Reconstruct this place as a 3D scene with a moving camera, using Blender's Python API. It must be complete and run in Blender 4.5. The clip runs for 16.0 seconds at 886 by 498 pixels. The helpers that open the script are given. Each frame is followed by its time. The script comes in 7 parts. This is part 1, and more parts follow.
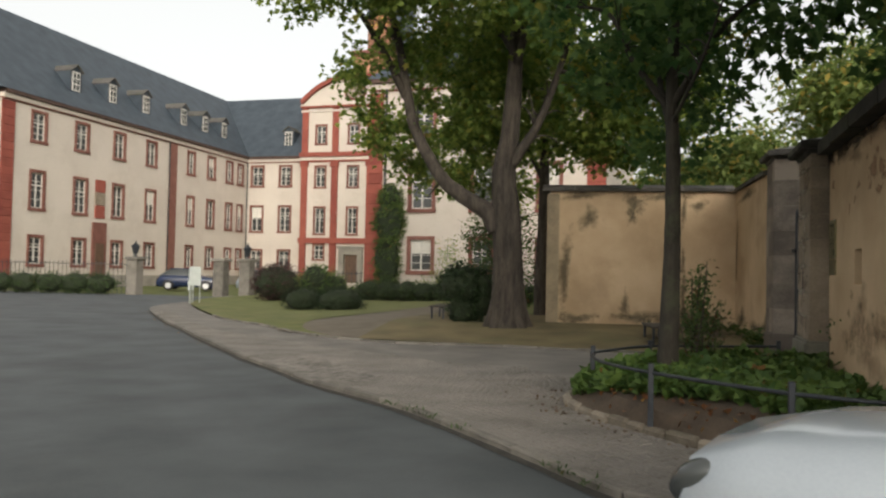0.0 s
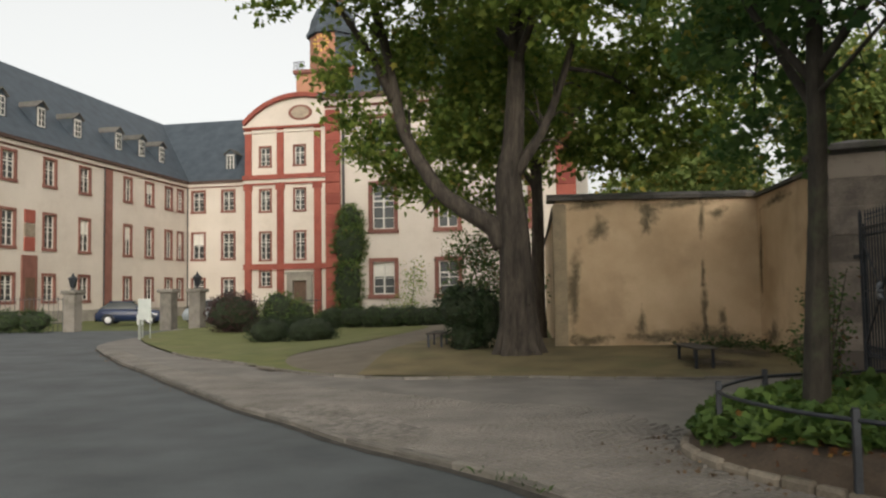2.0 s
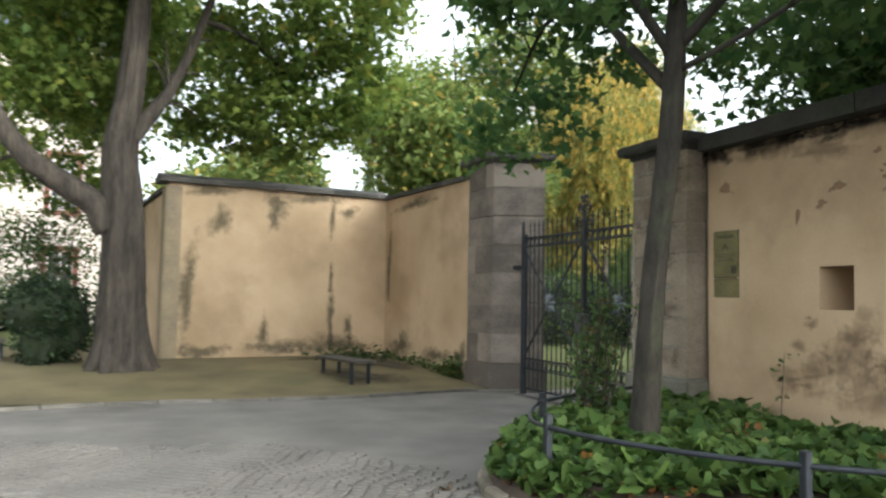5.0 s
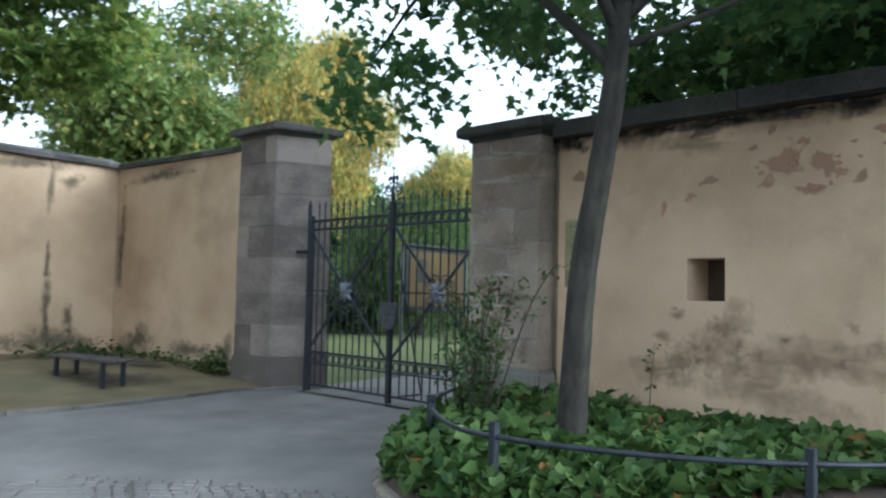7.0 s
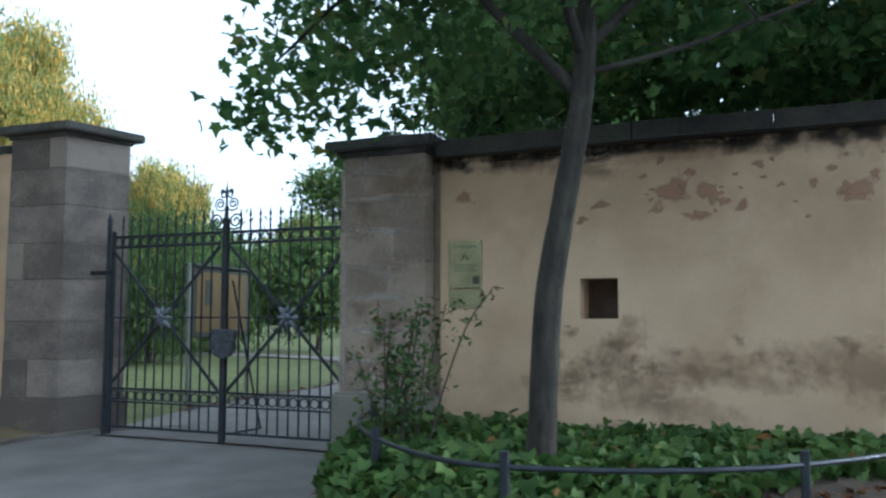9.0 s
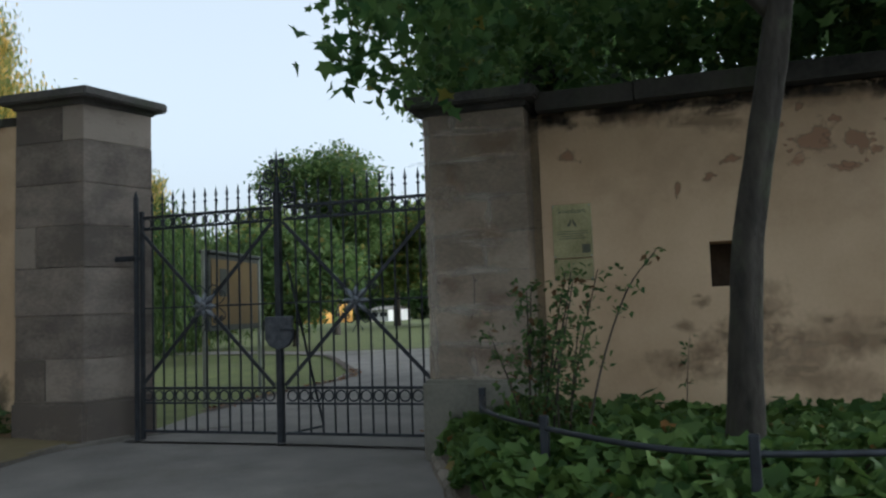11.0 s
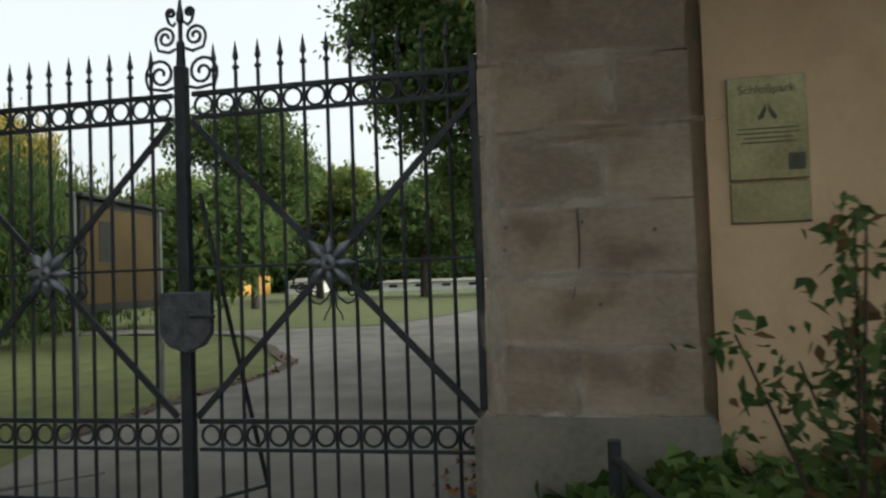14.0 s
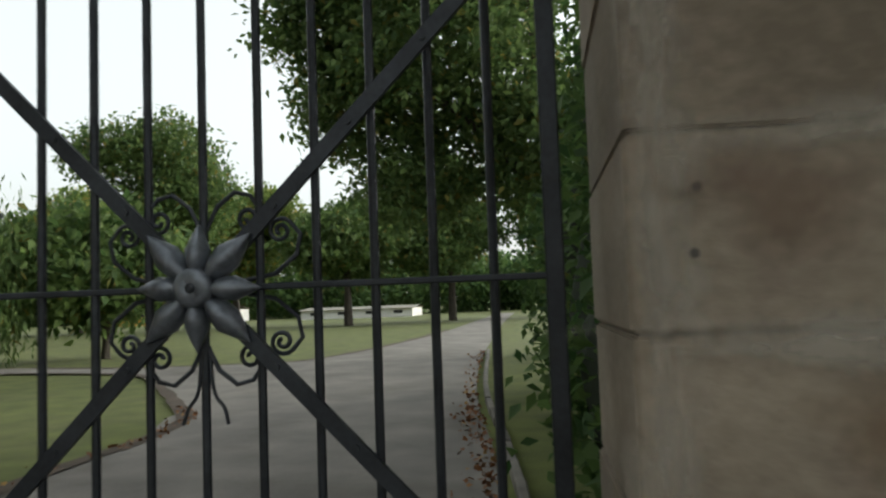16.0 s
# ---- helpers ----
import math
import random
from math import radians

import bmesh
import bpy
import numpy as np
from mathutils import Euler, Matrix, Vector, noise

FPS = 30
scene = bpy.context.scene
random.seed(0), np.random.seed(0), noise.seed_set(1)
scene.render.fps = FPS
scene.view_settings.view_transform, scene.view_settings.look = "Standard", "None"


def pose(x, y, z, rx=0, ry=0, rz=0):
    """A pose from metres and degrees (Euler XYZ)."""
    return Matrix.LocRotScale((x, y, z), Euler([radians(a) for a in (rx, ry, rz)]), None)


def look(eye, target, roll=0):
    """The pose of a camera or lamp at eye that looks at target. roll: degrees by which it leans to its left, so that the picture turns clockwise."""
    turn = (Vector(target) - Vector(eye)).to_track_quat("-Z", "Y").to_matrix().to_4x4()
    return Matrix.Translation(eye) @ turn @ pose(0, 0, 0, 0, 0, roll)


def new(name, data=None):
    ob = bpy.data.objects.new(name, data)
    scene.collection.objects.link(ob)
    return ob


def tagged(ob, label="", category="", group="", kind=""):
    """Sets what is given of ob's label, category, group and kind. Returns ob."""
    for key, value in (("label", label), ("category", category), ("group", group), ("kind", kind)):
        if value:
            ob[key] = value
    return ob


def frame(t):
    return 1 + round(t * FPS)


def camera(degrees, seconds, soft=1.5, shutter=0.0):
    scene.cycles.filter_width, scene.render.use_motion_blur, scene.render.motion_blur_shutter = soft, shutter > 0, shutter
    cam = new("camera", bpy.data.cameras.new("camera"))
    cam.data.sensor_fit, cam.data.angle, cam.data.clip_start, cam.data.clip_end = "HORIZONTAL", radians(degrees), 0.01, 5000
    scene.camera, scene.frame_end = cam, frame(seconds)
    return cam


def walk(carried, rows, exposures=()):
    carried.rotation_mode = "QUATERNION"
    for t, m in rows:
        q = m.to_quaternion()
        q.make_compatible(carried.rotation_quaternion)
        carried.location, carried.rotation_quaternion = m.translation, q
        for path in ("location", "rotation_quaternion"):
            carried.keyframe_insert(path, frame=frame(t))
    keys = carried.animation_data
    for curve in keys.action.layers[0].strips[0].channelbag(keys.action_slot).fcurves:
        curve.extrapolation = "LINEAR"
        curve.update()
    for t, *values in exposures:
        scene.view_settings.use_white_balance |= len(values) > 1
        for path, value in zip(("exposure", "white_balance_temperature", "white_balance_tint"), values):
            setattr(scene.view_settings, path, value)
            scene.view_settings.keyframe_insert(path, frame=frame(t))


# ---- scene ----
cam = camera(58.1, 16.0, soft=2.25, shutter=0.4)
# seconds, x, y, z, yaw, pitch, roll
PATH = [
    (0, 4.667, -0.306, 1.524, 15.89, 1.69, -1.23),
    (0.5, 4.234, 0.170, 1.527, 13.80, 2.39, -0.69),
    (1, 3.727, 0.627, 1.516, 13.06, 2.71, -0.29),
    (1.5, 3.266, 1.033, 1.543, 11.90, 3.01, 0.80),
    (2, 2.757, 1.473, 1.540, 11.57, 3.28, 0.84),
    (2.5, 2.315, 1.817, 1.549, 8.77, 2.83, 0.84),
    (3, 1.829, 2.195, 1.577, 4.48, 2.77, 0.66),
    (3.5, 1.412, 2.607, 1.584, 0.59, 2.53, 0.90),
    (4, 1.098, 3.118, 1.583, -7.49, 2.75, 0.83),
    (4.5, 0.925, 3.618, 1.549, -17.35, 3.11, 0.20),
    (5, 0.749, 4.223, 1.515, -22.21, 3.66, -1.07),
    (5.2, 0.663, 4.446, 1.495, -25.12, 3.54, -1.10),
    (7.3, -0.405, 6.358, 1.512, -49.50, 3.35, -0.83),
    (7.5, -0.517, 6.533, 1.523, -52.15, 3.47, -0.35),
    (8, -0.770, 7.022, 1.525, -57.16, 3.37, 0.20),
    (8.5, -0.928, 7.494, 1.522, -61.63, 2.99, 0.33),
    (9, -1.066, 7.974, 1.520, -67.98, 4.79, 0.02),
    (9.5, -1.047, 8.376, 1.498, -66.68, 4.87, -0.51),
    (9.7, -1.049, 8.523, 1.484, -66.54, 3.96, -0.60),
    (11.8, -0.031, 10.469, 1.346, -75.86, 4.39, 2.97),
    (12, 0.187, 10.629, 1.344, -76.84, 4.13, 2.69),
    (12.5, 0.802, 10.893, 1.374, -78.69, 4.42, 2.08),
    (13, 1.351, 11.181, 1.413, -80.20, 3.21, 2.70),
    (13.5, 2.004, 11.319, 1.413, -77.50, 2.49, 2.76),
    (14, 2.636, 11.578, 1.393, -77.69, 2.05, 1.99),
    (14.5, 3.269, 11.761, 1.390, -79.38, 2.09, 1.79),
    (15, 3.888, 11.972, 1.426, -81.21, 2.15, 1.32),
    (15.5, 4.463, 12.176, 1.424, -82.83, 4.06, 1.85),
    (16, 5.088, 12.360, 1.446, -83.29, 3.82, 2.04),
]
walk(cam, [(t, pose(x, y, z, 90 + pitch, roll, yaw)) for t, x, y, z, yaw, pitch, roll in PATH], exposures=[(0.0, 1.2, 6750, 8), (0.7, 1.18, 6750, 8), (1.5, 1.1, 6750, 8), (2.5, 1.1, 6750, 8), (3.5, 1.28, 6700, 8), (4.0, 1.55, 6800, 7), (4.5, 2.05, 6350, 4), (5.0, 2.35, 6000, 4), (7.5, 2.33, 4950, 4), (9.0, 2.08, 4900, 3), (9.5, 1.76, 5250, 3), (12.0, 1.24, 5600, 4), (12.6, 1.35, 6000, 4), (14.5, 1.5, 6200, 3), (15.5, 1.6, 6250, 3), (16.0, 1.53, 6250, 3)])


# ---- light ----
world = bpy.data.worlds.new("evening_sky")
scene.world = world
world.use_nodes = True
wn = world.node_tree.nodes
sky = wn.new("ShaderNodeTexSky")
sky.sky_type = "NISHITA"
sky.sun_disc = False
sky.sun_elevation = radians(17)
sky.sun_rotation = radians(155)
sky.dust_density = 6.0
sky.air_density = 0.8
sky.ozone_density = 1.2
wn["Background"].inputs["Strength"].default_value = 0.15
cloudy = wn.new("ShaderNodeHueSaturation")
cloudy.inputs["Saturation"].default_value = 0.3
world.node_tree.links.new(sky.outputs["Color"], cloudy.inputs["Color"])
veil = wn.new("ShaderNodeMixRGB")
veil.inputs["Fac"].default_value, veil.inputs["Color2"].default_value = 0.5, (2.8, 2.74, 2.6, 1)
world.node_tree.links.new(cloudy.outputs["Color"], veil.inputs["Color1"])
world.node_tree.links.new(veil.outputs["Color"], wn["Background"].inputs["Color"])
sun = new("sun", bpy.data.lights.new("sun", "SUN"))
sun.data.energy, sun.data.angle, sun.data.color = 0.25, radians(24), (1.0, 0.88, 0.72)
sun.matrix_basis = look((41, -88, 29.5), (0, 0, 0))


# ---- materials ----
def material(name, low, high, scale=6.0, rough=0.8, bump=0.2, fine=60.0, metal=0.0, spread=0.0, stretch=None, stain=None, stain_scale=1.2, stain_amount=0.5, depth=0.01, grain=0.35):
    """A surface that varies between two colours at two scales, with fine relief and optional stains."""
    m = bpy.data.materials.new(name)
    m.use_nodes = True
    n, l = m.node_tree.nodes, m.node_tree.links
    b = n["Principled BSDF"]
    b.inputs["Roughness"].default_value, b.inputs["Metallic"].default_value = rough, metal
    geo = n.new("ShaderNodeNewGeometry")
    big, small = n.new("ShaderNodeTexNoise"), n.new("ShaderNodeTexNoise")
    big.inputs["Scale"].default_value, small.inputs["Scale"].default_value = scale, fine
    big.inputs["Detail"].default_value, small.inputs["Detail"].default_value = 5, 4
    where = geo.outputs["Position"]
    if stretch:
        vm = n.new("ShaderNodeVectorMath")
        vm.operation = "MULTIPLY"
        vm.inputs[1].default_value = stretch
        l.new(where, vm.inputs[0])
        where = vm.outputs["Vector"]
    for x in (big, small):
        l.new(where, x.inputs["Vector"])
    mix = n.new("ShaderNodeMath")
    mix.operation = "MULTIPLY_ADD"
    mix.inputs[1].default_value = grain
    l.new(small.outputs["Fac"], mix.inputs[0])
    half = n.new("ShaderNodeMath")
    half.operation = "MULTIPLY"
    half.inputs[1].default_value = 1 - grain
    l.new(big.outputs["Fac"], half.inputs[0])
    l.new(half.outputs[0], mix.inputs[2])
    fac = mix
    if spread:
        info = n.new("ShaderNodeObjectInfo")
        add = n.new("ShaderNodeMath")
        add.operation = "MULTIPLY_ADD"
        add.inputs[1].default_value = spread
        l.new(info.outputs["Random"], add.inputs[0])
        less = n.new("ShaderNodeMath")
        less.operation = "SUBTRACT"
        less.inputs[1].default_value = spread / 2
        l.new(mix.outputs[0], less.inputs[0])
        l.new(less.outputs[0], add.inputs[2])
        fac = add
    ramp = n.new("ShaderNodeValToRGB")
    ramp.color_ramp.elements[0].position, ramp.color_ramp.elements[1].position = 0.32, 0.68
    ramp.color_ramp.elements[0].color, ramp.color_ramp.elements[1].color = (*low, 1), (*high, 1)
    l.new(fac.outputs[0], ramp.inputs["Fac"])
    colour = ramp.outputs["Color"]
    if stain:
        st = n.new("ShaderNodeTexNoise")
        st.inputs["Scale"].default_value, st.inputs["Detail"].default_value, st.inputs["Roughness"].default_value = stain_scale, 6, 0.65
        l.new(geo.outputs["Position"], st.inputs["Vector"])
        sr = n.new("ShaderNodeValToRGB")
        sr.color_ramp.elements[0].position, sr.color_ramp.elements[1].position = 0.52, 0.66
        sr.color_ramp.elements[0].color, sr.color_ramp.elements[1].color = (0, 0, 0, 1), (stain_amount,) * 3 + (1,)
        l.new(st.outputs["Fac"], sr.inputs["Fac"])
        mx = n.new("ShaderNodeMixRGB")
        mx.inputs["Color2"].default_value = (*stain, 1)
        l.new(sr.outputs["Color"], mx.inputs["Fac"])
        l.new(colour, mx.inputs["Color1"])
        colour = mx.outputs["Color"]
    l.new(colour, b.inputs["Base Color"])
    if bump:
        bp = n.new("ShaderNodeBump")
        bp.inputs["Strength"].default_value, bp.inputs["Distance"].default_value = bump, depth
        l.new(mix.outputs[0], bp.inputs["Height"])
        l.new(bp.outputs["Normal"], b.inputs["Normal"])
    return m


def leaf_material(name, low, high, other, amount=0.1, passing=0.35):
    """Leaves: colour varies from leaf to leaf, some turned, and light comes through."""
    m = bpy.data.materials.new(name)
    m.use_nodes = True
    n, l = m.node_tree.nodes, m.node_tree.links
    b = n["Principled BSDF"]
    b.inputs["Roughness"].default_value = 0.62
    b.inputs["Specular IOR Level"].default_value = 0.3
    geo = n.new("ShaderNodeNewGeometry")
    ramp = n.new("ShaderNodeValToRGB")
    e = ramp.color_ramp.elements
    e[0].color, e[1].color = (*low, 1), (*high, 1)
    e[1].position = 1 - amount
    e.new(min(1.0, 1 - amount + 0.01)).color = (*other, 1)
    l.new(geo.outputs["Random Per Island"], ramp.inputs["Fac"])
    noisy = n.new("ShaderNodeTexNoise")
    noisy.inputs["Scale"].default_value = 0.5
    l.new(geo.outputs["Position"], noisy.inputs["Vector"])
    hs = n.new("ShaderNodeHueSaturation")
    val = n.new("ShaderNodeMapRange")
    val.inputs["To Min"].default_value, val.inputs["To Max"].default_value = 0.55, 1.45
    l.new(noisy.outputs["Fac"], val.inputs["Value"])
    l.new(val.outputs["Result"], hs.inputs["Value"])
    l.new(ramp.outputs["Color"], hs.inputs["Color"])
    l.new(hs.outputs["Color"], b.inputs["Base Color"])
    tr = n.new("ShaderNodeBsdfTranslucent")
    l.new(hs.outputs["Color"], tr.inputs["Color"])
    ms = n.new("ShaderNodeMixShader")
    ms.inputs["Fac"].default_value = passing
    l.new(b.outputs["BSDF"], ms.inputs[1])
    l.new(tr.outputs["BSDF"], ms.inputs[2])
    l.new(ms.outputs["Shader"], n["Material Output"].inputs["Surface"])
    return m


ASPHALT = material("worn_asphalt", (0.043, 0.050, 0.054), (0.094, 0.105, 0.110), 0.9, 0.85, 0.3, 90, stain=(0.035, 0.038, 0.04), stain_scale=0.35, stain_amount=0.5)
PAVING = material("grey_setts", (0.104, 0.096, 0.086), (0.217, 0.2, 0.178), 1.1, 0.9, 0.5, 50, spread=0.3, stain=(0.09, 0.08, 0.065), stain_scale=0.8)
GRAVEL = material("fine_gravel", (0.113, 0.104, 0.093), (0.226, 0.208, 0.186), 1.1, 0.95, 0.5, 70, stain=(0.09, 0.08, 0.063), stain_scale=0.5)
KERB = material("granite_kerb", (0.09, 0.083, 0.072), (0.20, 0.183, 0.158), 3, 0.85, 0.4, 60, spread=0.3, stain=(0.10, 0.09, 0.07), stain_scale=2)
EDGING = material("worn_sandstone_edging", (0.11, 0.092, 0.07), (0.25, 0.215, 0.17), 4, 0.9, 0.4, 40, spread=0.35, stain=(0.07, 0.07, 0.04), stain_scale=3)
JOINT = material("earthy_sett_joints", (0.075, 0.067, 0.056), (0.150, 0.136, 0.117), 5, 0.95, 0.5, 40)
GUTTER = material("gutter_dirt_and_kerb_shadow", (0.016, 0.015, 0.012), (0.050, 0.045, 0.038), 5, 0.95, 0.6, 40)
SOIL = material("dark_soil", (0.035, 0.026, 0.018), (0.09, 0.065, 0.045), 4, 0.95, 0.6, 40)
GRASS_GROUND = material("grass_ground", (0.075, 0.088, 0.020), (0.155, 0.165, 0.045), 1.2, 0.95, 0.7, 90, stain=(0.16, 0.13, 0.06), stain_scale=0.3, stain_amount=0.5)
PARK_GRASS = material("park_grass", (0.050, 0.066, 0.013), (0.125, 0.140, 0.030), 1.6, 0.95, 0.9, 55, stain=(0.10, 0.095, 0.04), stain_scale=0.3, stain_amount=0.35)
MOSSY = material("black_mossy_coping", (0.014, 0.014, 0.012), (0.055, 0.050, 0.042), 3.0, 0.95, 0.6, 22, spread=0.3, stain=(0.035, 0.045, 0.02), stain_scale=1.6)
LOCK_IRON = material("dark_grey_worn_lock", (0.035, 0.04, 0.05), (0.11, 0.12, 0.14), 14, 0.4, 0.2, 60, metal=0.4)
DRY_GROUND = material("dry_lawn", (0.085, 0.070, 0.032), (0.20, 0.155, 0.075), 1.2, 0.95, 0.7, 80, stain=(0.10, 0.11, 0.04), stain_scale=0.5, stain_amount=0.5)
TRODDEN = material("trodden_path", (0.105, 0.087, 0.064), (0.185, 0.156, 0.118), 1.5, 0.95, 0.4, 60)
YELLOW = material("ochre_render", (0.40, 0.282, 0.168), (0.60, 0.450, 0.292), 0.8, 0.92, 0.12, 30, stain=(0.33, 0.232, 0.142), stain_scale=0.7, stain_amount=0.5, grain=0.12)
PATCH = material("weathered_and_shadow_render", (0.20, 0.165, 0.115), (0.36, 0.28, 0.18), 3.0, 0.95, 0.4, 30)
SANDSTONE = material("weathered_sandstone", (0.180, 0.145, 0.107), (0.345, 0.285, 0.218), 2.0, 0.9, 0.3, 24, spread=0.22, stretch=(1, 1, 1.7), stain=(0.17, 0.12, 0.095), stain_scale=2.6, stain_amount=0.4, depth=0.02)
SANDSTONE_OLD = material("sooty_old_sandstone", (0.125, 0.105, 0.088), (0.285, 0.240, 0.200), 2.4, 0.92, 0.4, 20, spread=0.45, stretch=(1, 1, 1.6), stain=(0.10, 0.085, 0.078), stain_scale=1.8, stain_amount=0.5, depth=0.02)
SANDSTONE_DARK = material("dark_sandstone_plinth", (0.085, 0.085, 0.068), (0.20, 0.19, 0.155), 2.5, 0.9, 0.4, 24, spread=0.3)
MORTAR = material("stone_joint", (0.20, 0.175, 0.145), (0.32, 0.285, 0.24), 6, 0.95, 0.3, 40)
COPING = material("dark_coping_stone", (0.035, 0.033, 0.03), (0.12, 0.11, 0.10), 2.5, 0.9, 0.5, 25, spread=0.3, stain=(0.06, 0.075, 0.035), stain_scale=1.2)
IRON = material("dark_painted_iron", (0.014, 0.017, 0.022), (0.040, 0.046, 0.056), 9, 0.48, 0.15, 70, metal=0.35)
IRON_LIGHT = material("grey_worn_iron", (0.10, 0.11, 0.13), (0.24, 0.26, 0.295), 12, 0.38, 0.2, 70, metal=0.5)
BRASS = material("tarnished_brass", (0.15, 0.142, 0.072), (0.26, 0.248, 0.14), 5, 0.36, 0.1, 40, metal=0.85)
ENGRAVED = material("engraved_lettering", (0.03, 0.035, 0.02), (0.06, 0.065, 0.04), 20, 0.6, 0)
CREAM = material("cream_lime_wash", (0.47, 0.418, 0.362), (0.57, 0.512, 0.448), 0.35, 0.9, 0.08, 12, stain=(0.42, 0.365, 0.305), stain_scale=0.4, stain_amount=0.4)
RED = material("red_stone_trim", (0.185, 0.042, 0.030), (0.28, 0.075, 0.052), 1.2, 0.85, 0.15, 14, spread=0.25)
BROWN_RED = material("brown_red_window_surround", (0.14, 0.055, 0.042), (0.22, 0.095, 0.072), 1.5, 0.85, 0.1, 14, spread=0.25)
ORANGE = material("orange_tower_render", (0.30, 0.135, 0.080), (0.41, 0.21, 0.13), 0.6, 0.9, 0.1, 10)
EAVES = material("dark_brown_eaves", (0.045, 0.026, 0.020), (0.09, 0.052, 0.04), 3, 0.8, 0.1)
SLATE = material("blue_grey_slate", (0.024, 0.034, 0.046), (0.058, 0.076, 0.095), 1.1, 0.62, 0.4, 14, depth=0.03)
GREYBASE = material("grey_plinth_render", (0.17, 0.155, 0.13), (0.30, 0.28, 0.24), 1.0, 0.9, 0.1, 15)
SASH = material("white_sash_paint", (0.50, 0.48, 0.44), (0.66, 0.64, 0.58), 5, 0.6, 0)
OAK = material("brown_door_wood", (0.06, 0.035, 0.022), (0.13, 0.075, 0.045), 3, 0.6, 0.2, 30)
BARK = material("grey_brown_bark", (0.017, 0.014, 0.011), (0.088, 0.072, 0.057), 7, 0.95, 1.0, 26, stretch=(1, 1, 0.22), depth=0.06)
BARK_YOUNG = material("rough_olive_brown_bark", (0.014, 0.012, 0.009), (0.050, 0.043, 0.033), 9.0, 0.95, 0.9, 34, stretch=(1, 1, 0.35), stain=(0.058, 0.064, 0.036), stain_scale=3.5, depth=0.02)
WHITE_PAINT = material("white_car_paint", (0.34, 0.38, 0.42), (0.40, 0.44, 0.48), 0.6, 0.14, 0)
BLUE_PAINT = material("dark_blue_car_paint", (0.012, 0.02, 0.05), (0.02, 0.03, 0.07), 0.6, 0.2, 0)
RUBBER = material("black_rubber", (0.012, 0.012, 0.012), (0.03, 0.03, 0.03), 12, 0.85, 0.2)
DARK_TRIM = material("black_trim_and_room_dark", (0.012, 0.013, 0.014), (0.03, 0.03, 0.032), 8, 0.5, 0.1)
RIM = material("alloy_rim", (0.45, 0.46, 0.47), (0.6, 0.6, 0.62), 8, 0.3, 0, metal=0.9)
SIGN_WHITE = material("white_sign_board", (0.36, 0.39, 0.37), (0.46, 0.49, 0.47), 3, 0.5, 0)
BOARD_BROWN = material("faded_notice_sheet", (0.09, 0.055, 0.014), (0.175, 0.115, 0.028), 1.1, 0.6, 0)
BOARD_DARK = material("dark_notice_frame", (0.02, 0.025, 0.02), (0.05, 0.06, 0.045), 6, 0.6, 0)
PALE_POST = material("pale_galvanised_post", (0.19, 0.21, 0.19), (0.30, 0.32, 0.29), 6, 0.5, 0, metal=0.3)
BENCH_WOOD = material("dark_weathered_bench_wood", (0.03, 0.026, 0.022), (0.09, 0.078, 0.065), 6, 0.85, 0.4, 40)
GOLD = material("gilded_metal", (0.60, 0.38, 0.07), (0.80, 0.55, 0.14), 4, 0.35, 0, metal=0.7)
HOUSE_WHITE = material("white_house_render", (0.66, 0.64, 0.60), (0.78, 0.76, 0.72), 0.5, 0.9, 0)
HOUSE_ORANGE = material("orange_house_render", (0.48, 0.24, 0.04), (0.60, 0.34, 0.08), 0.5, 0.9, 0)
DARK_HOLE = material("painted_recess_shade", (0.05, 0.035, 0.025), (0.11, 0.085, 0.06), 5, 0.95, 0.3, 30)
# near-black that paints the shade inside the pier's small holes and crack
SLIT = material("dark_hole_and_crack_shade", (0.035, 0.028, 0.024), (0.075, 0.06, 0.05), 6, 0.8, 0.2)

glass = bpy.data.materials.new("window_glass")
glass.use_nodes = True
glass.node_tree.nodes["Principled BSDF"].inputs["Base Color"].default_value = (0.05, 0.055, 0.055, 1)
glass.node_tree.nodes["Principled BSDF"].inputs["Roughness"].default_value = 0.06
CURTAIN = material("pale_curtain", (0.55, 0.53, 0.48), (0.7, 0.68, 0.62), 2, 0.9, 0.1)

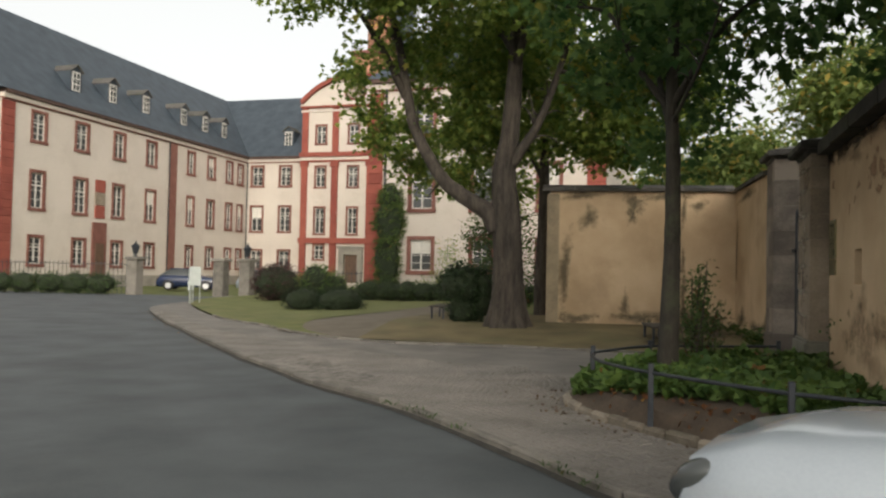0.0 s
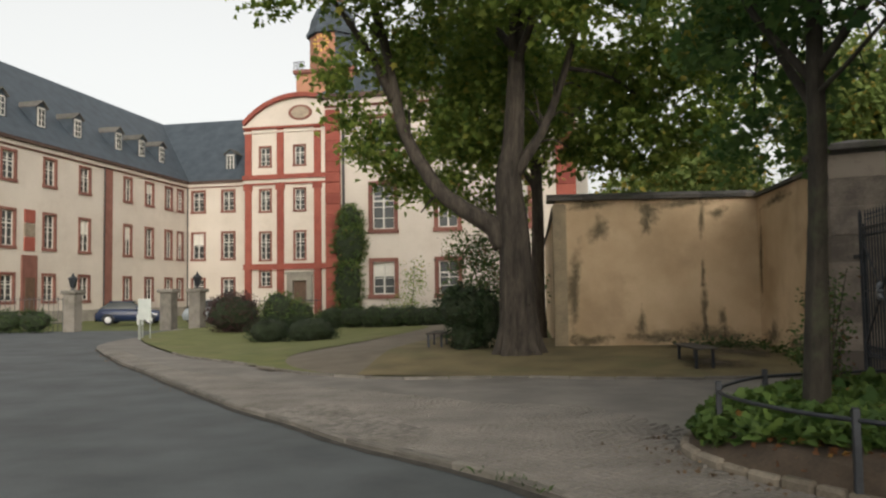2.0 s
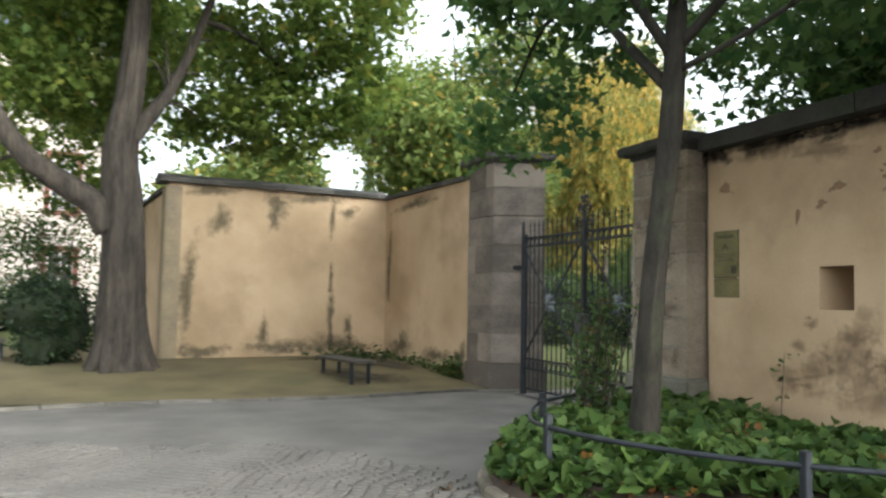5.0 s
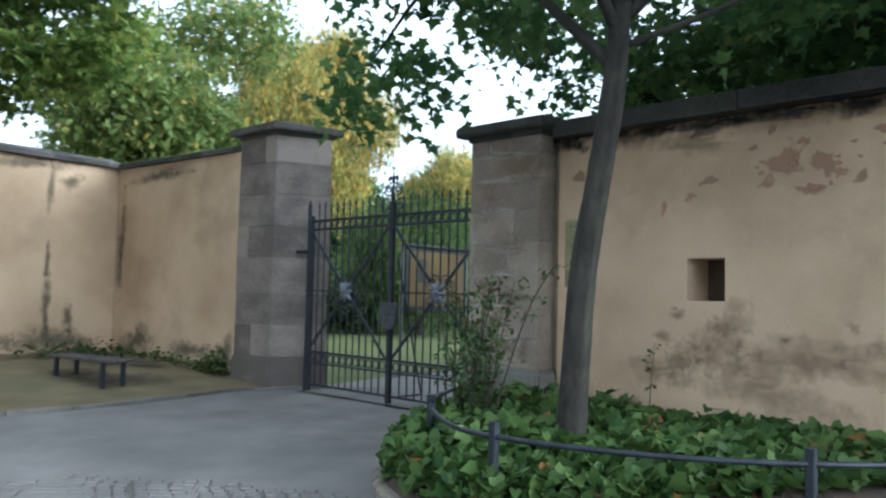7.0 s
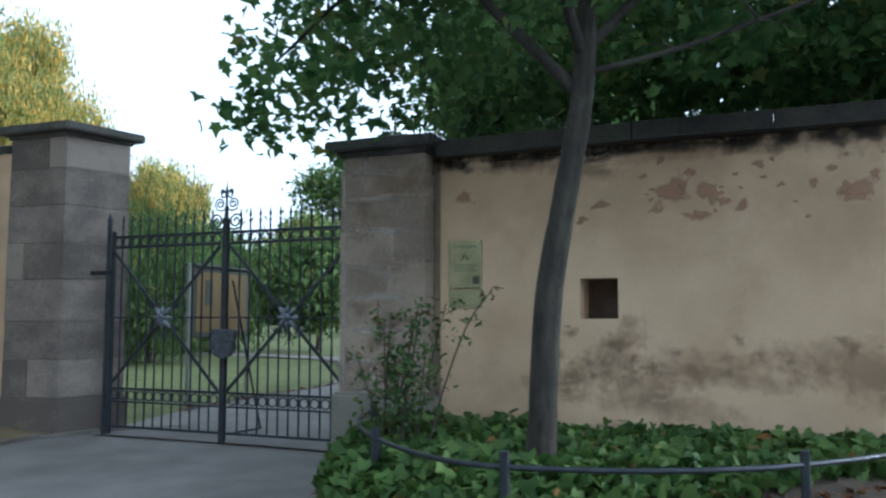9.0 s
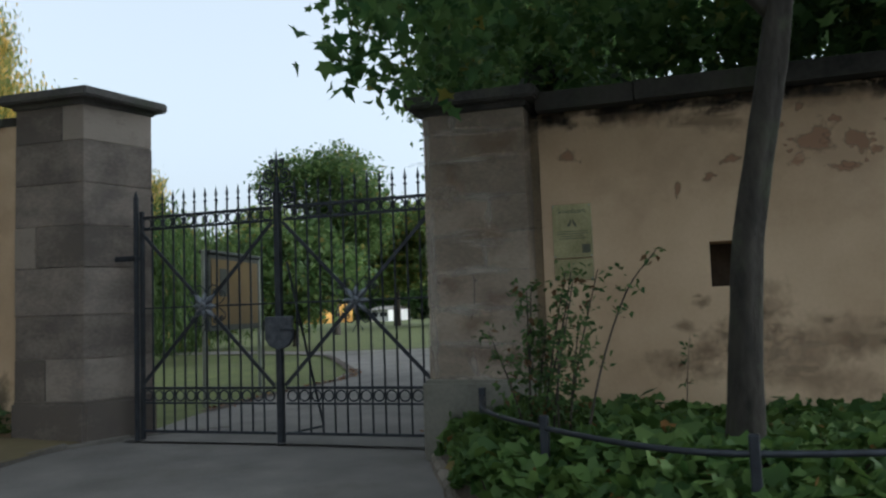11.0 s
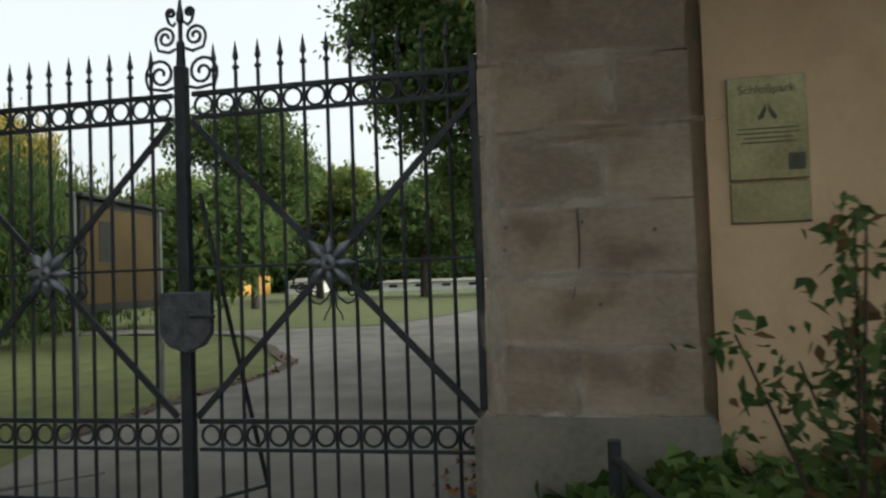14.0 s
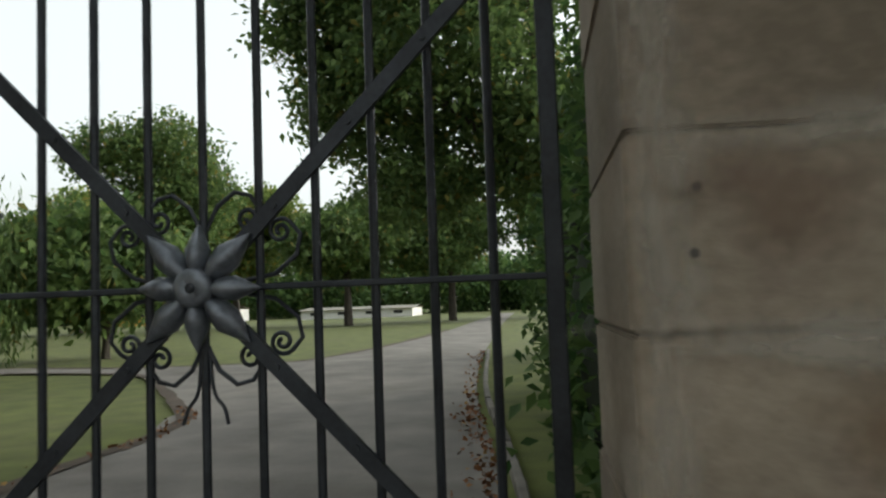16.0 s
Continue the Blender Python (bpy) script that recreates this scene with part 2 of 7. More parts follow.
def soft_patch(name, colour, amount=0.8, crisp=0.7):
    """A stain whose edge fades out raggedly into the surface that it lies on."""
    m = bpy.data.materials.new(name)
    m.use_nodes = True
    n, l = m.node_tree.nodes, m.node_tree.links
    b = n["Principled BSDF"]
    b.inputs["Base Color"].default_value, b.inputs["Roughness"].default_value = (*colour, 1), 0.95
    geo, tex, att = n.new("ShaderNodeNewGeometry"), n.new("ShaderNodeTexNoise"), n.new("ShaderNodeAttribute")
    att.attribute_name = "mask"
    tex.inputs["Scale"].default_value, tex.inputs["Detail"].default_value, tex.inputs["Roughness"].default_value = 7, 7, 0.7
    l.new(geo.outputs["Position"], tex.inputs["Vector"])
    add = n.new("ShaderNodeMath")
    add.operation = "MULTIPLY_ADD"
    add.inputs[1].default_value = 1.7
    l.new(tex.outputs["Fac"], add.inputs[0])
    l.new(att.outputs["Fac"], add.inputs[2])
    rng = n.new("ShaderNodeMapRange")
    rng.inputs["From Min"].default_value, rng.inputs["From Max"].default_value, rng.inputs["To Max"].default_value = 1.3 - crisp / 2, 1.3 + crisp / 2, amount
    l.new(add.outputs[0], rng.inputs["Value"])
    clear, mix = n.new("ShaderNodeBsdfTransparent"), n.new("ShaderNodeMixShader")
    l.new(rng.outputs["Result"], mix.inputs["Fac"])
    l.new(clear.outputs["BSDF"], mix.inputs[1])
    l.new(b.outputs["BSDF"], mix.inputs[2])
    l.new(mix.outputs["Shader"], n["Material Output"].inputs["Surface"])
    return m


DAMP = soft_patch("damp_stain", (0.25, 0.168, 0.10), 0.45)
BLACK_RUN = soft_patch("black_soot_run", (0.035, 0.03, 0.024), 0.85)
MOULD = soft_patch("grey_green_damp_stain", (0.145, 0.125, 0.08), 0.68)
SCALED = soft_patch("scaled_plaster", (0.36, 0.215, 0.128), 0.7, 0.3)
SMEAR = soft_patch("pale_mortar_smear", (0.44, 0.395, 0.33), 0.62)
BARE_EARTH = soft_patch("bare_dark_earth", (0.075, 0.058, 0.04), 0.8)
RUST = soft_patch("reddish_stone_stain", (0.20, 0.13, 0.09), 0.45)


# near-black green: the shade inside bushes is put into this colour
CORE_GREEN = material("painted_inner_shade", (0.008, 0.013, 0.005), (0.022, 0.034, 0.012), 8, 0.95, 0.5, 30)
LEAF_MAPLE = leaf_material("maple_leaves", (0.040, 0.095, 0.030), (0.125, 0.200, 0.058), (0.22, 0.20, 0.04), 0.03, 0.58)
LEAF_BIG = leaf_material("old_maple_leaves", (0.078, 0.142, 0.030), (0.250, 0.310, 0.066), (0.33, 0.30, 0.06), 0.03, 0.58)
LEAF_DARK = leaf_material("dark_park_leaves", (0.040, 0.086, 0.027), (0.125, 0.195, 0.056), (0.18, 0.19, 0.05), 0.03, 0.52)
LEAF_PARK = leaf_material("green_park_leaves", (0.060, 0.108, 0.034), (0.160, 0.225, 0.070), (0.22, 0.20, 0.05), 0.05, 0.5)
# these two leaf colours are raised to paint in warm evening sun
LEAF_LIGHT = leaf_material("sun_brightened_park_leaves", (0.115, 0.170, 0.045), (0.25, 0.31, 0.095), (0.42, 0.33, 0.08), 0.10, 0.52)
LEAF_WILLOW = leaf_material("yellow_sun_brightened_willow_leaves", (0.15, 0.19, 0.05), (0.36, 0.34, 0.10), (0.62, 0.42, 0.10), 0.3, 0.5)
LEAF_YEW = leaf_material("dark_clipped_yew", (0.007, 0.017, 0.007), (0.021, 0.040, 0.013), (0.04, 0.06, 0.02), 0.03, 0.1)
LEAF_HEDGE = leaf_material("hedge_leaves", (0.022, 0.045, 0.014), (0.06, 0.095, 0.03), (0.10, 0.09, 0.03), 0.04, 0.25)
LEAF_RED = leaf_material("dark_red_shrub_leaves", (0.022, 0.012, 0.012), (0.06, 0.028, 0.026), (0.08, 0.05, 0.03), 0.05, 0.2)
LEAF_IVY = leaf_material("ground_ivy_leaves", (0.032, 0.074, 0.016), (0.110, 0.172, 0.040), (0.22, 0.10, 0.03), 0.014, 0.25)
LEAF_SHRUB = leaf_material("privet_shrub_leaves", (0.036, 0.075, 0.022), (0.10, 0.150, 0.046), (0.12, 0.07, 0.03), 0.14, 0.42)
LEAF_VINE = leaf_material("climbing_vine_leaves", (0.04, 0.08, 0.022), (0.12, 0.165, 0.045), (0.16, 0.13, 0.04), 0.05, 0.25)
LITTER = leaf_material("fallen_brown_leaves", (0.085, 0.038, 0.018), (0.20, 0.085, 0.03), (0.28, 0.16, 0.04), 0.12, 0.1)
DRY_LITTER = leaf_material("dull_dry_leaves", (0.050, 0.035, 0.022), (0.12, 0.080, 0.045), (0.16, 0.11, 0.06), 0.1, 0.1)


# ---- making things ----
def mesh_of(name, bm, smooth=False):
    me = bpy.data.meshes.new(name)
    bmesh.ops.recalc_face_normals(bm, faces=bm.faces)
    bm.to_mesh(me)
    bm.free()
    if smooth:
        me.polygons.foreach_set("use_smooth", [True] * len(me.polygons))
    return me


def put(name, data, mat, parent=None, label="", at=None):
    """Links a bmesh or mesh as one object; with a parent it becomes a part of that thing."""
    me = mesh_of(name, data) if isinstance(data, bmesh.types.BMesh) else data
    if mat and not me.materials:
        me.materials.append(mat)
    ob = new(name, me)
    if at is not None:
        ob.matrix_basis = at
    if parent is not None:
        ob.parent = parent
        ob.matrix_parent_inverse = parent.matrix_basis.inverted() if parent.parent is None else Matrix.Identity(4)
    if label:
        ob["label"] = label
    return ob


def thing(name, base, label, category, group="", kind=""):
    ob = new(name)
    ob.matrix_basis = Matrix.Translation(base)
    ob.empty_display_size = 0.2
    return tagged(ob, label, category, group, kind)


def box(bm, x0, x1, y0, y1, z0, z1, bevel=0.0, m=None):
    made = bmesh.ops.create_cube(bm, size=1)["verts"]
    bmesh.ops.scale(bm, vec=(x1 - x0, y1 - y0, z1 - z0), verts=made)
    bmesh.ops.translate(bm, vec=((x0 + x1) / 2, (y0 + y1) / 2, (z0 + z1) / 2), verts=made)
    if bevel:
        edges = list({e for v in made for e in v.link_edges})
        made = list({v for f in bmesh.ops.bevel(bm, geom=edges, offset=bevel, segments=1, affect="EDGES")["faces"] for v in f.verts} | {v for v in made if v.is_valid})
    if m is not None:
        bmesh.ops.transform(bm, matrix=m, verts=[v for v in made if v.is_valid])
    return made


def solid(x0, x1, y0, y1, z0, z1, bevel=0.0):
    bm = bmesh.new()
    box(bm, x0, x1, y0, y1, z0, z1, bevel)
    return bm


def tube(bm, pts, radii, segs=8, close=True):
    """A round tube along a line of points, with a radius at each."""
    pts = [Vector(p) for p in pts]
    rings = []
    side = None
    for i, p in enumerate(pts):
        d = (pts[min(i + 1, len(pts) - 1)] - pts[max(i - 1, 0)]).normalized()
        if side is None:
            side = d.orthogonal().normalized()
        side = (side - d * side.dot(d)).normalized()
        up = d.cross(side)
        r = radii[i] if isinstance(radii, (list, tuple)) else radii
        rings.append([bm.verts.new(p + (side * math.cos(a) + up * math.sin(a)) * r) for a in (2 * math.pi * k / segs for k in range(segs))])
    for a, b in zip(rings, rings[1:]):
        for k in range(segs):
            bm.faces.new((a[k], a[(k + 1) % segs], b[(k + 1) % segs], b[k]))
    if close:
        bm.faces.new(rings[0][::-1])
        bm.faces.new(rings[-1])


def smooth_line(pts, steps=6):
    """A Catmull-Rom line through the points."""
    p = [Vector(q) for q in pts]
    p = [2 * p[0] - p[1]] + p + [2 * p[-1] - p[-2]]
    out = []
    for i in range(1, len(p) - 2):
        for s in range(steps):
            t = s / steps
            out.append(0.5 * ((2 * p[i]) + (p[i + 1] - p[i - 1]) * t + (2 * p[i - 1] - 5 * p[i] + 4 * p[i + 1] - p[i + 2]) * t * t + (3 * p[i] - p[i - 1] - 3 * p[i + 1] + p[i + 2]) * t ** 3))
    return out + [p[-2]]


def step(a, b, x):
    t = min(1.0, max(0.0, (x - a) / (b - a)))
    return t * t * (3 - 2 * t)


def level(x, y):
    """Height of the ground: it rises a little towards the ochre wall."""
    return 0.26 * step(15.2, 20.0, y) * step(-9, -1, x) * (1 - step(6.0, 7.0, x)) + 0.015 * noise.noise(Vector((x * 0.4, y * 0.4, 0)))


def ruled(a, b, n, m, lift, curve=True):
    """A sheet between two lines, laid on the ground at a height above it."""
    la, lb = ((smooth_line([(*p, 0) for p in q], 8) if curve else [Vector((*p, 0)) for p in q]) for q in (a, b))

    def along(line, t):
        lens = [0.0]
        for u, v in zip(line, line[1:]):
            lens.append(lens[-1] + (v - u).length)
        s = t * lens[-1]
        for i in range(len(line) - 1):
            if lens[i + 1] >= s - 1e-9:
                return line[i].lerp(line[i + 1], (s - lens[i]) / max(1e-9, lens[i + 1] - lens[i]))
        return line[-1]
    bm = bmesh.new()
    rows = []
    for i in range(n + 1):
        p, q = along(la, i / n), along(lb, i / n)
        row = []
        for j in range(m + 1):
            v = p.lerp(q, j / m)
            row.append(bm.verts.new((v.x, v.y, level(v.x, v.y) + lift)))
        rows.append(row)
    for r, s in zip(rows, rows[1:]):
        for j in range(m):
            bm.faces.new((r[j], r[j + 1], s[j + 1], s[j]))
    return bm


LEAF_SHAPES = {
    "maple": [(0, 0), (0.33, -0.03), (0.29, 0.17), (0.58, 0.44), (0.25, 0.50), (0, 1.0), (-0.25, 0.50), (-0.58, 0.44), (-0.29, 0.17), (-0.33, -0.03)],
    "oval": [(0, 0), (0.26, 0.38), (0, 1.0), (-0.26, 0.38)],
    "narrow": [(0, 0), (0.11, 0.4), (0, 1.0), (-0.11, 0.4)],
    "heart": [(0, 0.08), (0.36, -0.04), (0.46, 0.30), (0, 1.0), (-0.46, 0.30), (-0.36, -0.04)],
}


def leaves(name, centres, size, shape, seed, droop=0.5, fold=0.18, vary=0.35):
    """One mesh of many leaves, each a folded blade of its own, at the given places."""
    rng = np.random.default_rng(seed)
    out = np.array(LEAF_SHAPES[shape])
    k, n = len(out), len(centres)
    yaw = rng.uniform(0, 2 * np.pi, n)
    tip = rng.normal(-droop, 0.45, n)
    roll = rng.normal(0, 0.7, n)
    s = size * rng.uniform(1 - vary, 1 + vary, n)
    ahead = np.stack([np.cos(yaw) * np.cos(tip), np.sin(yaw) * np.cos(tip), np.sin(tip)], 1)
    flat = np.stack([-np.sin(yaw), np.cos(yaw), np.zeros(n)], 1)
    up = np.cross(ahead, flat)
    side = flat * np.cos(roll)[:, None] + up * np.sin(roll)[:, None]
    up = np.cross(ahead, side)
    v = (centres[:, None, :] + s[:, None, None] * (out[None, :, 0, None] * side[:, None, :] + (out[None, :, 1, None] - 0.4) * ahead[:, None, :] + np.abs(out[None, :, 0, None]) * fold * 2 * up[:, None, :]))
    v = v.reshape(-1, 3)
    half = k // 2
    faces = []
    base = np.arange(n) * k
    first = np.stack([base + i for i in range(0, half + 1)], 1)
    second = np.stack([base] + [base + i for i in range(half, k)], 1)
    me = bpy.data.meshes.new(name)
    c = half + 1
    c2 = second.shape[1]
    me.vertices.add(len(v))
    me.vertices.foreach_set("co", v.ravel())
    idx = np.concatenate([first, second], 1).ravel()
    me.loops.add(len(idx))
    me.loops.foreach_set("vertex_index", idx.astype(np.int32))
    starts = (np.arange(n)[:, None] * (c + c2) + np.array([0, c])[None, :]).ravel()
    me.polygons.add(2 * n)
    me.polygons.foreach_set("loop_start", starts.astype(np.int32))
    me.update(calc_edges=True)
    me.validate()
    return me


def cloud(blobs, per, clump, count, seed, gap=0.0, hollow=0.55, hang=0.6):
    """Places for leaves: clumps spread through a set of (x, y, z, rx, ry, rz) blobs, thicker to the outside, with gaps."""
    rng = np.random.default_rng(seed)
    got = []
    for x, y, z, rx, ry, rz in blobs:
        n = max(3, int(per * (rx * ry * rz) ** (2 / 3)))
        d = rng.normal(size=(n, 3))
        d /= np.linalg.norm(d, axis=1)[:, None]
        r = (hollow ** 3 + (1 - hollow ** 3) * rng.random(n)) ** (1 / 3) * rng.uniform(0.85, 1.12, n)
        c = np.array([x, y, z]) + d * r[:, None] * np.array([rx, ry, rz])
        if gap:
            keep = np.array([noise.noise(Vector(p) * 0.9) > -0.45 + gap for p in c])
            c = c[keep]
        got.append(c)
    c = np.concatenate(got)
    p = np.repeat(c, count, 0)
    return p + rng.normal(size=p.shape) * clump * np.array([1, 1, hang])


def limb(bm, pts, r0, r1, segs=9, seed=0, rough=0.06):
    line = smooth_line(pts, 5)
    rng = random.Random(seed)
    n = len(line)
    line = [p + Vector((rng.uniform(-1, 1), rng.uniform(-1, 1), rng.uniform(-1, 1))) * rough * r0 for p in line]
    tube(bm, line, [r0 + (r1 - r0) * (i / (n - 1)) ** 0.8 for i in range(n)], segs)


def twigs(bm, pts, r, reach, count, seed):
    """Thin branches that leave a line of points outwards."""
    rng = random.Random(seed)
    line = smooth_line(pts, 5)
    for _ in range(count):
        p = line[rng.randrange(len(line) // 3, len(line))]
        d = Vector((rng.uniform(-1, 1), rng.uniform(-1, 1), rng.uniform(-0.3, 0.9))).normalized()
        q = p + d * reach * rng.uniform(0.5, 1.0)
        mid = p.lerp(q, 0.5) + Vector((0, 0, 0.12 * reach))
        tube(bm, smooth_line([p, mid, q], 3), [r, r * 0.85, r * 0.7, r * 0.6, r * 0.5, r * 0.4, r * 0.25], 5)


# ---- the ground ----
KERB_LINE = [(18.0, 5.75), (11.0, 5.75), (7.0, 5.7), (5.2, 5.25), (4.36, 5.5), (3.38, 6.62), (2.54, 7.55), (1.64, 8.48), (0.6, 9.3), (-0.2, 9.95), (-1.2, 11.0), (-2.6, 12.3), (-4.2, 14.0), (-6.4, 16.4), (-9.9, 20.3), (-13.5, 24.7), (-15.2, 28.0), (-16.6, 33.0), (-18.9, 39.0)]
LAWN_EDGE = [(18.0, 6.5), (9.8, 12.6), (8.0, 15.4), (6.6, 16.35), (4.1, 16.0), (1.4, 16.1), (0.3, 16.0), (-1.05, 15.75), (-2.2, 16.0), (-3.5, 16.6), (-5.3, 18.1), (-7.5, 20.1), (-9.2, 22.0), (-14.5, 28.8), (-17.0, 34.0), (-17.8, 39.2)]

bm = bmesh.new()
ticks = [-1500, -700, -300, -150, -90, -60, -45] + [-36 + 3 * i for i in range(28)] + [60, 80, 110, 160, 300, 700, 1500]
grid = [[bm.verts.new((x, y, level(x, y) - 0.16 + 0.14 * step(7.4, 8.2, x) * step(6.2, 6.6, y))) for y in ticks] for x in ticks]
for i in range(len(ticks) - 1):
    for j in range(len(ticks) - 1):
        bm.faces.new((grid[i][j], grid[i + 1][j], grid[i + 1][j + 1], grid[i][j + 1]))
tagged(put("ground", bm, PARK_GRASS), "short green and straw-coloured grass reaching into the distance", "ground", kind="structure")

far_side = [(12 - 7.5 * i, -32 + 2.2 * i) if i < 6 else (x - 26 if i < 14 else x - 14, y - 13 if i < 14 else y - 1) for i, (x, y) in enumerate(KERB_LINE)]
tagged(put("road", ruled(KERB_LINE, far_side, 80, 14, -0.085), ASPHALT), "worn grey asphalt road with faint lighter streaks", "road", kind="structure")
tagged(put("pavement", ruled(KERB_LINE, LAWN_EDGE, 90, 16, -0.012), GRAVEL), "wide grey pavement of fine gravel and small setts", "pavement", kind="structure")
tagged(put("lawn", ruled(LAWN_EDGE[8:], [(-4.9, 17.6), (-4.6, 21.3), (-4.4, 27.0), (-5.0, 36.0), (-9.0, 39.0), (-13.0, 40.0), (-17.6, 40.0)], 40, 16, 0.035), GRASS_GROUND), "green lawn in front of the cream palace", "lawn", kind="structure")
tagged(put("lawn_dry", ruled([(6.7, 16.4), (4.1, 16.02), (1.4, 16.12), (0.3, 16.02), (-1.9, 16.0)], [(6.6, 23.0), (4.5, 24.0), (1.0, 24.0), (-2.0, 24.0), (-2.3, 20.0)], 30, 12, 0.035), DRY_GROUND), "dry straw-coloured lawn under the old tree", "lawn", kind="structure")
tagged(put("lawn_path", ruled([(-4.3, 16.9), (-4.75, 18.0), (-4.55, 21.3), (-4.4, 27.0), (-5.0, 36.0), (-8.0, 40.0)], [(-1.6, 15.95), (-1.7, 17.6), (-1.9, 21.0), (-2.4, 27.0), (-3.0, 36.0), (-3.0, 40.0)], 30, 6, 0.02), TRODDEN), "beige trodden gravel path across the lawn", "path", kind="structure")
# the park behind the gate
tagged(put("park_path", ruled([(6.9, 12.4), (9.0, 12.5), (13.5, 12.9), (18.2, 13.4), (28.5, 13.9), (60, 14.6), (95, 14.9)], [(6.9, 16.1), (9.6, 16.75), (12.0, 16.88), (14.0, 16.85), (16.2, 17.5), (26.9, 18.3), (34.0, 17.4), (46, 16.9), (95, 16.7)], 40, 8, 0.012), GRAVEL), "grey gravel path running into the park", "path", kind="structure")
tagged(put("park_side_path", ruled([(15.2, 17.0), (16.6, 17.7), (19.6, 19.5), (23.0, 22.0), (24.2, 26.0), (25.0, 33.0)], [(30.0, 17.6), (26.9, 18.4), (25.6, 19.9), (25.1, 22.8), (26.2, 26.5), (27.0, 33.0)], 24, 8, 0.008), GRAVEL), "grey gravel path branching off in the park", "path", kind="structure")



def soil_strip(pts, wide, lift, label):
    """A narrow dark strip of bare earth along the cut edge of a lawn."""
    mid = smooth_line([(*p, 0) for p in pts], 8)
    bm = bmesh.new()
    pairs = []
    for i, p in enumerate(mid):
        d = (mid[min(i + 1, len(mid) - 1)] - mid[max(i - 1, 0)]).normalized()
        out = Vector((-d.y, d.x, 0)) * wide * (0.5 + 0.25 * noise.noise(p * 1.3))
        pairs.append([bm.verts.new((*(p + out * k).xy, level(p.x, p.y) + lift)) for k in (-1, 1)])
    for p, q in zip(pairs, pairs[1:]):
        bm.faces.new((p[0], p[1], q[1], q[0]))
    tagged(put("lawn_margin", bm, SOIL), label, "lawn edge", kind="structure")


ISLAND = [(9.3, 16.7), (12.0, 16.88), (14.0, 16.85), (15.4, 17.1), (16.6, 17.75), (19.6, 19.5), (23.0, 22.0), (24.2, 26.0)]
soil_strip(ISLAND, 0.22, 0.024, "dark bare earth along the cut edge of the lawn")
soil_strip([(26.2, 26.5), (25.1, 22.8), (25.6, 19.9), (26.9, 18.4), (34.0, 17.45), (46.0, 16.95)], 0.30, 0.022, "dark earth along the far lawn edge")
random.seed(4)
line = smooth_line([(*p, 0) for p in KERB_LINE[2:16]], 10)


def stones_along(line, length, wide, tall, top, name, mat, parent, jitter=0.01, seed=1, worn=0.012):
    """Kerb stones laid end to end along a line."""
    rng = random.Random(seed)
    lens = [0.0]
    for a, b in zip(line, line[1:]):
        lens.append(lens[-1] + (b - a).length)

    def at(s):
        for i in range(len(line) - 1):
            if lens[i + 1] >= s:
                return line[i].lerp(line[i + 1], (s - lens[i]) / max(1e-6, lens[i + 1] - lens[i]))
        return line[-1]
    bm = bmesh.new()
    box(bm, -length / 2, length / 2, -wide / 2, wide / 2, -tall, 0, worn)
    bmesh.ops.scale(bm, vec=(1 / length, 1, 1), verts=bm.verts)
    me = mesh_of(name, bm)
    s = 0.0
    while s < lens[-1] - 0.05:
        step_length = length * rng.uniform(0.75, 1.2)
        a, b = at(s), at(min(lens[-1], s + step_length))
        c = (a + b) / 2
        put(name, me, mat, parent, at=Matrix.Translation((c.x, c.y, level(c.x, c.y) + top + rng.uniform(-jitter, jitter))) @ Matrix.Rotation(math.atan2(b.y - a.y, b.x - a.x) + rng.uniform(-0.02, 0.02), 4, "Z") @ Matrix.Diagonal(((b - a).length - 0.012, 1, 1, 1)))
        s += step_length


# ---- walls by the gate ----
def prism(bm, corners, z0, z1, bevel=0.0):
    low = [bm.verts.new((x, y, z0)) for x, y in corners]
    high = [bm.verts.new((x, y, z1)) for x, y in corners]
    n = len(corners)
    fs = [bm.faces.new(low[::-1]), bm.faces.new(high)] + [bm.faces.new((low[i], low[(i + 1) % n], high[(i + 1) % n], high[i])) for i in range(n)]
    if bevel:
        bmesh.ops.bevel(bm, geom=list({e for f in fs for e in f.edges}), offset=bevel, segments=2, affect="EDGES")


def holed_wall(bm, u0, u1, z0, z1, holes, place, thick):
    """A wall of the given thickness with rectangular openings; place(u, d, z) gives the point."""
    us = sorted({u0, u1, *[h[0] for h in holes], *[h[1] for h in holes]})
    zs = sorted({z0, z1, *[h[2] for h in holes], *[h[3] for h in holes]})
    inside = lambda u, z: any(h[0] < u < h[1] and h[2] < z < h[3] for h in holes)
    cache = {}

    def vert(u, d, z):
        key = (round(u, 4), d, round(z, 4))
        if key not in cache:
            cache[key] = bm.verts.new(place(u, d, z))
        return cache[key]
    nu, nz = len(us) - 1, len(zs) - 1
    full = [[not inside((us[i] + us[i + 1]) / 2, (zs[j] + zs[j + 1]) / 2) for j in range(nz)] for i in range(nu)]
    for i in range(nu):
        for j in range(nz):
            if not full[i][j]:
                continue
            a, b, c, d = us[i], us[i + 1], zs[j], zs[j + 1]
            for depth in (0, thick):
                bm.faces.new([vert(a, depth, c), vert(b, depth, c), vert(b, depth, d), vert(a, depth, d)])
            for di, dj, p, q in ((-1, 0, (a, c), (a, d)), (1, 0, (b, c), (b, d)), (0, -1, (a, c), (b, c)), (0, 1, (a, d), (b, d))):
                ii, jj = i + di, j + dj
                if not (0 <= ii < nu and 0 <= jj < nz and full[ii][jj]):
                    bm.faces.new([vert(p[0], 0, p[1]), vert(q[0], 0, q[1]), vert(q[0], thick, q[1]), vert(p[0], thick, p[1])])


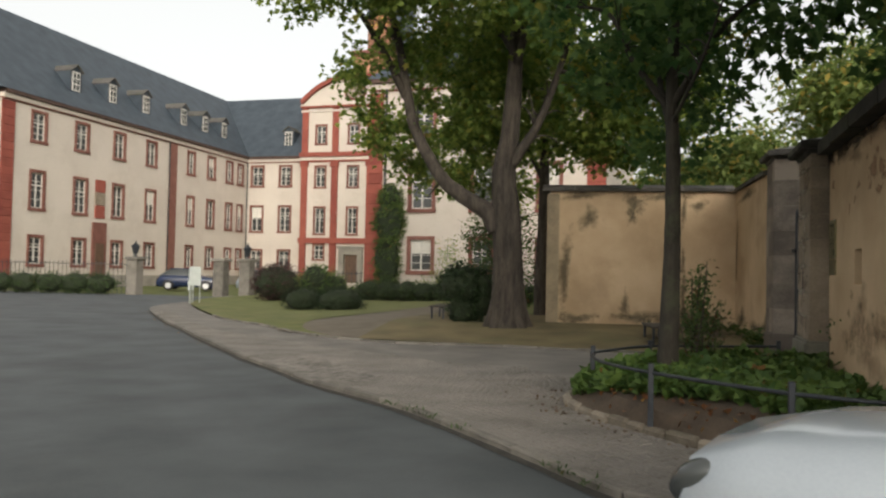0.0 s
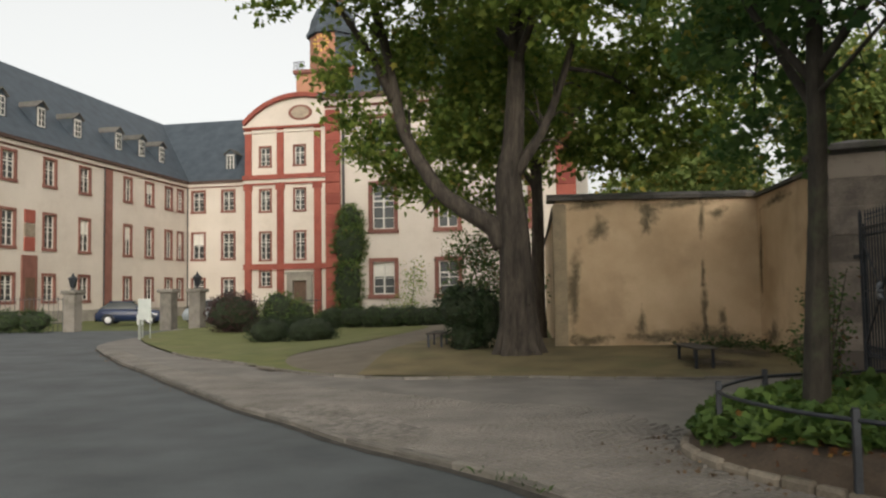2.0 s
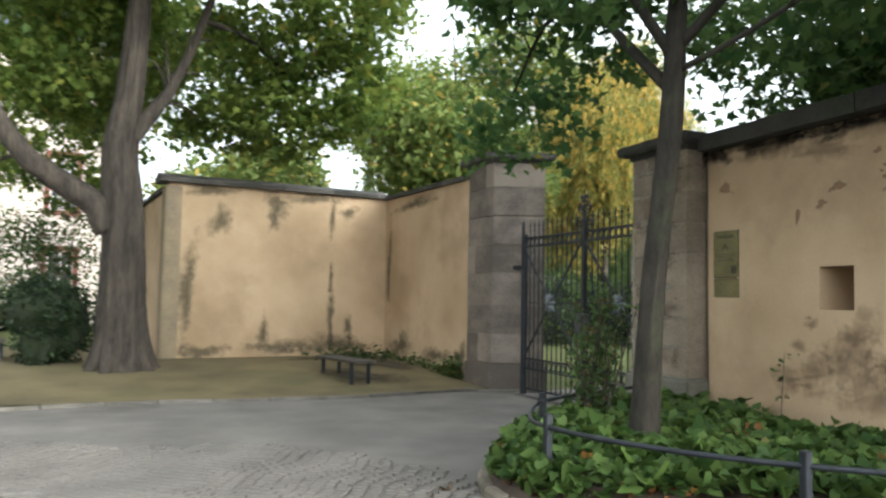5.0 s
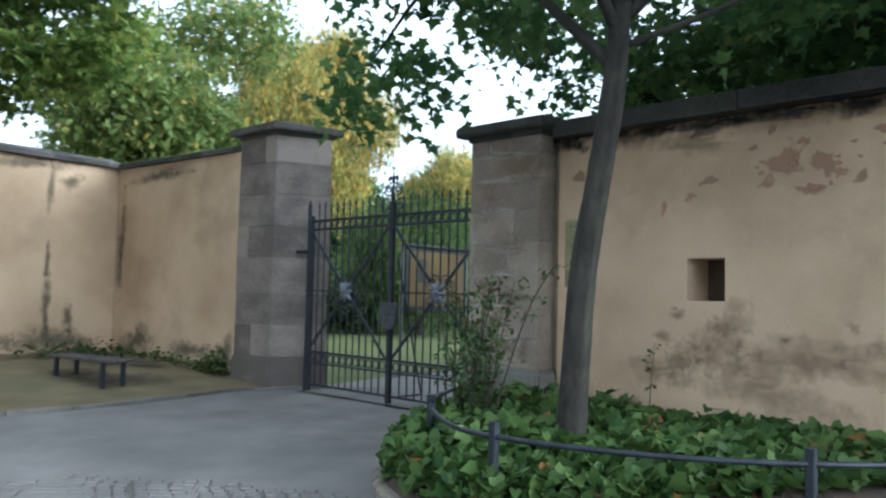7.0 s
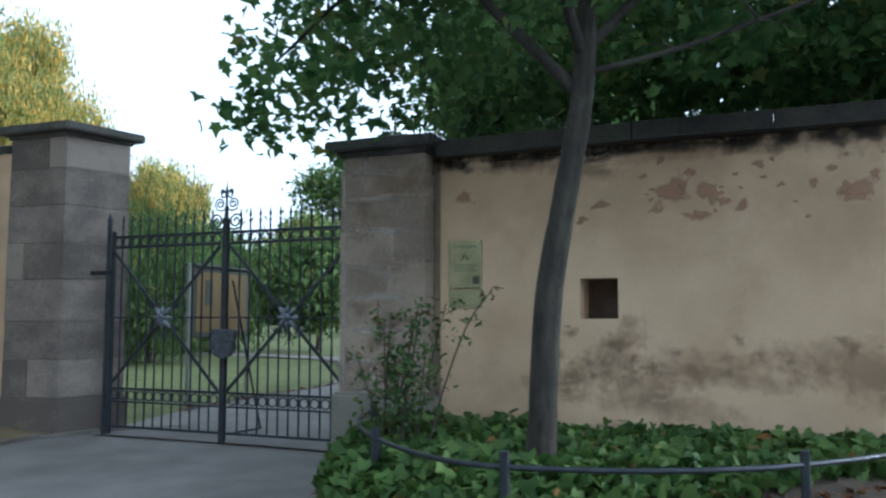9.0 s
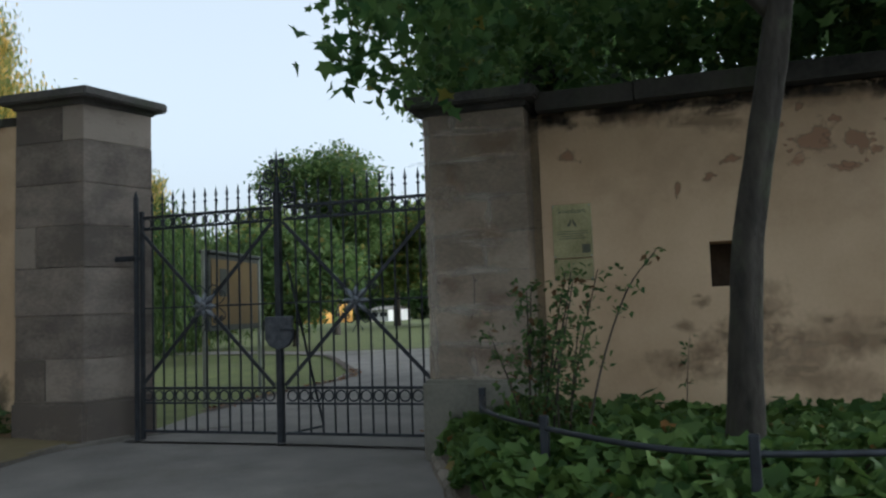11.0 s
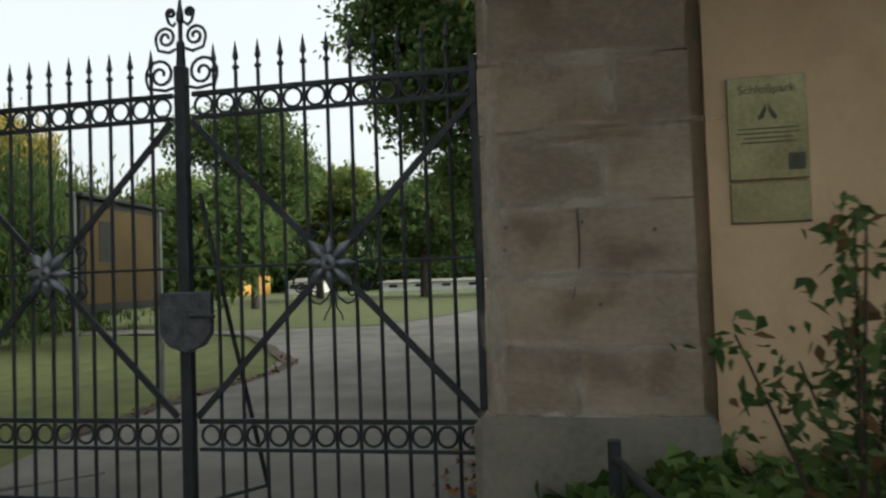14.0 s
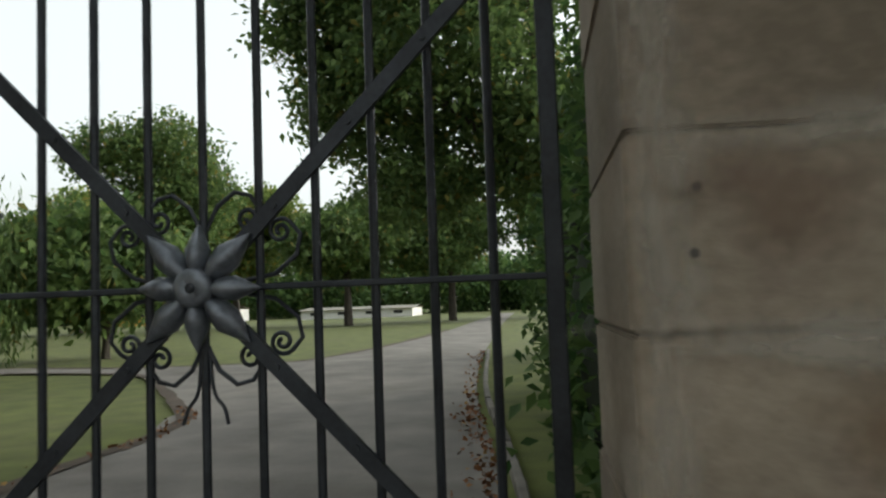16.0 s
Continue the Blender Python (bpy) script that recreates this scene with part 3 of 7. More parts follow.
# wall with the plaque, along y, its face at x = 6.67
bm = bmesh.new()
holed_wall(bm, 5.9, 11.13, -0.2, 3.17, [(9.29, 9.66, 1.49, 1.885)], lambda u, d, z: (6.67 + d, u, z), 0.55)
wall_east = tagged(put("wall_east", bm, YELLOW), "ochre rendered garden wall with stains and bare plaster patches", "wall", kind="structure")
# plate coloured dark to give the opening its inner shade
tagged(put("niche_back", solid(7.10, 7.2, 9.25, 9.7, 1.45, 1.93), DARK_HOLE, wall_east, "back of a small square opening, painted dark for its shade"))
# filler darker than the wall: the shadow of the recess is painted in
put("joint_strip", solid(6.73, 7.2, 11.13, 11.22, -0.1, 3.17), PATCH, wall_east, "recessed joint beside the pier, coloured dark for its shadow")
slab_rng = random.Random(8)
y = 11.12
while y > 5.8:
    w = slab_rng.uniform(0.8, 1.25)
    bm = bmesh.new()
    prof = [(6.50, 3.18), (7.40, 3.18), (7.40, 3.30), (6.95, 3.46), (6.50, 3.35)]
    a = [bm.verts.new((px, y, pz)) for px, pz in prof]
    b = [bm.verts.new((px, y - w + 0.012, pz)) for px, pz in prof]
    bm.faces.new(a)
    bm.faces.new(b[::-1])
    for k in range(5):
        bm.faces.new((a[k], b[k], b[(k + 1) % 5], a[(k + 1) % 5]))
    bmesh.ops.translate(bm, vec=(slab_rng.uniform(-0.015, 0.015), 0, slab_rng.uniform(-0.008, 0.008)), verts=bm.verts)
    put("coping_slab", bm, MOSSY, wall_east)
    y -= w


def stain(name, mat, parent, centre, u, v, a, b, seed, normal):
    """A ragged thin stain on a wall, its mask fading to the edge; u and v span the wall."""
    rng = random.Random(seed)
    u, v, centre = Vector(u), Vector(v), Vector(centre) + Vector(normal) * 0.004
    ph = [rng.uniform(0, 6.28) for _ in range(4)]
    n, rings = 20, (0.0, 0.4, 0.7, 1.0)
    co, mask, faces = [centre], [1.0], []
    for q in rings[1:]:
        for i in range(n):
            t = 2 * math.pi * i / n
            r = q * (1 + 0.22 * math.sin(2 * t + ph[0]) + 0.18 * math.sin(3 * t + ph[1]) + 0.1 * math.sin(5 * t + ph[2]))
            co.append(centre + u * (a * r * math.cos(t)) + v * (b * r * math.sin(t)))
            mask.append(1.0 - q)
    for i in range(n):
        k = (i + 1) % n
        faces.append((0, 1 + i, 1 + k))
        for j in (0, 1):
            faces.append((1 + j * n + i, 1 + (j + 1) * n + i, 1 + (j + 1) * n + k, 1 + j * n + k))
    me = bpy.data.meshes.new(name)
    me.from_pydata(co, [], faces)
    att = me.attributes.new("mask", "FLOAT", "POINT")
    att.data.foreach_set("value", mask)
    ob = put(name, me, mat, parent)
    ob.visible_shadow = False
    return ob


for i, (yy, zz, a, b) in enumerate([(8.75, 2.72, 0.30, 0.24), (8.42, 2.66, 0.18, 0.20), (8.0, 2.90, 0.10, 0.08), (8.9, 2.55, 0.15, 0.10), (9.45, 2.60, 0.17, 0.09), (9.62, 2.46, 0.12, 0.07), (8.55, 2.45, 0.2, 0.10), (7.55, 2.70, 0.08, 0.07), (8.15, 2.52, 0.10, 0.10), (10.85, 2.75, 0.16, 0.16), (9.9, 2.38, 0.05, 0.14), (7.2, 2.62, 0.24, 0.2), (6.5, 2.45, 0.3, 0.22)]):
    stain("bare_patch", SCALED, wall_east, (6.67, yy, zz), (0, 1, 0), (0, 0, 1), a * 0.8, b * 0.8, 30 + i, (-1, 0, 0))
spot_rng = random.Random(44)
for i in range(34):
    q = spot_rng.uniform(0.025, 0.085)
    stain("bare_patch", SCALED, wall_east, (6.668, spot_rng.uniform(6.6, 9.1), spot_rng.gauss(2.72, 0.14)), (0, 1, 0), (0, 0, 1), q, q * spot_rng.uniform(0.6, 1.1), 400 + i, (-1, 0, 0))
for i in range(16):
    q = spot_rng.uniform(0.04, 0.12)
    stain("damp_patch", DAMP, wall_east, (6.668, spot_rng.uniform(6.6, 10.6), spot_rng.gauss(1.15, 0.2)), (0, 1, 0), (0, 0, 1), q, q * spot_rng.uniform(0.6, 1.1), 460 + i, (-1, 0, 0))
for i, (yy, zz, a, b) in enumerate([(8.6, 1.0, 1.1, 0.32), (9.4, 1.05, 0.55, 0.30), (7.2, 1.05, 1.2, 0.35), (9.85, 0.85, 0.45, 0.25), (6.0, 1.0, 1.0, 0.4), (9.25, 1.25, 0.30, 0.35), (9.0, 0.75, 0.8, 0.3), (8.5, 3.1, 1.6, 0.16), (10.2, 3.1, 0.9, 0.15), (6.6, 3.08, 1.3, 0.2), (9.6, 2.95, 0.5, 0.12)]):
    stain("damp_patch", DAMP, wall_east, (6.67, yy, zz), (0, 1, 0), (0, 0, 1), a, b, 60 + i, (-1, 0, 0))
for i in range(17):
    stain("soot_run", BLACK_RUN, wall_east, (6.664, 6.2 + 0.31 * i + spot_rng.uniform(-0.1, 0.1), 3.13), (0, 1, 0), (0, 0, 1), spot_rng.uniform(0.22, 0.42), spot_rng.uniform(0.06, 0.15), 700 + i, (-1, 0, 0))




def stone_pier(name, corners, top, plinth, courses, label, seed, plinth_out=0.07, smears=False, foot=SANDSTONE_DARK, stone=SANDSTONE):
    """A gate pier of dressed sandstone blocks on a plinth, with a projecting cap."""
    rng = random.Random(seed)
    cx, cy = sum(p[0] for p in corners) / 4, sum(p[1] for p in corners) / 4
    grown = lambda k: [(cx + (x - cx) * (1 + k / abs(x - cx)), cy + (y - cy) * (1 + k / abs(y - cy))) for x, y in corners]
    pier = tagged(new(name), label, "gate pier", "gate piers")
    pier.matrix_basis = Matrix.Translation((cx, cy, 0))
    bm = bmesh.new()
    prism(bm, grown(-0.012), 0, top)
    put("core", bm, MORTAR, pier)
    bm = bmesh.new()
    prism(bm, grown(plinth_out), -0.15, plinth, 0.035)
    put("plinth", bm, foot, pier, "damp sandstone plinth")
    z = plinth
    heights = []
    while z < top - 0.05:
        h = min(top - z, rng.uniform(0.85, 1.15) * (top - plinth) / courses)
        if top - z - h < 0.15:
            h = top - z
        heights.append((z, h))
        z += h
    for z, h in heights:
        a, b, c, d = grown(rng.uniform(-0.003, 0.006))
        cut = rng.uniform(0.3, 0.7)
        lerp = lambda p, q, t: (p[0] + (q[0] - p[0]) * t, p[1] + (q[1] - p[1]) * t)
        pieces = [(a, b, c, d)] if rng.random() < 0.3 else [(a, b, lerp(b, c, cut - 0.006), lerp(a, d, cut - 0.006)), (lerp(a, d, cut + 0.006), lerp(b, c, cut + 0.006), c, d)]
        if smears:
            stain("mortar_smear", SMEAR, pier, (corners[0][0] - 0.012, cy, z), (0, 1, 0), (0, 0, 1), 0.56, 0.05, int(z * 100), (-1, 0, 0))
            if len(pieces) > 1:
                stain("mortar_smear", SMEAR, pier, (corners[0][0] - 0.012, corners[0][1] + cut * (corners[3][1] - corners[0][1]), z + h / 2), (0, 1, 0), (0, 0, 1), 0.05, 0.22, int(z * 100) + 7, (-1, 0, 0))
        for q in pieces:
            bm = bmesh.new()
            prism(bm, list(q), z + 0.003, z + h - 0.003, 0.006)
            put("block", bm, stone, pier)
    bm = bmesh.new()
    prism(bm, grown(0.03), top, top + 0.06, 0.01)
    prism(bm, grown(0.14), top + 0.055, top + 0.17, 0.02)
    g = grown(0.12)
    ridge = [bm.verts.new((x, y, top + 0.165)) for x, y in g]
    peak = bm.verts.new((cx, cy, top + 0.32))
    for k in range(4):
        bm.faces.new((ridge[k], ridge[(k + 1) % 4], peak))
    put("cap", bm, COPING, pier, "dark weathered projecting cap stone")
    return pier


pier_r = stone_pier("gate_pier", [(6.45, 11.22), (7.30, 11.22), (7.30, 12.205), (6.45, 12.205)], 3.22, 0.72, 8, "grey-brown sandstone gate pier beside the ochre wall", 5, smears=True)
# raised plugs, coloured dark like the shade in small holes
for y, z in ((12.09, 1.62), (11.73, 1.63), (11.66, 1.24), (12.10, 1.51), (11.40, 1.58)):
    bm = bmesh.new()
    tube(bm, [(6.452, y, z), (6.434, y, z + 0.002)], [0.007, 0.010], 5)
    put("dowel_hole", bm, SLIT, pier_r, "small dark plug painted for the shade of a hole in the stone")
pier_l = stone_pier("gate_pier", [(6.60, 16.36), (7.45, 16.10), (7.60, 17.22), (6.57, 17.32)], 3.87, 0.48, 7, "tall sandstone gate pier with a dark overhanging cap", 11, 0.04, foot=SANDSTONE_OLD, stone=SANDSTONE_OLD)

# thin tube on the face, coloured dark for the depth of a crack
bm = bmesh.new()
tube(bm, smooth_line([(6.442, 11.750, 1.697), (6.441, 11.746, 1.552), (6.441, 11.754, 1.399), (6.442, 11.786, 1.271)], 4), 0.0045, 5)
put("crack", bm, SLIT, pier_r, "dark crack down the stone")
for i, (y, z, a, b) in enumerate([(12.15, 1.0, 0.07, 0.4), (12.15, 1.6, 0.075, 0.5), (12.16, 1.9, 0.06, 0.4), (12.155, 1.2, 0.05, 0.55), (12.15, 2.1, 0.05, 0.6), (12.155, 2.9, 0.04, 0.4), (11.9, 1.35, 0.3, 0.05), (11.62, 1.98, 0.35, 0.06), (11.95, 2.45, 0.25, 0.12)]):
    stain("mortar_smear", SMEAR, pier_r, (6.437, y, z), (0, 1, 0), (0, 0, 1), a, b, 520 + i, (-1, 0, 0))
# dirt gathered along the kerb, with the kerb face's shadow painted in
edge = smooth_line([(*p, 0) for p in KERB_LINE[3:16]], 12)
bm = bmesh.new()
pairs = []
for i, p in enumerate(edge):
    d = (edge[min(i + 1, len(edge) - 1)] - edge[max(i - 1, 0)]).normalized()
    out = Vector((-d.y, d.x, 0))
    w = 0.055 + 0.045 * noise.noise(p * 1.7)
    pairs.append((bm.verts.new((*(p - out * 0.012).xy, level(p.x, p.y) - 0.06)), bm.verts.new((*(p + out * w).xy, level(p.x, p.y) - 0.078))))
for p, q in zip(pairs, pairs[1:]):
    bm.faces.new((p[0], p[1], q[1], q[0]))
tagged(put("road_gutter", bm, GUTTER), "gutter dirt along the kerb, painted darker for the kerb's shadow", "gutter", kind="structure")

# ochre walls beyond the gate
bm = bmesh.new()
prism(bm, [(6.60, 17.31), (6.25, 21.1), (6.75, 21.3), (7.1, 17.31)], -0.1, 3.70)
wall_side = tagged(put("wall_side", bm, YELLOW), "ochre rendered wall running from the pier to the corner", "wall", kind="structure")
bm = bmesh.new()
prism(bm, [(6.26, 21.12), (1.62, 20.55), (1.56, 21.0), (6.20, 21.65)], -0.1, 3.72)
wall_back = tagged(put("wall_back", bm, YELLOW), "ochre rendered garden wall streaked with dark damp", "wall", kind="structure")
bm = bmesh.new()
prism(bm, [(1.60, 20.98), (1.95, 20.98), (0.55, 36.0), (0.2, 36.0)], -0.1, 3.60)
wall_return = tagged(put("wall_return", bm, YELLOW), "ochre wall running back beside the old tree", "wall", kind="structure")
bm = bmesh.new()
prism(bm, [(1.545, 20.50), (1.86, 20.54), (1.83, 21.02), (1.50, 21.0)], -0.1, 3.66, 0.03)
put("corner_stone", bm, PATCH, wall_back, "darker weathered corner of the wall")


def coping_run(p, q, z, parent, wide=0.66, seed=3, end=True):
    rng = random.Random(seed)
    p, q = Vector((*p, z)), Vector((*q, z))
    d = (q - p).normalized()
    side = Vector((-d.y, d.x, 0))
    s, total = 0.0, (q - p).length
    while s < total:
        w = min(rng.uniform(0.75, 1.1), total - s)
        bm = bmesh.new()
        prof = [(-wide / 2, 0), (wide / 2, 0), (wide / 2, 0.08), (0, 0.19), (-wide / 2, 0.08)]
        a = [bm.verts.new(p + d * s + side * u + Vector((0, 0, v))) for u, v in prof]
        b = [bm.verts.new(p + d * (s + w - 0.01) + side * u + Vector((0, 0, v))) for u, v in prof]
        bm.faces.new(a)
        bm.faces.new(b[::-1])
        for k in range(5):
            bm.faces.new((a[k], b[k], b[(k + 1) % 5], a[(k + 1) % 5]))
        bmesh.ops.translate(bm, vec=(0, 0, rng.uniform(0, 0.008)), verts=bm.verts)
        put("coping_slab", bm, COPING, parent)
        s += w


bm = bmesh.new()
prism(bm, [(7.22, 5.9), (30.0, 5.9), (30.0, 6.4), (7.22, 6.4)], -0.2, 3.17)
wall_south = tagged(put("wall_south", bm, YELLOW), "ochre rendered wall turning away from the road", "wall", kind="structure")
coping_run((7.4, 6.15), (30.0, 6.15), 3.17, wall_south, 0.8, 6)
coping_run((6.86, 17.5), (6.49, 21.55), 3.70, wall_side, 0.72)
coping_run((1.40, 20.72), (6.2, 21.32), 3.72, wall_back, 0.66, 4)
coping_run((1.75, 21.1), (0.4, 36.0), 3.60, wall_return, 0.5, 5)
for i, (x, z, a, b) in enumerate([(2.62, 3.02, 0.26, 0.45), (3.75, 3.40, 0.36, 0.34), (3.72, 3.1, 0.13, 0.34), (4.98, 3.2, 0.09, 0.55), (5.35, 3.36, 0.26, 0.18), (4.98, 1.9, 0.08, 0.4), (4.99, 1.05, 0.12, 0.75), (3.55, 0.72, 0.14, 0.55), (3.9, 0.48, 0.75, 0.22), (5.1, 0.52, 0.9, 0.34), (4.6, 3.62, 1.0, 0.14), (2.4, 3.62, 0.8, 0.13), (5.4, 0.9, 0.13, 0.4), (2.0, 1.6, 0.22, 1.3), (2.3, 0.4, 0.6, 0.25)]):
    stain("damp_stain", MOULD, wall_back, (x, 20.55 + (x - 1.62) * 0.1228, z), (0.9925, 0.1219, 0), (0, 0, 1), a, b, 100 + i, (0.12, -0.99, 0))
for i, (y, z, a, b) in enumerate([(17.6, 0.5, 0.35, 0.3), (18.6, 0.45, 0.7, 0.22), (20.2, 0.55, 0.6, 0.35), (19.6, 3.5, 1.2, 0.16), (20.9, 2.2, 0.16, 1.2)]):
    stain("damp_stain", MOULD, wall_side, (6.60 - (y - 17.31) * 0.0923, y, z), (-0.092, 0.9957, 0), (0, 0, 1), a, b, 130 + i, (-0.996, -0.092, 0))
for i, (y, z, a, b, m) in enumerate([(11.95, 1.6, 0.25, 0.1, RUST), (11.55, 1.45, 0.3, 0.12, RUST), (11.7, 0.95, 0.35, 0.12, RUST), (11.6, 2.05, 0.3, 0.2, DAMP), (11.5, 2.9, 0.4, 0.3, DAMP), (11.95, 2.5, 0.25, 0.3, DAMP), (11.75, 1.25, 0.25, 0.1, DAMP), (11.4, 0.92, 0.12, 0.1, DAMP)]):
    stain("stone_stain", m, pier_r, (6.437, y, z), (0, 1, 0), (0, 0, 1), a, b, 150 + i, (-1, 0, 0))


# plain unseen houses across the road, behind the walker, added to block western light
for k, (y0, y1, h) in enumerate(((-42.0, -22.0, 13.0), (-21.0, 2.0, 15.0), (3.0, 23.0, 14.0))):
    house = thing("house", (-38, (y0 + y1) / 2, 0), "added unseen cream house across the road, blocking western light", "house", "houses across the road")
    put("wall", solid(-44.0, -34.0, y0, y1, -0.3, h - 3.5), CREAM, house)
    bm = bmesh.new()
    v = [bm.verts.new(p) for p in ((-33.6, y0 - 0.3, h - 3.5), (-33.6, y1 + 0.3, h - 3.5), (-39, y1 + 0.3, h), (-39, y0 - 0.3, h), (-44.4, y0 - 0.3, h - 3.5), (-44.4, y1 + 0.3, h - 3.5))]
    for f in ((0, 1, 2, 3), (3, 2, 5, 4), (0, 3, 4), (1, 5, 2)):
        bm.faces.new([v[i] for i in f])
    put("roof", bm, SLATE, house)


# ---- the iron gate ----
GATE_X = 6.97


def scroll(pts, r0=0.008, turns=1.6, size=0.07, flip=1):
    """Points of a flat spiral end added to a line in the y z plane."""
    (y0, z0), (y1, z1) = pts[-2], pts[-1]
    a = math.atan2(z1 - z0, y1 - y0)
    out = [(GATE_X, y, z) for y, z in pts]
    cy, cz = y1 - flip * size * math.sin(a), z1 + flip * size * math.cos(a)
    n = 22
    for i in range(1, n + 1):
        t = i / n
        r = size * (1 - 0.8 * t)
        b = a - flip * math.pi / 2 + flip * t * turns * 2 * math.pi
        out.append((GATE_X, cy + r * math.cos(b), cz + r * math.sin(b)))
    return out


def ring_mesh(r, thick, segs=18):
    bm = bmesh.new()
    tube(bm, [(0, r * math.cos(2 * math.pi * i / segs), r * math.sin(2 * math.pi * i / segs)) for i in range(segs + 1)], thick, 6, False)
    return mesh_of("ring", bm, True)


def bar_mesh(z0, z1, r, segs=8):
    bm = bmesh.new()
    tube(bm, [(0, 0, z0), (0, 0, z1)], r, segs)
    return mesh_of("bar", bm)


def spear_mesh():
    bm = bmesh.new()
    prof = [(0.0, 0.009), (0.02, 0.009), (0.03, 0.02), (0.045, 0.02), (0.055, 0.009), (0.075, 0.008), (0.10, 0.019), (0.13, 0.013), (0.20, 0.001)]
    tube(bm, [(0, 0, z) for z, r in prof], [r for z, r in prof], 6)
    return mesh_of("spear", bm)


RING, BAR, SPEAR = ring_mesh(0.056, 0.0095), bar_mesh(0.12, 2.66, 0.0115), spear_mesh()


RIVET = bar_mesh(-0.002, 0.006, 0.009, 8)
RIVET.transform(Matrix.Rotation(radians(-90), 4, "Y"))


def petal(bm, a, length, wide):
    """One leaf of the iron star, raised along its middle."""
    rows = []
    for t, w, h in ((0.18, 0.35, 0.03), (0.4, 0.9, 0.045), (0.6, 1.0, 0.04), (0.8, 0.55, 0.022), (1.0, 0.04, 0.0)):
        row = []
        for s, lift in ((-1, 0.25), (-0.5, 0.8), (0, 1), (0.5, 0.8), (1, 0.25)):
            u, v = t * length, s * w * wide
            row.append(bm.verts.new((-0.02 - h * lift, u * math.cos(a) - v * math.sin(a), u * math.sin(a) + v * math.cos(a))))
        rows.append(row)
    for r, q in zip(rows, rows[1:]):
        for k in range(4):
            bm.faces.new((r[k], r[k + 1], q[k + 1], q[k]))
    low = [(bm.verts.new((-0.012, r[0].co.y, r[0].co.z)), bm.verts.new((-0.012, r[4].co.y, r[4].co.z))) for r in rows]
    for (a, b), (c, d) in zip(low, low[1:]):
        bm.faces.new((a, c, d, b))
    for r, q, (a, b), (c, d) in zip(rows, rows[1:], low, low[1:]):
        bm.faces.new((r[0], q[0], c, a))
        bm.faces.new((r[4], b, d, q[4]))


def gate_leaf(y0, y1, mid_side, label):
    """One leaf of the gate between y0 (hinge) and y1 (middle)."""
    leaf = thing("gate_leaf", (GATE_X, (y0 + y1) / 2, 0.05), label, "iron gate", "gate leaves")
    lo, hi = min(y0, y1), max(y0, y1)
    bm = bmesh.new()
    box(bm, GATE_X - 0.022, GATE_X + 0.022, y0 - 0.022, y0 + 0.022, 0.02, 2.62, 0.004)
    put("hinge_stile", bm, IRON, leaf)
    for z, h in ((0.115, 0.03), (0.43, 0.022), (0.595, 0.03), (1.5, 0.016), (2.405, 0.026), (2.545, 0.03)):
        put("rail", solid(GATE_X - 0.014, GATE_X + 0.014, lo, hi, z - h / 2, z + h / 2, 0.003), IRON, leaf)
    n = 11
    for i in range(1, n + 1):
        y = lo + (hi - lo) * i / (n + 1)
        put("bar", BAR, IRON, leaf, at=Matrix.Translation((GATE_X, y, 0)))
        put("spear", SPEAR, IRON, leaf, at=Matrix.Translation((GATE_X, y, 2.645)))
    for i in range(n + 1):
        y = lo + (hi - lo) * (i + 0.5) / (n + 1)
        put("ring", RING, IRON, leaf, at=Matrix.Translation((GATE_X, y, 0.512)))
        put("ring", RING, IRON, leaf, at=Matrix.Translation((GATE_X, y, 2.475)))
    cy, cz = (lo + hi) / 2, 1.5
    for ya, za, yb, zb in ((lo, 0.62, cy, cz), (hi, 0.62, cy, cz), (lo, 2.38, cy, cz), (hi, 2.38, cy, cz)):
        a, b = Vector((GATE_X - 0.018, ya, za)), Vector((GATE_X - 0.018, yb, zb))
        d = (b - a).normalized()
        side = Vector((0, -d.z, d.y)) * 0.019
        bm = bmesh.new()
        fr = [bm.verts.new(p + s * side + Vector((-0.012, 0, 0))) for p, s in ((a, -1), (b, -1), (b, 1), (a, 1))]
        bk = [bm.verts.new(p + s * side + Vector((0.006, 0, 0))) for p, s in ((a, -1), (b, -1), (b, 1), (a, 1))]
        bm.faces.new(fr)
        bm.faces.new(bk[::-1])
        for k in range(4):
            bm.faces.new((fr[k], bk[k], bk[(k + 1) % 4], fr[(k + 1) % 4]))
        put("diagonal_brace", bm, IRON, leaf)
        for t in (0.12, 0.34, 0.56, 0.78):
            put("rivet", RIVET, IRON, leaf, at=Matrix.Translation(a.lerp(b, t) + Vector((-0.012, 0, 0))))
    star = new("star")
    bm = bmesh.new()
    for k in range(8):
        petal(bm, k * math.pi / 4 + 0.02, 0.185 if k % 2 else 0.155, 0.034 if k % 2 else 0.030)
    boss = [(0.0, 0.046), (-0.025, 0.050), (-0.040, 0.046), (-0.046, 0.036), (-0.044, 0.024), (-0.036, 0.016), (-0.036, 0.001)]
    tube(bm, [(x - 0.02, 0, 0) for x, r in boss], [r for x, r in boss], 14)
    bpy.data.objects.remove(star)
    star = put("star", mesh_of("star", bm, True), IRON_LIGHT, leaf, "grey iron star of eight raised leaves", at=Matrix.Translation((GATE_X - 0.02, cy, cz)))
    bm = bmesh.new()
    tube(bm, [(0, 0, 0), (-0.012, 0, 0), (-0.016, 0, 0)], [0.013, 0.013, 0.006], 10)
    put("boss_bolt", bm, IRON, leaf, "dark bolt in the middle of the star", at=Matrix.Translation((GATE_X - 0.074, cy, cz)))
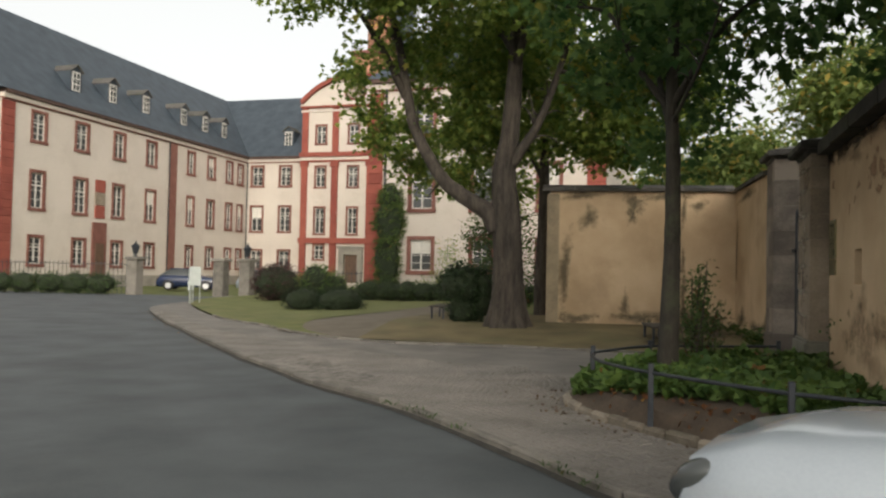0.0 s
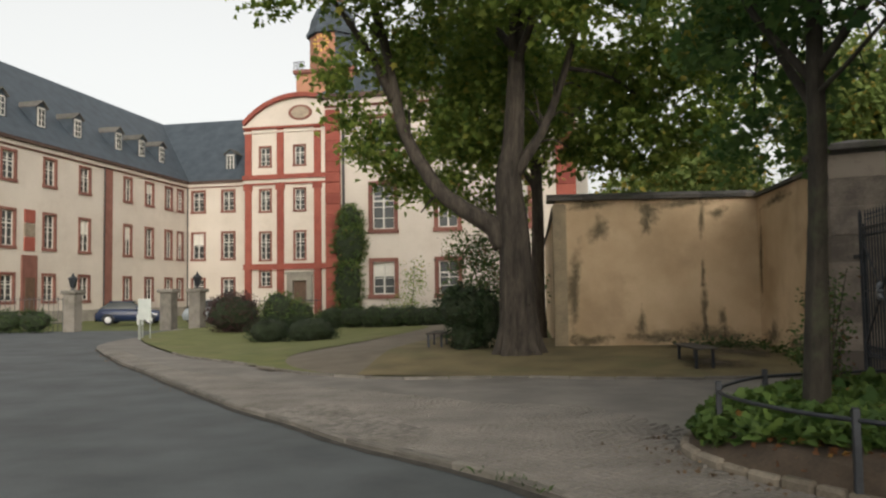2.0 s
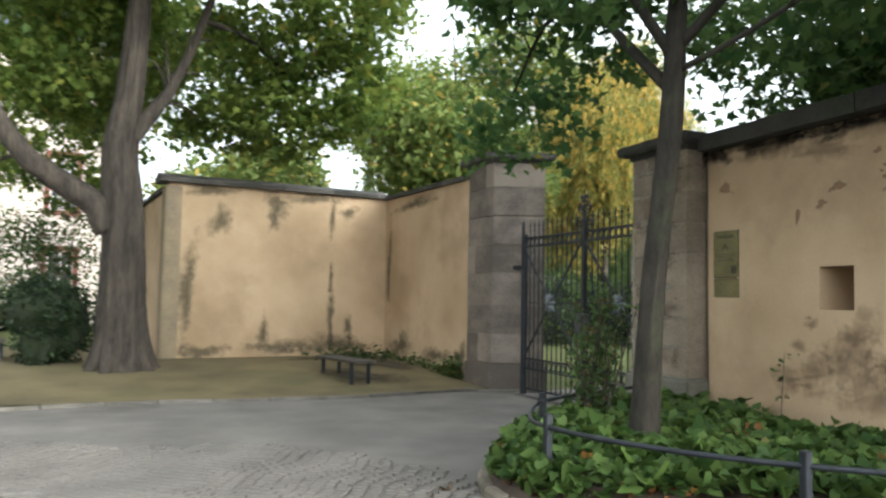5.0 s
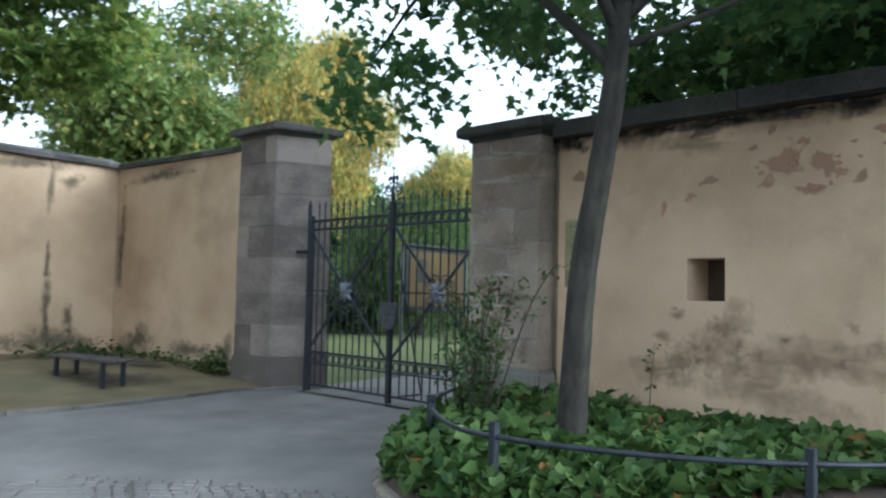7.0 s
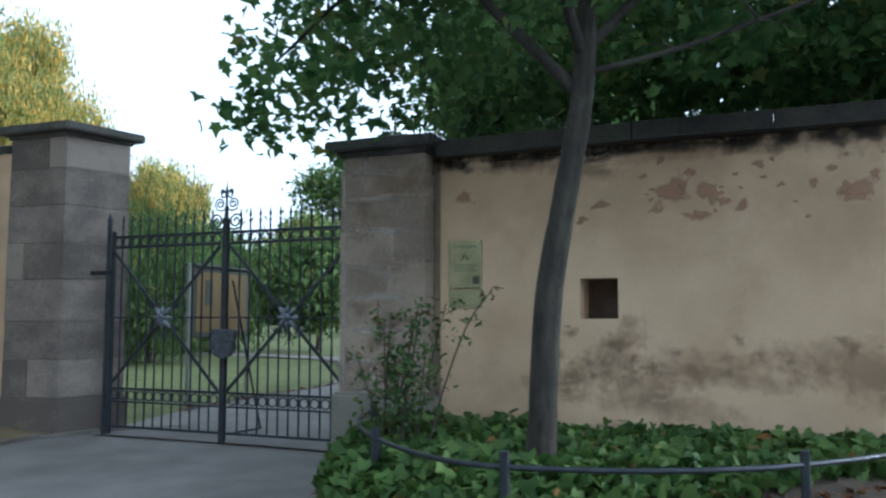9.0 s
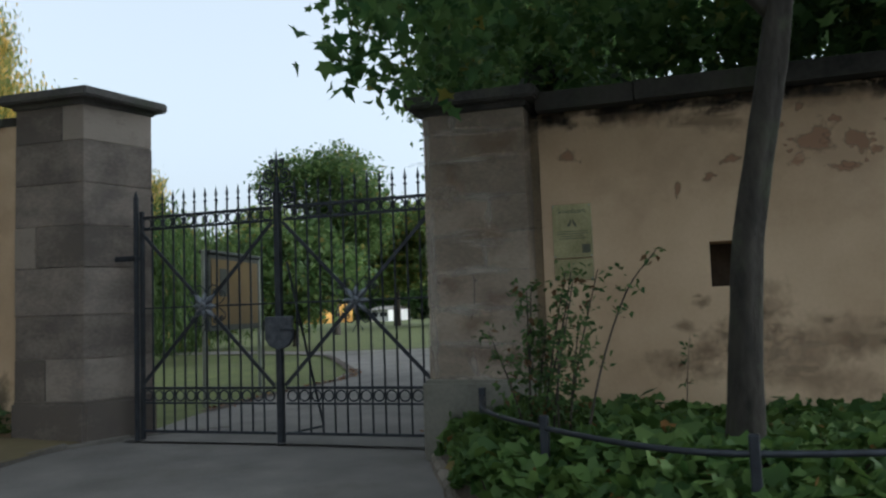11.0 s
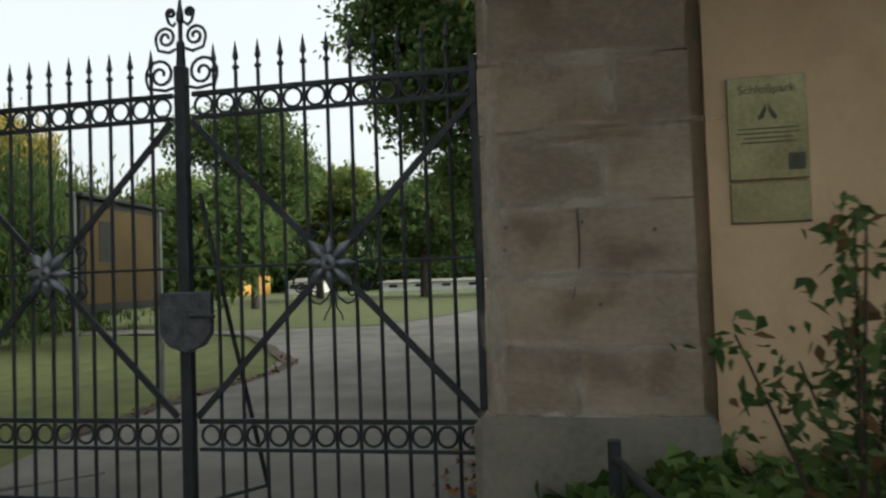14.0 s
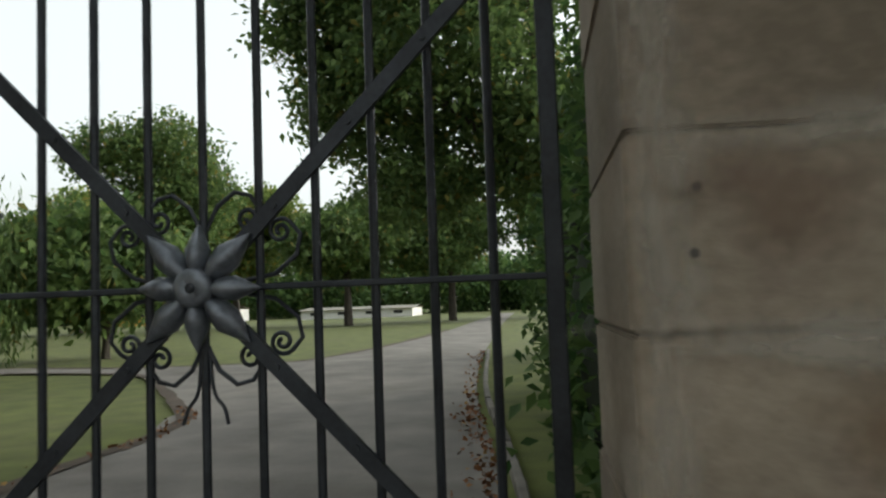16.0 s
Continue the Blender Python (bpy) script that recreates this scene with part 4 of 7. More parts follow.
    for sy in (-1, 1):
        for sz in (-1, 1):
            bm = bmesh.new()
            tube(bm, scroll([(cy, cz + sz * 0.13), (cy + sy * 0.035, cz + sz * 0.20), (cy + sy * 0.08, cz + sz * 0.235), (cy + sy * 0.12, cz + sz * 0.225), (cy + sy * 0.145, cz + sz * 0.19)], size=0.035, flip=-sy * sz), 0.006, 6)
            put("scroll", bm, IRON, leaf)
            bm = bmesh.new()
            tube(bm, scroll([(cy + sy * 0.10, cz + sz * 0.015), (cy + sy * 0.18, cz + sz * 0.03), (cy + sy * 0.235, cz + sz * 0.075), (cy + sy * 0.245, cz + sz * 0.125), (cy + sy * 0.22, cz + sz * 0.155)], size=0.032, flip=sy * sz), 0.006, 6)
            put("scroll", bm, IRON, leaf)
    bm = bmesh.new()
    tube(bm, smooth_line([(GATE_X, cy - 0.01, cz - 0.14), (GATE_X, cy - 0.02, cz - 0.25), (GATE_X, cy - 0.045, cz - 0.29), (GATE_X, cy - 0.055, cz - 0.33)], 4), 0.005, 5)
    tube(bm, smooth_line([(GATE_X, cy + 0.01, cz - 0.14), (GATE_X, cy + 0.02, cz - 0.25), (GATE_X, cy + 0.045, cz - 0.29), (GATE_X, cy + 0.06, cz - 0.33)], 4), 0.005, 5)
    put("tendril", bm, IRON, leaf)
    return leaf


leaf_r = gate_leaf(12.315, 14.025, 1, "dark wrought-iron gate leaf with rings, spears and an iron star")
leaf_l = gate_leaf(15.865, 14.155, -1, "dark wrought-iron gate leaf hung on the tall pier")
bm = bmesh.new()
box(bm, GATE_X - 0.035, GATE_X + 0.035, 14.06, 14.13, -0.02, 2.72, 0.006)
put("meeting_stile", bm, IRON, leaf_r)
bm = bmesh.new()
tube(bm, [(GATE_X, 14.095, z) for z in (2.70, 2.80, 2.86, 2.88, 2.98, 3.0, 3.04, 3.08, 3.19)], [0.03, 0.026, 0.026, 0.014, 0.014, 0.024, 0.022, 0.014, 0.001], 8)
put("finial", bm, IRON, leaf_r)
for s in (-1, 1):
    for z, w, size in ((2.60, 0.19, 0.10), (2.83, 0.12, 0.07), (2.99, 0.045, 0.03)):
        bm = bmesh.new()
        tube(bm, scroll([(14.095 + s * 0.03, z), (14.095 + s * (0.03 + w * 0.4), z - 0.02), (14.095 + s * (0.03 + w), z), (14.095 + s * (0.045 + w), z + 0.05)], size=size, flip=s), 0.010, 6)
        put("scroll", bm, IRON, leaf_r)
bm = bmesh.new()
prof = [(13.90, 1.36), (14.23, 1.36), (14.23, 1.12), (14.18, 1.045), (14.06, 1.0), (13.95, 1.045), (13.90, 1.12)]
fr = [bm.verts.new((GATE_X - 0.085, y, z)) for y, z in prof]
bk = [bm.verts.new((GATE_X - 0.03, y, z)) for y, z in prof]
bm.faces.new(fr)
bm.faces.new(bk[::-1])
for k in range(7):
    bm.faces.new((fr[k], bk[k], bk[(k + 1) % 7], fr[(k + 1) % 7]))
bmesh.ops.bevel(bm, geom=bm.edges[:], offset=0.008, segments=1, affect="EDGES")
lock = put("lock_plate", bm, LOCK_IRON, leaf_r, "grey shield-shaped lock plate")
bm = bmesh.new()
tube(bm, [(GATE_X - 0.06, 14.0, 1.22), (GATE_X - 0.13, 14.0, 1.22), (GATE_X - 0.135, 13.98, 1.22), (GATE_X - 0.135, 13.84, 1.215)], 0.010, 8)
put("handle", bm, IRON, lock, "dark lever handle")
bm = bmesh.new()
tube(bm, [(GATE_X + 0.05, 14.02, 1.95), (GATE_X + 0.25, 13.72, 0.16)], 0.014, 6)
tube(bm, [(GATE_X + 0.25, 13.72, 0.16), (GATE_X + 0.02, 14.06, 0.10)], 0.012, 6)
put("drop_bolt", bm, IRON, leaf_r, "slanting iron stay behind the gate")
bm = bmesh.new()
box(bm, 6.90, 6.98, 15.90, 16.20, 2.05, 2.11, 0.01)
put("hinge_bracket", bm, IRON, leaf_l)
bm = bmesh.new()
tube(bm, [(6.95, 15.93, 0.0), (6.95, 15.93, 2.78), (6.95, 15.93, 2.86)], [0.03, 0.03, 0.004], 8)
put("hinge_post", bm, IRON, leaf_l)


# ---- plaque on the wall ----
plaque = thing("plaque", (6.655, 10.85, 1.6), "tarnished brass plaque with lettering, screwed to the ochre wall", "plaque")
put("plate", solid(6.648, 6.672, 10.672, 11.03, 1.805, 2.30, 0.003), BRASS, plaque)
put("lower_plate", solid(6.652, 6.672, 10.672, 11.03, 1.60, 1.795, 0.003), BRASS, plaque)


def lettering(text, y, z, size, width=None):
    cu = bpy.data.curves.new("lettering", "FONT")
    cu.body, cu.size, cu.align_x, cu.align_y, cu.extrude = text, size, "CENTER", "CENTER", 0.001
    tmp = new("lettering", cu)
    dep = bpy.context.evaluated_depsgraph_get()
    me = bpy.data.meshes.new_from_object(tmp.evaluated_get(dep))
    bpy.data.objects.remove(tmp)
    ob = put("lettering", me, ENGRAVED, plaque, at=Matrix.Translation((6.6465, y, z)) @ Euler((radians(90), 0, radians(-90))).to_matrix().to_4x4())
    return ob


lettering("Schlo\u00dfpark", 10.85, 2.235, 0.058)
for k, s in enumerate((-1, 1)):
    bm = bmesh.new()
    ring = [bm.verts.new((6.6455, 10.85 + s * u, 2.13 + v)) for u, v in ((0.006, 0.035), (0.045, -0.030), (0.035, -0.042), (0.018, -0.030), (0.004, 0.005))]
    bm.faces.new(ring)
    put("emblem", bm, ENGRAVED, plaque)
for k, w in enumerate((0.27, 0.29, 0.22, 0.25)):
    put("text_line", solid(6.6455, 6.648, 10.85 - w / 2, 10.85 + w / 2, 2.045 - k * 0.022, 2.051 - k * 0.022), ENGRAVED, plaque)
put("printed_square", solid(6.6455, 6.648, 10.69, 10.765, 1.845, 1.925), ENGRAVED, plaque, "small dark printed square")
for yy, zz in ((10.685, 2.285), (11.017, 2.285), (10.685, 1.82), (11.017, 1.82), (10.685, 1.612), (11.017, 1.612)):
    bm = bmesh.new()
    tube(bm, [(6.649, yy, zz), (6.643, yy, zz)], 0.007, 8)
    put("screw", bm, IRON_LIGHT, plaque)


# ---- the palace ----
def ubox(bm, place, u0, u1, d0, d1, z0, z1, bevel=0.0):
    a, b = Vector(place(u0, d0, z0)), Vector(place(u1, d1, z1))
    return box(bm, min(a.x, b.x), max(a.x, b.x), min(a.y, b.y), max(a.y, b.y), z0, z1, bevel)


def window(parent, place, u0, u1, z0, z1, trim=BROWN_RED, border=0.2, lights=(2, 4), curtain=False):
    """A window: painted stone surround, sash bars and panes set back in the wall."""
    bm = bmesh.new()
    ubox(bm, place, u0, u0 + border, -0.07, 0.22, z0, z1)
    ubox(bm, place, u1 - border, u1, -0.07, 0.22, z0, z1)
    ubox(bm, place, u0 + border, u1 - border, -0.07, 0.22, z1 - border, z1)
    ubox(bm, place, u0 - 0.04, u1 + 0.04, -0.11, 0.22, z0 - 0.02, z0 + border)
    surround = put("window", bm, trim, parent)
    a, b, c, d = u0 + border, u1 - border, z0 + border, z1 - border
    bm = bmesh.new()
    for u in (a + 0.03, b - 0.03):
        ubox(bm, place, u - 0.03, u + 0.03, 0.10, 0.16, c, d)
    for z in (c + 0.03, d - 0.03):
        ubox(bm, place, a, b, 0.10, 0.16, z - 0.035, z + 0.035)
    mid = (a + b) / 2
    ubox(bm, place, mid - 0.04, mid + 0.04, 0.09, 0.16, c, d)
    tr = c + (d - c) * 0.64
    ubox(bm, place, a, b, 0.09, 0.16, tr - 0.04, tr + 0.04)
    for k in range(1, lights[1]):
        z = c + (d - c) * k / lights[1]
        if abs(z - tr) > 0.2:
            ubox(bm, place, a, b, 0.11, 0.15, z - 0.018, z + 0.018)
    put("sash", bm, SASH, surround, "white painted sash bars")
    bm = bmesh.new()
    ubox(bm, place, a, b, 0.165, 0.175, c, d)
    put("pane", bm, glass, surround)
    if curtain:
        bm = bmesh.new()
        ubox(bm, place, a + 0.05, b - 0.05, 0.152, 0.162, c + (d - c) * 0.55, d - 0.05)
        put("blind", bm, CURTAIN, surround, "pale half-drawn blind")
    return surround


def inset(h, k=0.08):
    return (h[0] + k, h[1] - k, h[2] + k, h[3] - k)


ROWS_Z = [(1.32, 3.58), (5.25, 8.15), (10.0, 12.33)]
random.seed(21)


def wing(name, place, u0, u1, cols, label, rows=ROWS_Z, top=12.55, skip=()):
    base = Vector(place((u0 + u1) / 2, 0, 0))
    b = thing(name, base, label, "palace")
    holes = [(c0, c1, z0, z1) for i, (c0, c1) in enumerate(cols) for j, (z0, z1) in enumerate(rows) if (i, j) not in skip]
    bm = bmesh.new()
    holed_wall(bm, u0, u1, 0.75, top, [inset(h) for h in holes], place, 0.6)
    put("wall", bm, CREAM, b, "cream lime-washed wall")
    bm = bmesh.new()
    ubox(bm, place, u0, u1, -0.08, 0.6, -0.4, 0.75)
    put("plinth", bm, GREYBASE, b, "grey rendered plinth")
    for z0, z1, out, mat, nm in ((top, top + 0.10, 0.12, BROWN_RED, "cornice"), (top + 0.10, top + 0.40, 0.22, CREAM, "cornice"), (top + 0.40, top + 0.66, 0.42, EAVES, "cornice")):
        bm = bmesh.new()
        ubox(bm, place, u0, u1, -out, 0.5, z0, z1)
        put(nm, bm, mat, b)
    for h in holes:
        window(b, place, *h, curtain=random.random() < 0.15)
    # added black sheet: the dark of unlit rooms as plain colour
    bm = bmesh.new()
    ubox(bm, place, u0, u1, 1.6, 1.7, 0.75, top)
    put("room_dark_sheet", bm, DARK_TRIM, b, "near-black sheet painted for the unlit rooms behind the windows")
    return b


left_place = lambda u, d, z: (-38.3 - d, u, z)
inner_place = lambda u, d, z: (u, 74.5 + d, z)
LEFT_COLS = [(44.95, 46.5), (49.2, 50.8), (53.5, 55.05), (57.65, 59.2), (63.65, 65.0), (66.95, 68.45), (70.3, 71.7), (72.5, 73.75)]
left_wing = wing("palace_wing", left_place, 42.4, 74.5, LEFT_COLS, "long three-storey cream palace wing with red trim and slate roof")
inner_wing = wing("palace_wing", inner_place, -38.3, -31.6, [(-37.85, -36.25), (-34.6, -33.05)], "cream palace wing closing the court, with slate roof")


def quoins(parent, place, u0, u1, z0, z1, mat=RED, out=0.1):
    n = int((z1 - z0) / 0.55)
    for k in range(n):
        a, c = z0 + (z1 - z0) * k / n, z0 + (z1 - z0) * (k + 1) / n
        bm = bmesh.new()
        ubox(bm, place, u0, u1, -out, 0.05, a + 0.02, c - 0.02, 0.025)
        put("quoin", bm, mat, parent)
    bm = bmesh.new()
    ubox(bm, place, u0 + 0.02, u1 - 0.02, -out + 0.04, 0.04, z0, z1)
    put("quoin_bed", bm, mat, parent)


quoins(left_wing, left_place, 42.4, 43.5, 0.75, 12.5)
bm = bmesh.new()
ubox(bm, left_place, 60.9, 62.0, -0.12, 0.05, 0.75, 12.5)
put("pilaster", bm, BROWN_RED, left_wing, "brown-red pilaster strip")
bm = bmesh.new()
ubox(bm, left_place, 51.35, 52.95, -0.14, 0.05, 0.6, 4.85, 0.03)
put("portal", bm, BROWN_RED, left_wing, "brown-red stone doorway")
bm = bmesh.new()
ubox(bm, left_place, 51.65, 52.65, -0.16, -0.13, 0.6, 3.2)
put("door", bm, OAK, left_wing, "dark red-brown wooden door")
for z0, z1, mat in ((5.15, 6.2, RED), (6.2, 7.2, SANDSTONE), (7.2, 8.2, RED)):
    bm = bmesh.new()
    ubox(bm, left_place, 51.6, 52.7, -0.1, 0.05, z0, z1 - 0.03, 0.02)
    put("relief_panel", bm, mat, left_wing, "carved relief panel above the door")
bm = bmesh.new()
tube(bm, [(-38.1, 74.25, 0.3), (-38.1, 74.25, 12.6)], 0.07, 8)
put("downpipe", bm, DARK_TRIM, inner_wing)
bm = bmesh.new()
tube(bm, [(-38.1, 60.75, 0.3), (-38.1, 60.75, 12.6)], 0.06, 8)
put("downpipe", bm, DARK_TRIM, left_wing)


def roof(parent, pts, faces, name="roof", mat=SLATE):
    bm = bmesh.new()
    vs = [bm.verts.new(p) for p in pts]
    for f in faces:
        bm.faces.new([vs[i] for i in f])
    return put(name, bm, mat, parent, "blue-grey slate roof")


roof(left_wing, [(-37.85, 42.0, 13.2), (-37.85, 83.0, 13.2), (-45.2, 88.0, 20.9), (-45.2, 42.0, 21.2), (-52.6, 42.0, 13.2), (-52.6, 83, 13.2)], [(0, 1, 2, 3), (3, 2, 5, 4), (0, 3, 4)])
roof(inner_wing, [(-44.0, 74.05, 13.2), (-20.0, 74.05, 13.2), (-20.0, 81.2, 20.85), (-48.0, 81.2, 20.85), (-20.0, 88.5, 13.2), (-44.0, 88.5, 13.2)], [(0, 1, 2, 3), (3, 2, 4, 5)])
for x0, x1, y0, y1 in ((-52.0, -38.9, 42.6, 43.2), (-52.6, -52.0, 42.4, 88.0), (-52.0, -20.0, 88.0, 88.6)):
    put("back_wall", solid(x0, x1, y0, y1, -0.4, 13.2), CREAM, left_wing)


def dormer(parent, place, u, z0, z1, back):
    """A small dormer: slate cheeks and roof with a white window."""
    bm = bmesh.new()
    w = 0.62
    pr = [(u - w, z0), (u + w, z0), (u + w, z1 - 0.25), (u, z1 + 0.25), (u - w, z1 - 0.25)]
    f = [bm.verts.new(place(a, 0.0, z)) for a, z in pr]
    r = [bm.verts.new(place(a, back, z)) for a, z in pr]
    bm.faces.new(f)
    for k in range(5):
        bm.faces.new((f[k], r[k], r[(k + 1) % 5], f[(k + 1) % 5]))
    d = put("dormer", bm, SLATE, parent, "small slate-clad dormer")
    bm = bmesh.new()
    ubox(bm, place, u - 0.40, u + 0.40, -0.05, 0.02, z0 + 0.22, z1 - 0.26)
    put("dormer_window", bm, SASH, d, "white dormer window")
    bm = bmesh.new()
    for s in (-0.18, 0.18):
        for k in range(3):
            z = z0 + 0.30 + k * (z1 - z0 - 0.62) / 3
            ubox(bm, place, u + s - 0.13, u + s + 0.13, -0.06, -0.045, z, z + (z1 - z0 - 0.62) / 3 - 0.06)
    put("dormer_pane", bm, glass, d)
    for s in (-1, 1):
        bm = bmesh.new()
        ends = [(u + s * (w + 0.06), z1 - 0.29), (u, z1 + 0.25), (u, z1 + 0.33), (u + s * (w + 0.06), z1 - 0.21)]
        f = [bm.verts.new(place(a, -0.2, z)) for a, z in ends]
        r = [bm.verts.new(place(a, back, z)) for a, z in ends]
        bm.faces.new(f)
        bm.faces.new(r[::-1])
        for k in range(4):
            bm.faces.new((f[k], r[k], r[(k + 1) % 4], f[(k + 1) % 4]))
        put("dormer_roof", bm, COPING, d, "dark projecting dormer roof")


dormer_left = lambda u, d, z: (-39.35 - d, u, z)
for u in (50.35, 54.55, 58.85, 64.45, 68.05, 71.5):
    dormer(left_wing, dormer_left, u, 14.6, 16.55, 2.4)
dormer(inner_wing, lambda u, d, z: (u, 75.3 + d, z), -34.0, 14.2, 16.2, 2.2)

# gabled middle pavilion
pav = lambda u, d, z: (u, 73.7 + d, z)
PAV_COLS = [(-30.2, -28.86), (-26.65, -25.32), (-23.05, -21.72)]
PAV_ROWS = [(2.45, 4.2), (5.03, 7.95), (9.76, 12.1), (14.17, 16.3)]
pavilion = thing("palace_pavilion", (-25.9, 74, 0), "cream gabled palace pavilion with red pilasters and a curved pediment", "palace")
holes = [(c0, c1, z0, z1) for i, (c0, c1) in enumerate(PAV_COLS) for j, (z0, z1) in enumerate(PAV_ROWS) if (i, j) != (1, 0)]
bm = bmesh.new()
holed_wall(bm, -31.6, -20.2, -0.4, 17.95, [inset(h) for h in holes] + [(-26.7, -25.3, 0.3, 3.1)], pav, 0.6)
put("wall", bm, CREAM, pavilion, "cream lime-washed wall")
# same black sheet here, coloured for the unlit rooms
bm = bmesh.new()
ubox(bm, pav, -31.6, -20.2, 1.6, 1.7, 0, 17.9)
put("room_dark_sheet", bm, DARK_TRIM, pavilion, "near-black sheet painted for the unlit rooms behind the windows")
for h in holes:
    window(pavilion, pav, *h, border=0.17)
for u0, u1 in ((-31.62, -30.95), (-28.3, -27.6), (-24.5, -23.8), (-20.9, -20.2)):
    for z0, z1, out in ((-0.3, 4.2, 0.22), (4.75, 12.45, 0.16), (13.4, 17.95, 0.12)):
        bm = bmesh.new()
        ubox(bm, pav, u0, u1, -out, 0.02, z0, z1)
        put("pilaster", bm, RED, pavilion, "red painted pilaster")
    bm = bmesh.new()
    ubox(bm, pav, u0 - 0.1, u1 + 0.1, -0.26, 0.02, 11.95, 12.45)
    put("capital", bm, RED, pavilion)
for z0, z1, out, mat in ((4.2, 4.75, 0.26, RED), (12.45, 12.62, 0.2, RED), (12.62, 12.95, 0.24, CREAM), (12.95, 13.4, 0.42, RED), (17.55, 17.75, 0.14, CREAM), (17.95, 18.15, 0.3, RED), (18.15, 18.3, 0.35, CREAM)):
    bm = bmesh.new()
    ubox(bm, pav, -31.75, -20.05, -out, 0.05 if mat is CREAM else 0.04, z0, z1)
    put("band", bm, mat, pavilion)
cx, half, rise, foot = -25.9, 5.75, 2.6, 18.3
radius = (half ** 2 + rise ** 2) / (2 * rise)
arc = [(cx + radius * math.sin(t), foot + rise - radius + radius * math.cos(t)) for t in (math.asin(half / radius) * (k / 12 - 1) for k in range(25))]
bm = bmesh.new()
fr = [bm.verts.new(pav(u, 0, z)) for u, z in arc]
bk = [bm.verts.new(pav(u, 0.6, z)) for u, z in arc]
bm.faces.new(fr)
bm.faces.new(bk[::-1])
for a, b, c, d in zip(fr, fr[1:], bk[1:], bk):
    bm.faces.new((a, d, c, b))
put("pediment", bm, CREAM, pavilion, "curved cream pediment")
bm = bmesh.new()
loops = []
for dz, dd in ((0.0, -0.05), (0.0, -0.45), (0.42, -0.45), (0.42, 0.7), (0.05, 0.7)):
    loops.append([bm.verts.new(pav(u + (u - cx) * dz * 0.06, dd, z + dz)) for u, z in arc])
for p, q in zip(loops, loops[1:]):
    for k in range(len(arc) - 1):
        bm.faces.new((p[k], p[k + 1], q[k + 1], q[k]))
put("arched_cornice", bm, RED, pavilion, "red arched cornice")
for r0, r1, mat, out in ((1.05, 1.05, BROWN_RED, -0.08), (0.8, 0.8, SANDSTONE, -0.12)):
    bm = bmesh.new()
    ring = [bm.verts.new(pav(-25.9 + r0 * 1.15 * math.cos(a), out, 19.4 + r0 * 0.72 * math.sin(a))) for a in (2 * math.pi * k / 24 for k in range(24))]
    back = [bm.verts.new(pav(-25.9 + r0 * 1.15 * math.cos(a), 0.02, 19.4 + r0 * 0.72 * math.sin(a))) for a in (2 * math.pi * k / 24 for k in range(24))]
    bm.faces.new(ring)
    for k in range(24):
        bm.faces.new((ring[k], back[k], back[(k + 1) % 24], ring[(k + 1) % 24]))
    put("oval_cartouche", bm, mat, pavilion, "oval stone cartouche")
bm = bmesh.new()
for u0, u1, z0, z1 in ((-27.3, -26.7, 0.2, 3.7), (-25.3, -24.7, 0.2, 3.7), (-26.7, -25.3, 3.1, 3.7), (-27.5, -24.5, 3.7, 3.95)):
    ubox(bm, pav, u0, u1, -0.2, 0.1, z0, z1, 0.03)
put("door_surround", bm, GREYBASE, pavilion, "pale stone door surround")
bm = bmesh.new()
ubox(bm, pav, -26.7, -25.3, 0.15, 0.22, 0.2, 3.1)
put("door", bm, OAK, pavilion, "dark wooden double door")
put("roof", solid(-31.4, -20.3, 74.4, 88.0, 17.0, 18.4), SLATE, pavilion)

# clock tower
tower = thing("clock_tower", (-26.05, 84, 18), "orange rendered octagonal clock tower above the palace roof", "tower")
bm = bmesh.new()
box(bm, -29.2, -22.9, 80.9, 87.1, 17.0, 25.3)
put("tower_base", bm, ORANGE, tower)
bm = bmesh.new()
box(bm, -29.5, -22.6, 80.6, 87.4, 25.3, 25.75, 0.08)
put("gallery", bm, BROWN_RED, tower)


def octagon(bm, rings):
    loops = [[bm.verts.new((-26.05 + r * math.cos(a), 84 + r * math.sin(a), z)) for a in (math.pi / 8 + math.pi / 4 * k for k in range(8))] for r, z in rings]
    for p, q in zip(loops, loops[1:]):
        for k in range(8):
            bm.faces.new((p[k], p[(k + 1) % 8], q[(k + 1) % 8], q[k]))
    bm.faces.new(loops[-1])


bm = bmesh.new()
octagon(bm, [(2.6, 25.7), (2.6, 29.9)])
put("drum", bm, ORANGE, tower)
bm = bmesh.new()
octagon(bm, [(3.0, 29.9), (3.0, 30.15), (2.7, 30.7), (2.45, 31.8), (1.9, 33.0), (1.2, 33.8)])
put("dome", bm, SLATE, tower, "slate dome")
bm = bmesh.new()
octagon(bm, [(1.1, 33.7), (1.0, 35.5), (1.25, 35.6), (1.25, 35.75)])
put("lantern", bm, ORANGE, tower, "orange lantern on the dome")
bm = bmesh.new()
octagon(bm, [(1.2, 35.75), (0.7, 37.0), (0.05, 40.0)])
put("spire", bm, SLATE, tower, "slate spire")
bm = bmesh.new()
for k in (6, 7, 0):
    a, b = (math.pi / 8 + math.pi / 4 * q for q in (k, k + 1))
    ring = [(2.63 * math.cos(a), 2.63 * math.sin(a)), (2.63 * math.cos(b), 2.63 * math.sin(b))]
    bm.faces.new([bm.verts.new((-26.05 + x, 84 + y, z)) for (x, y), z in ((ring[0], 25.78), (ring[1], 25.78), (ring[1], 29.88), (ring[0], 29.88))])
put("slate_cladding", bm, SLATE, tower, "blue-grey slate cladding on the weather sides")
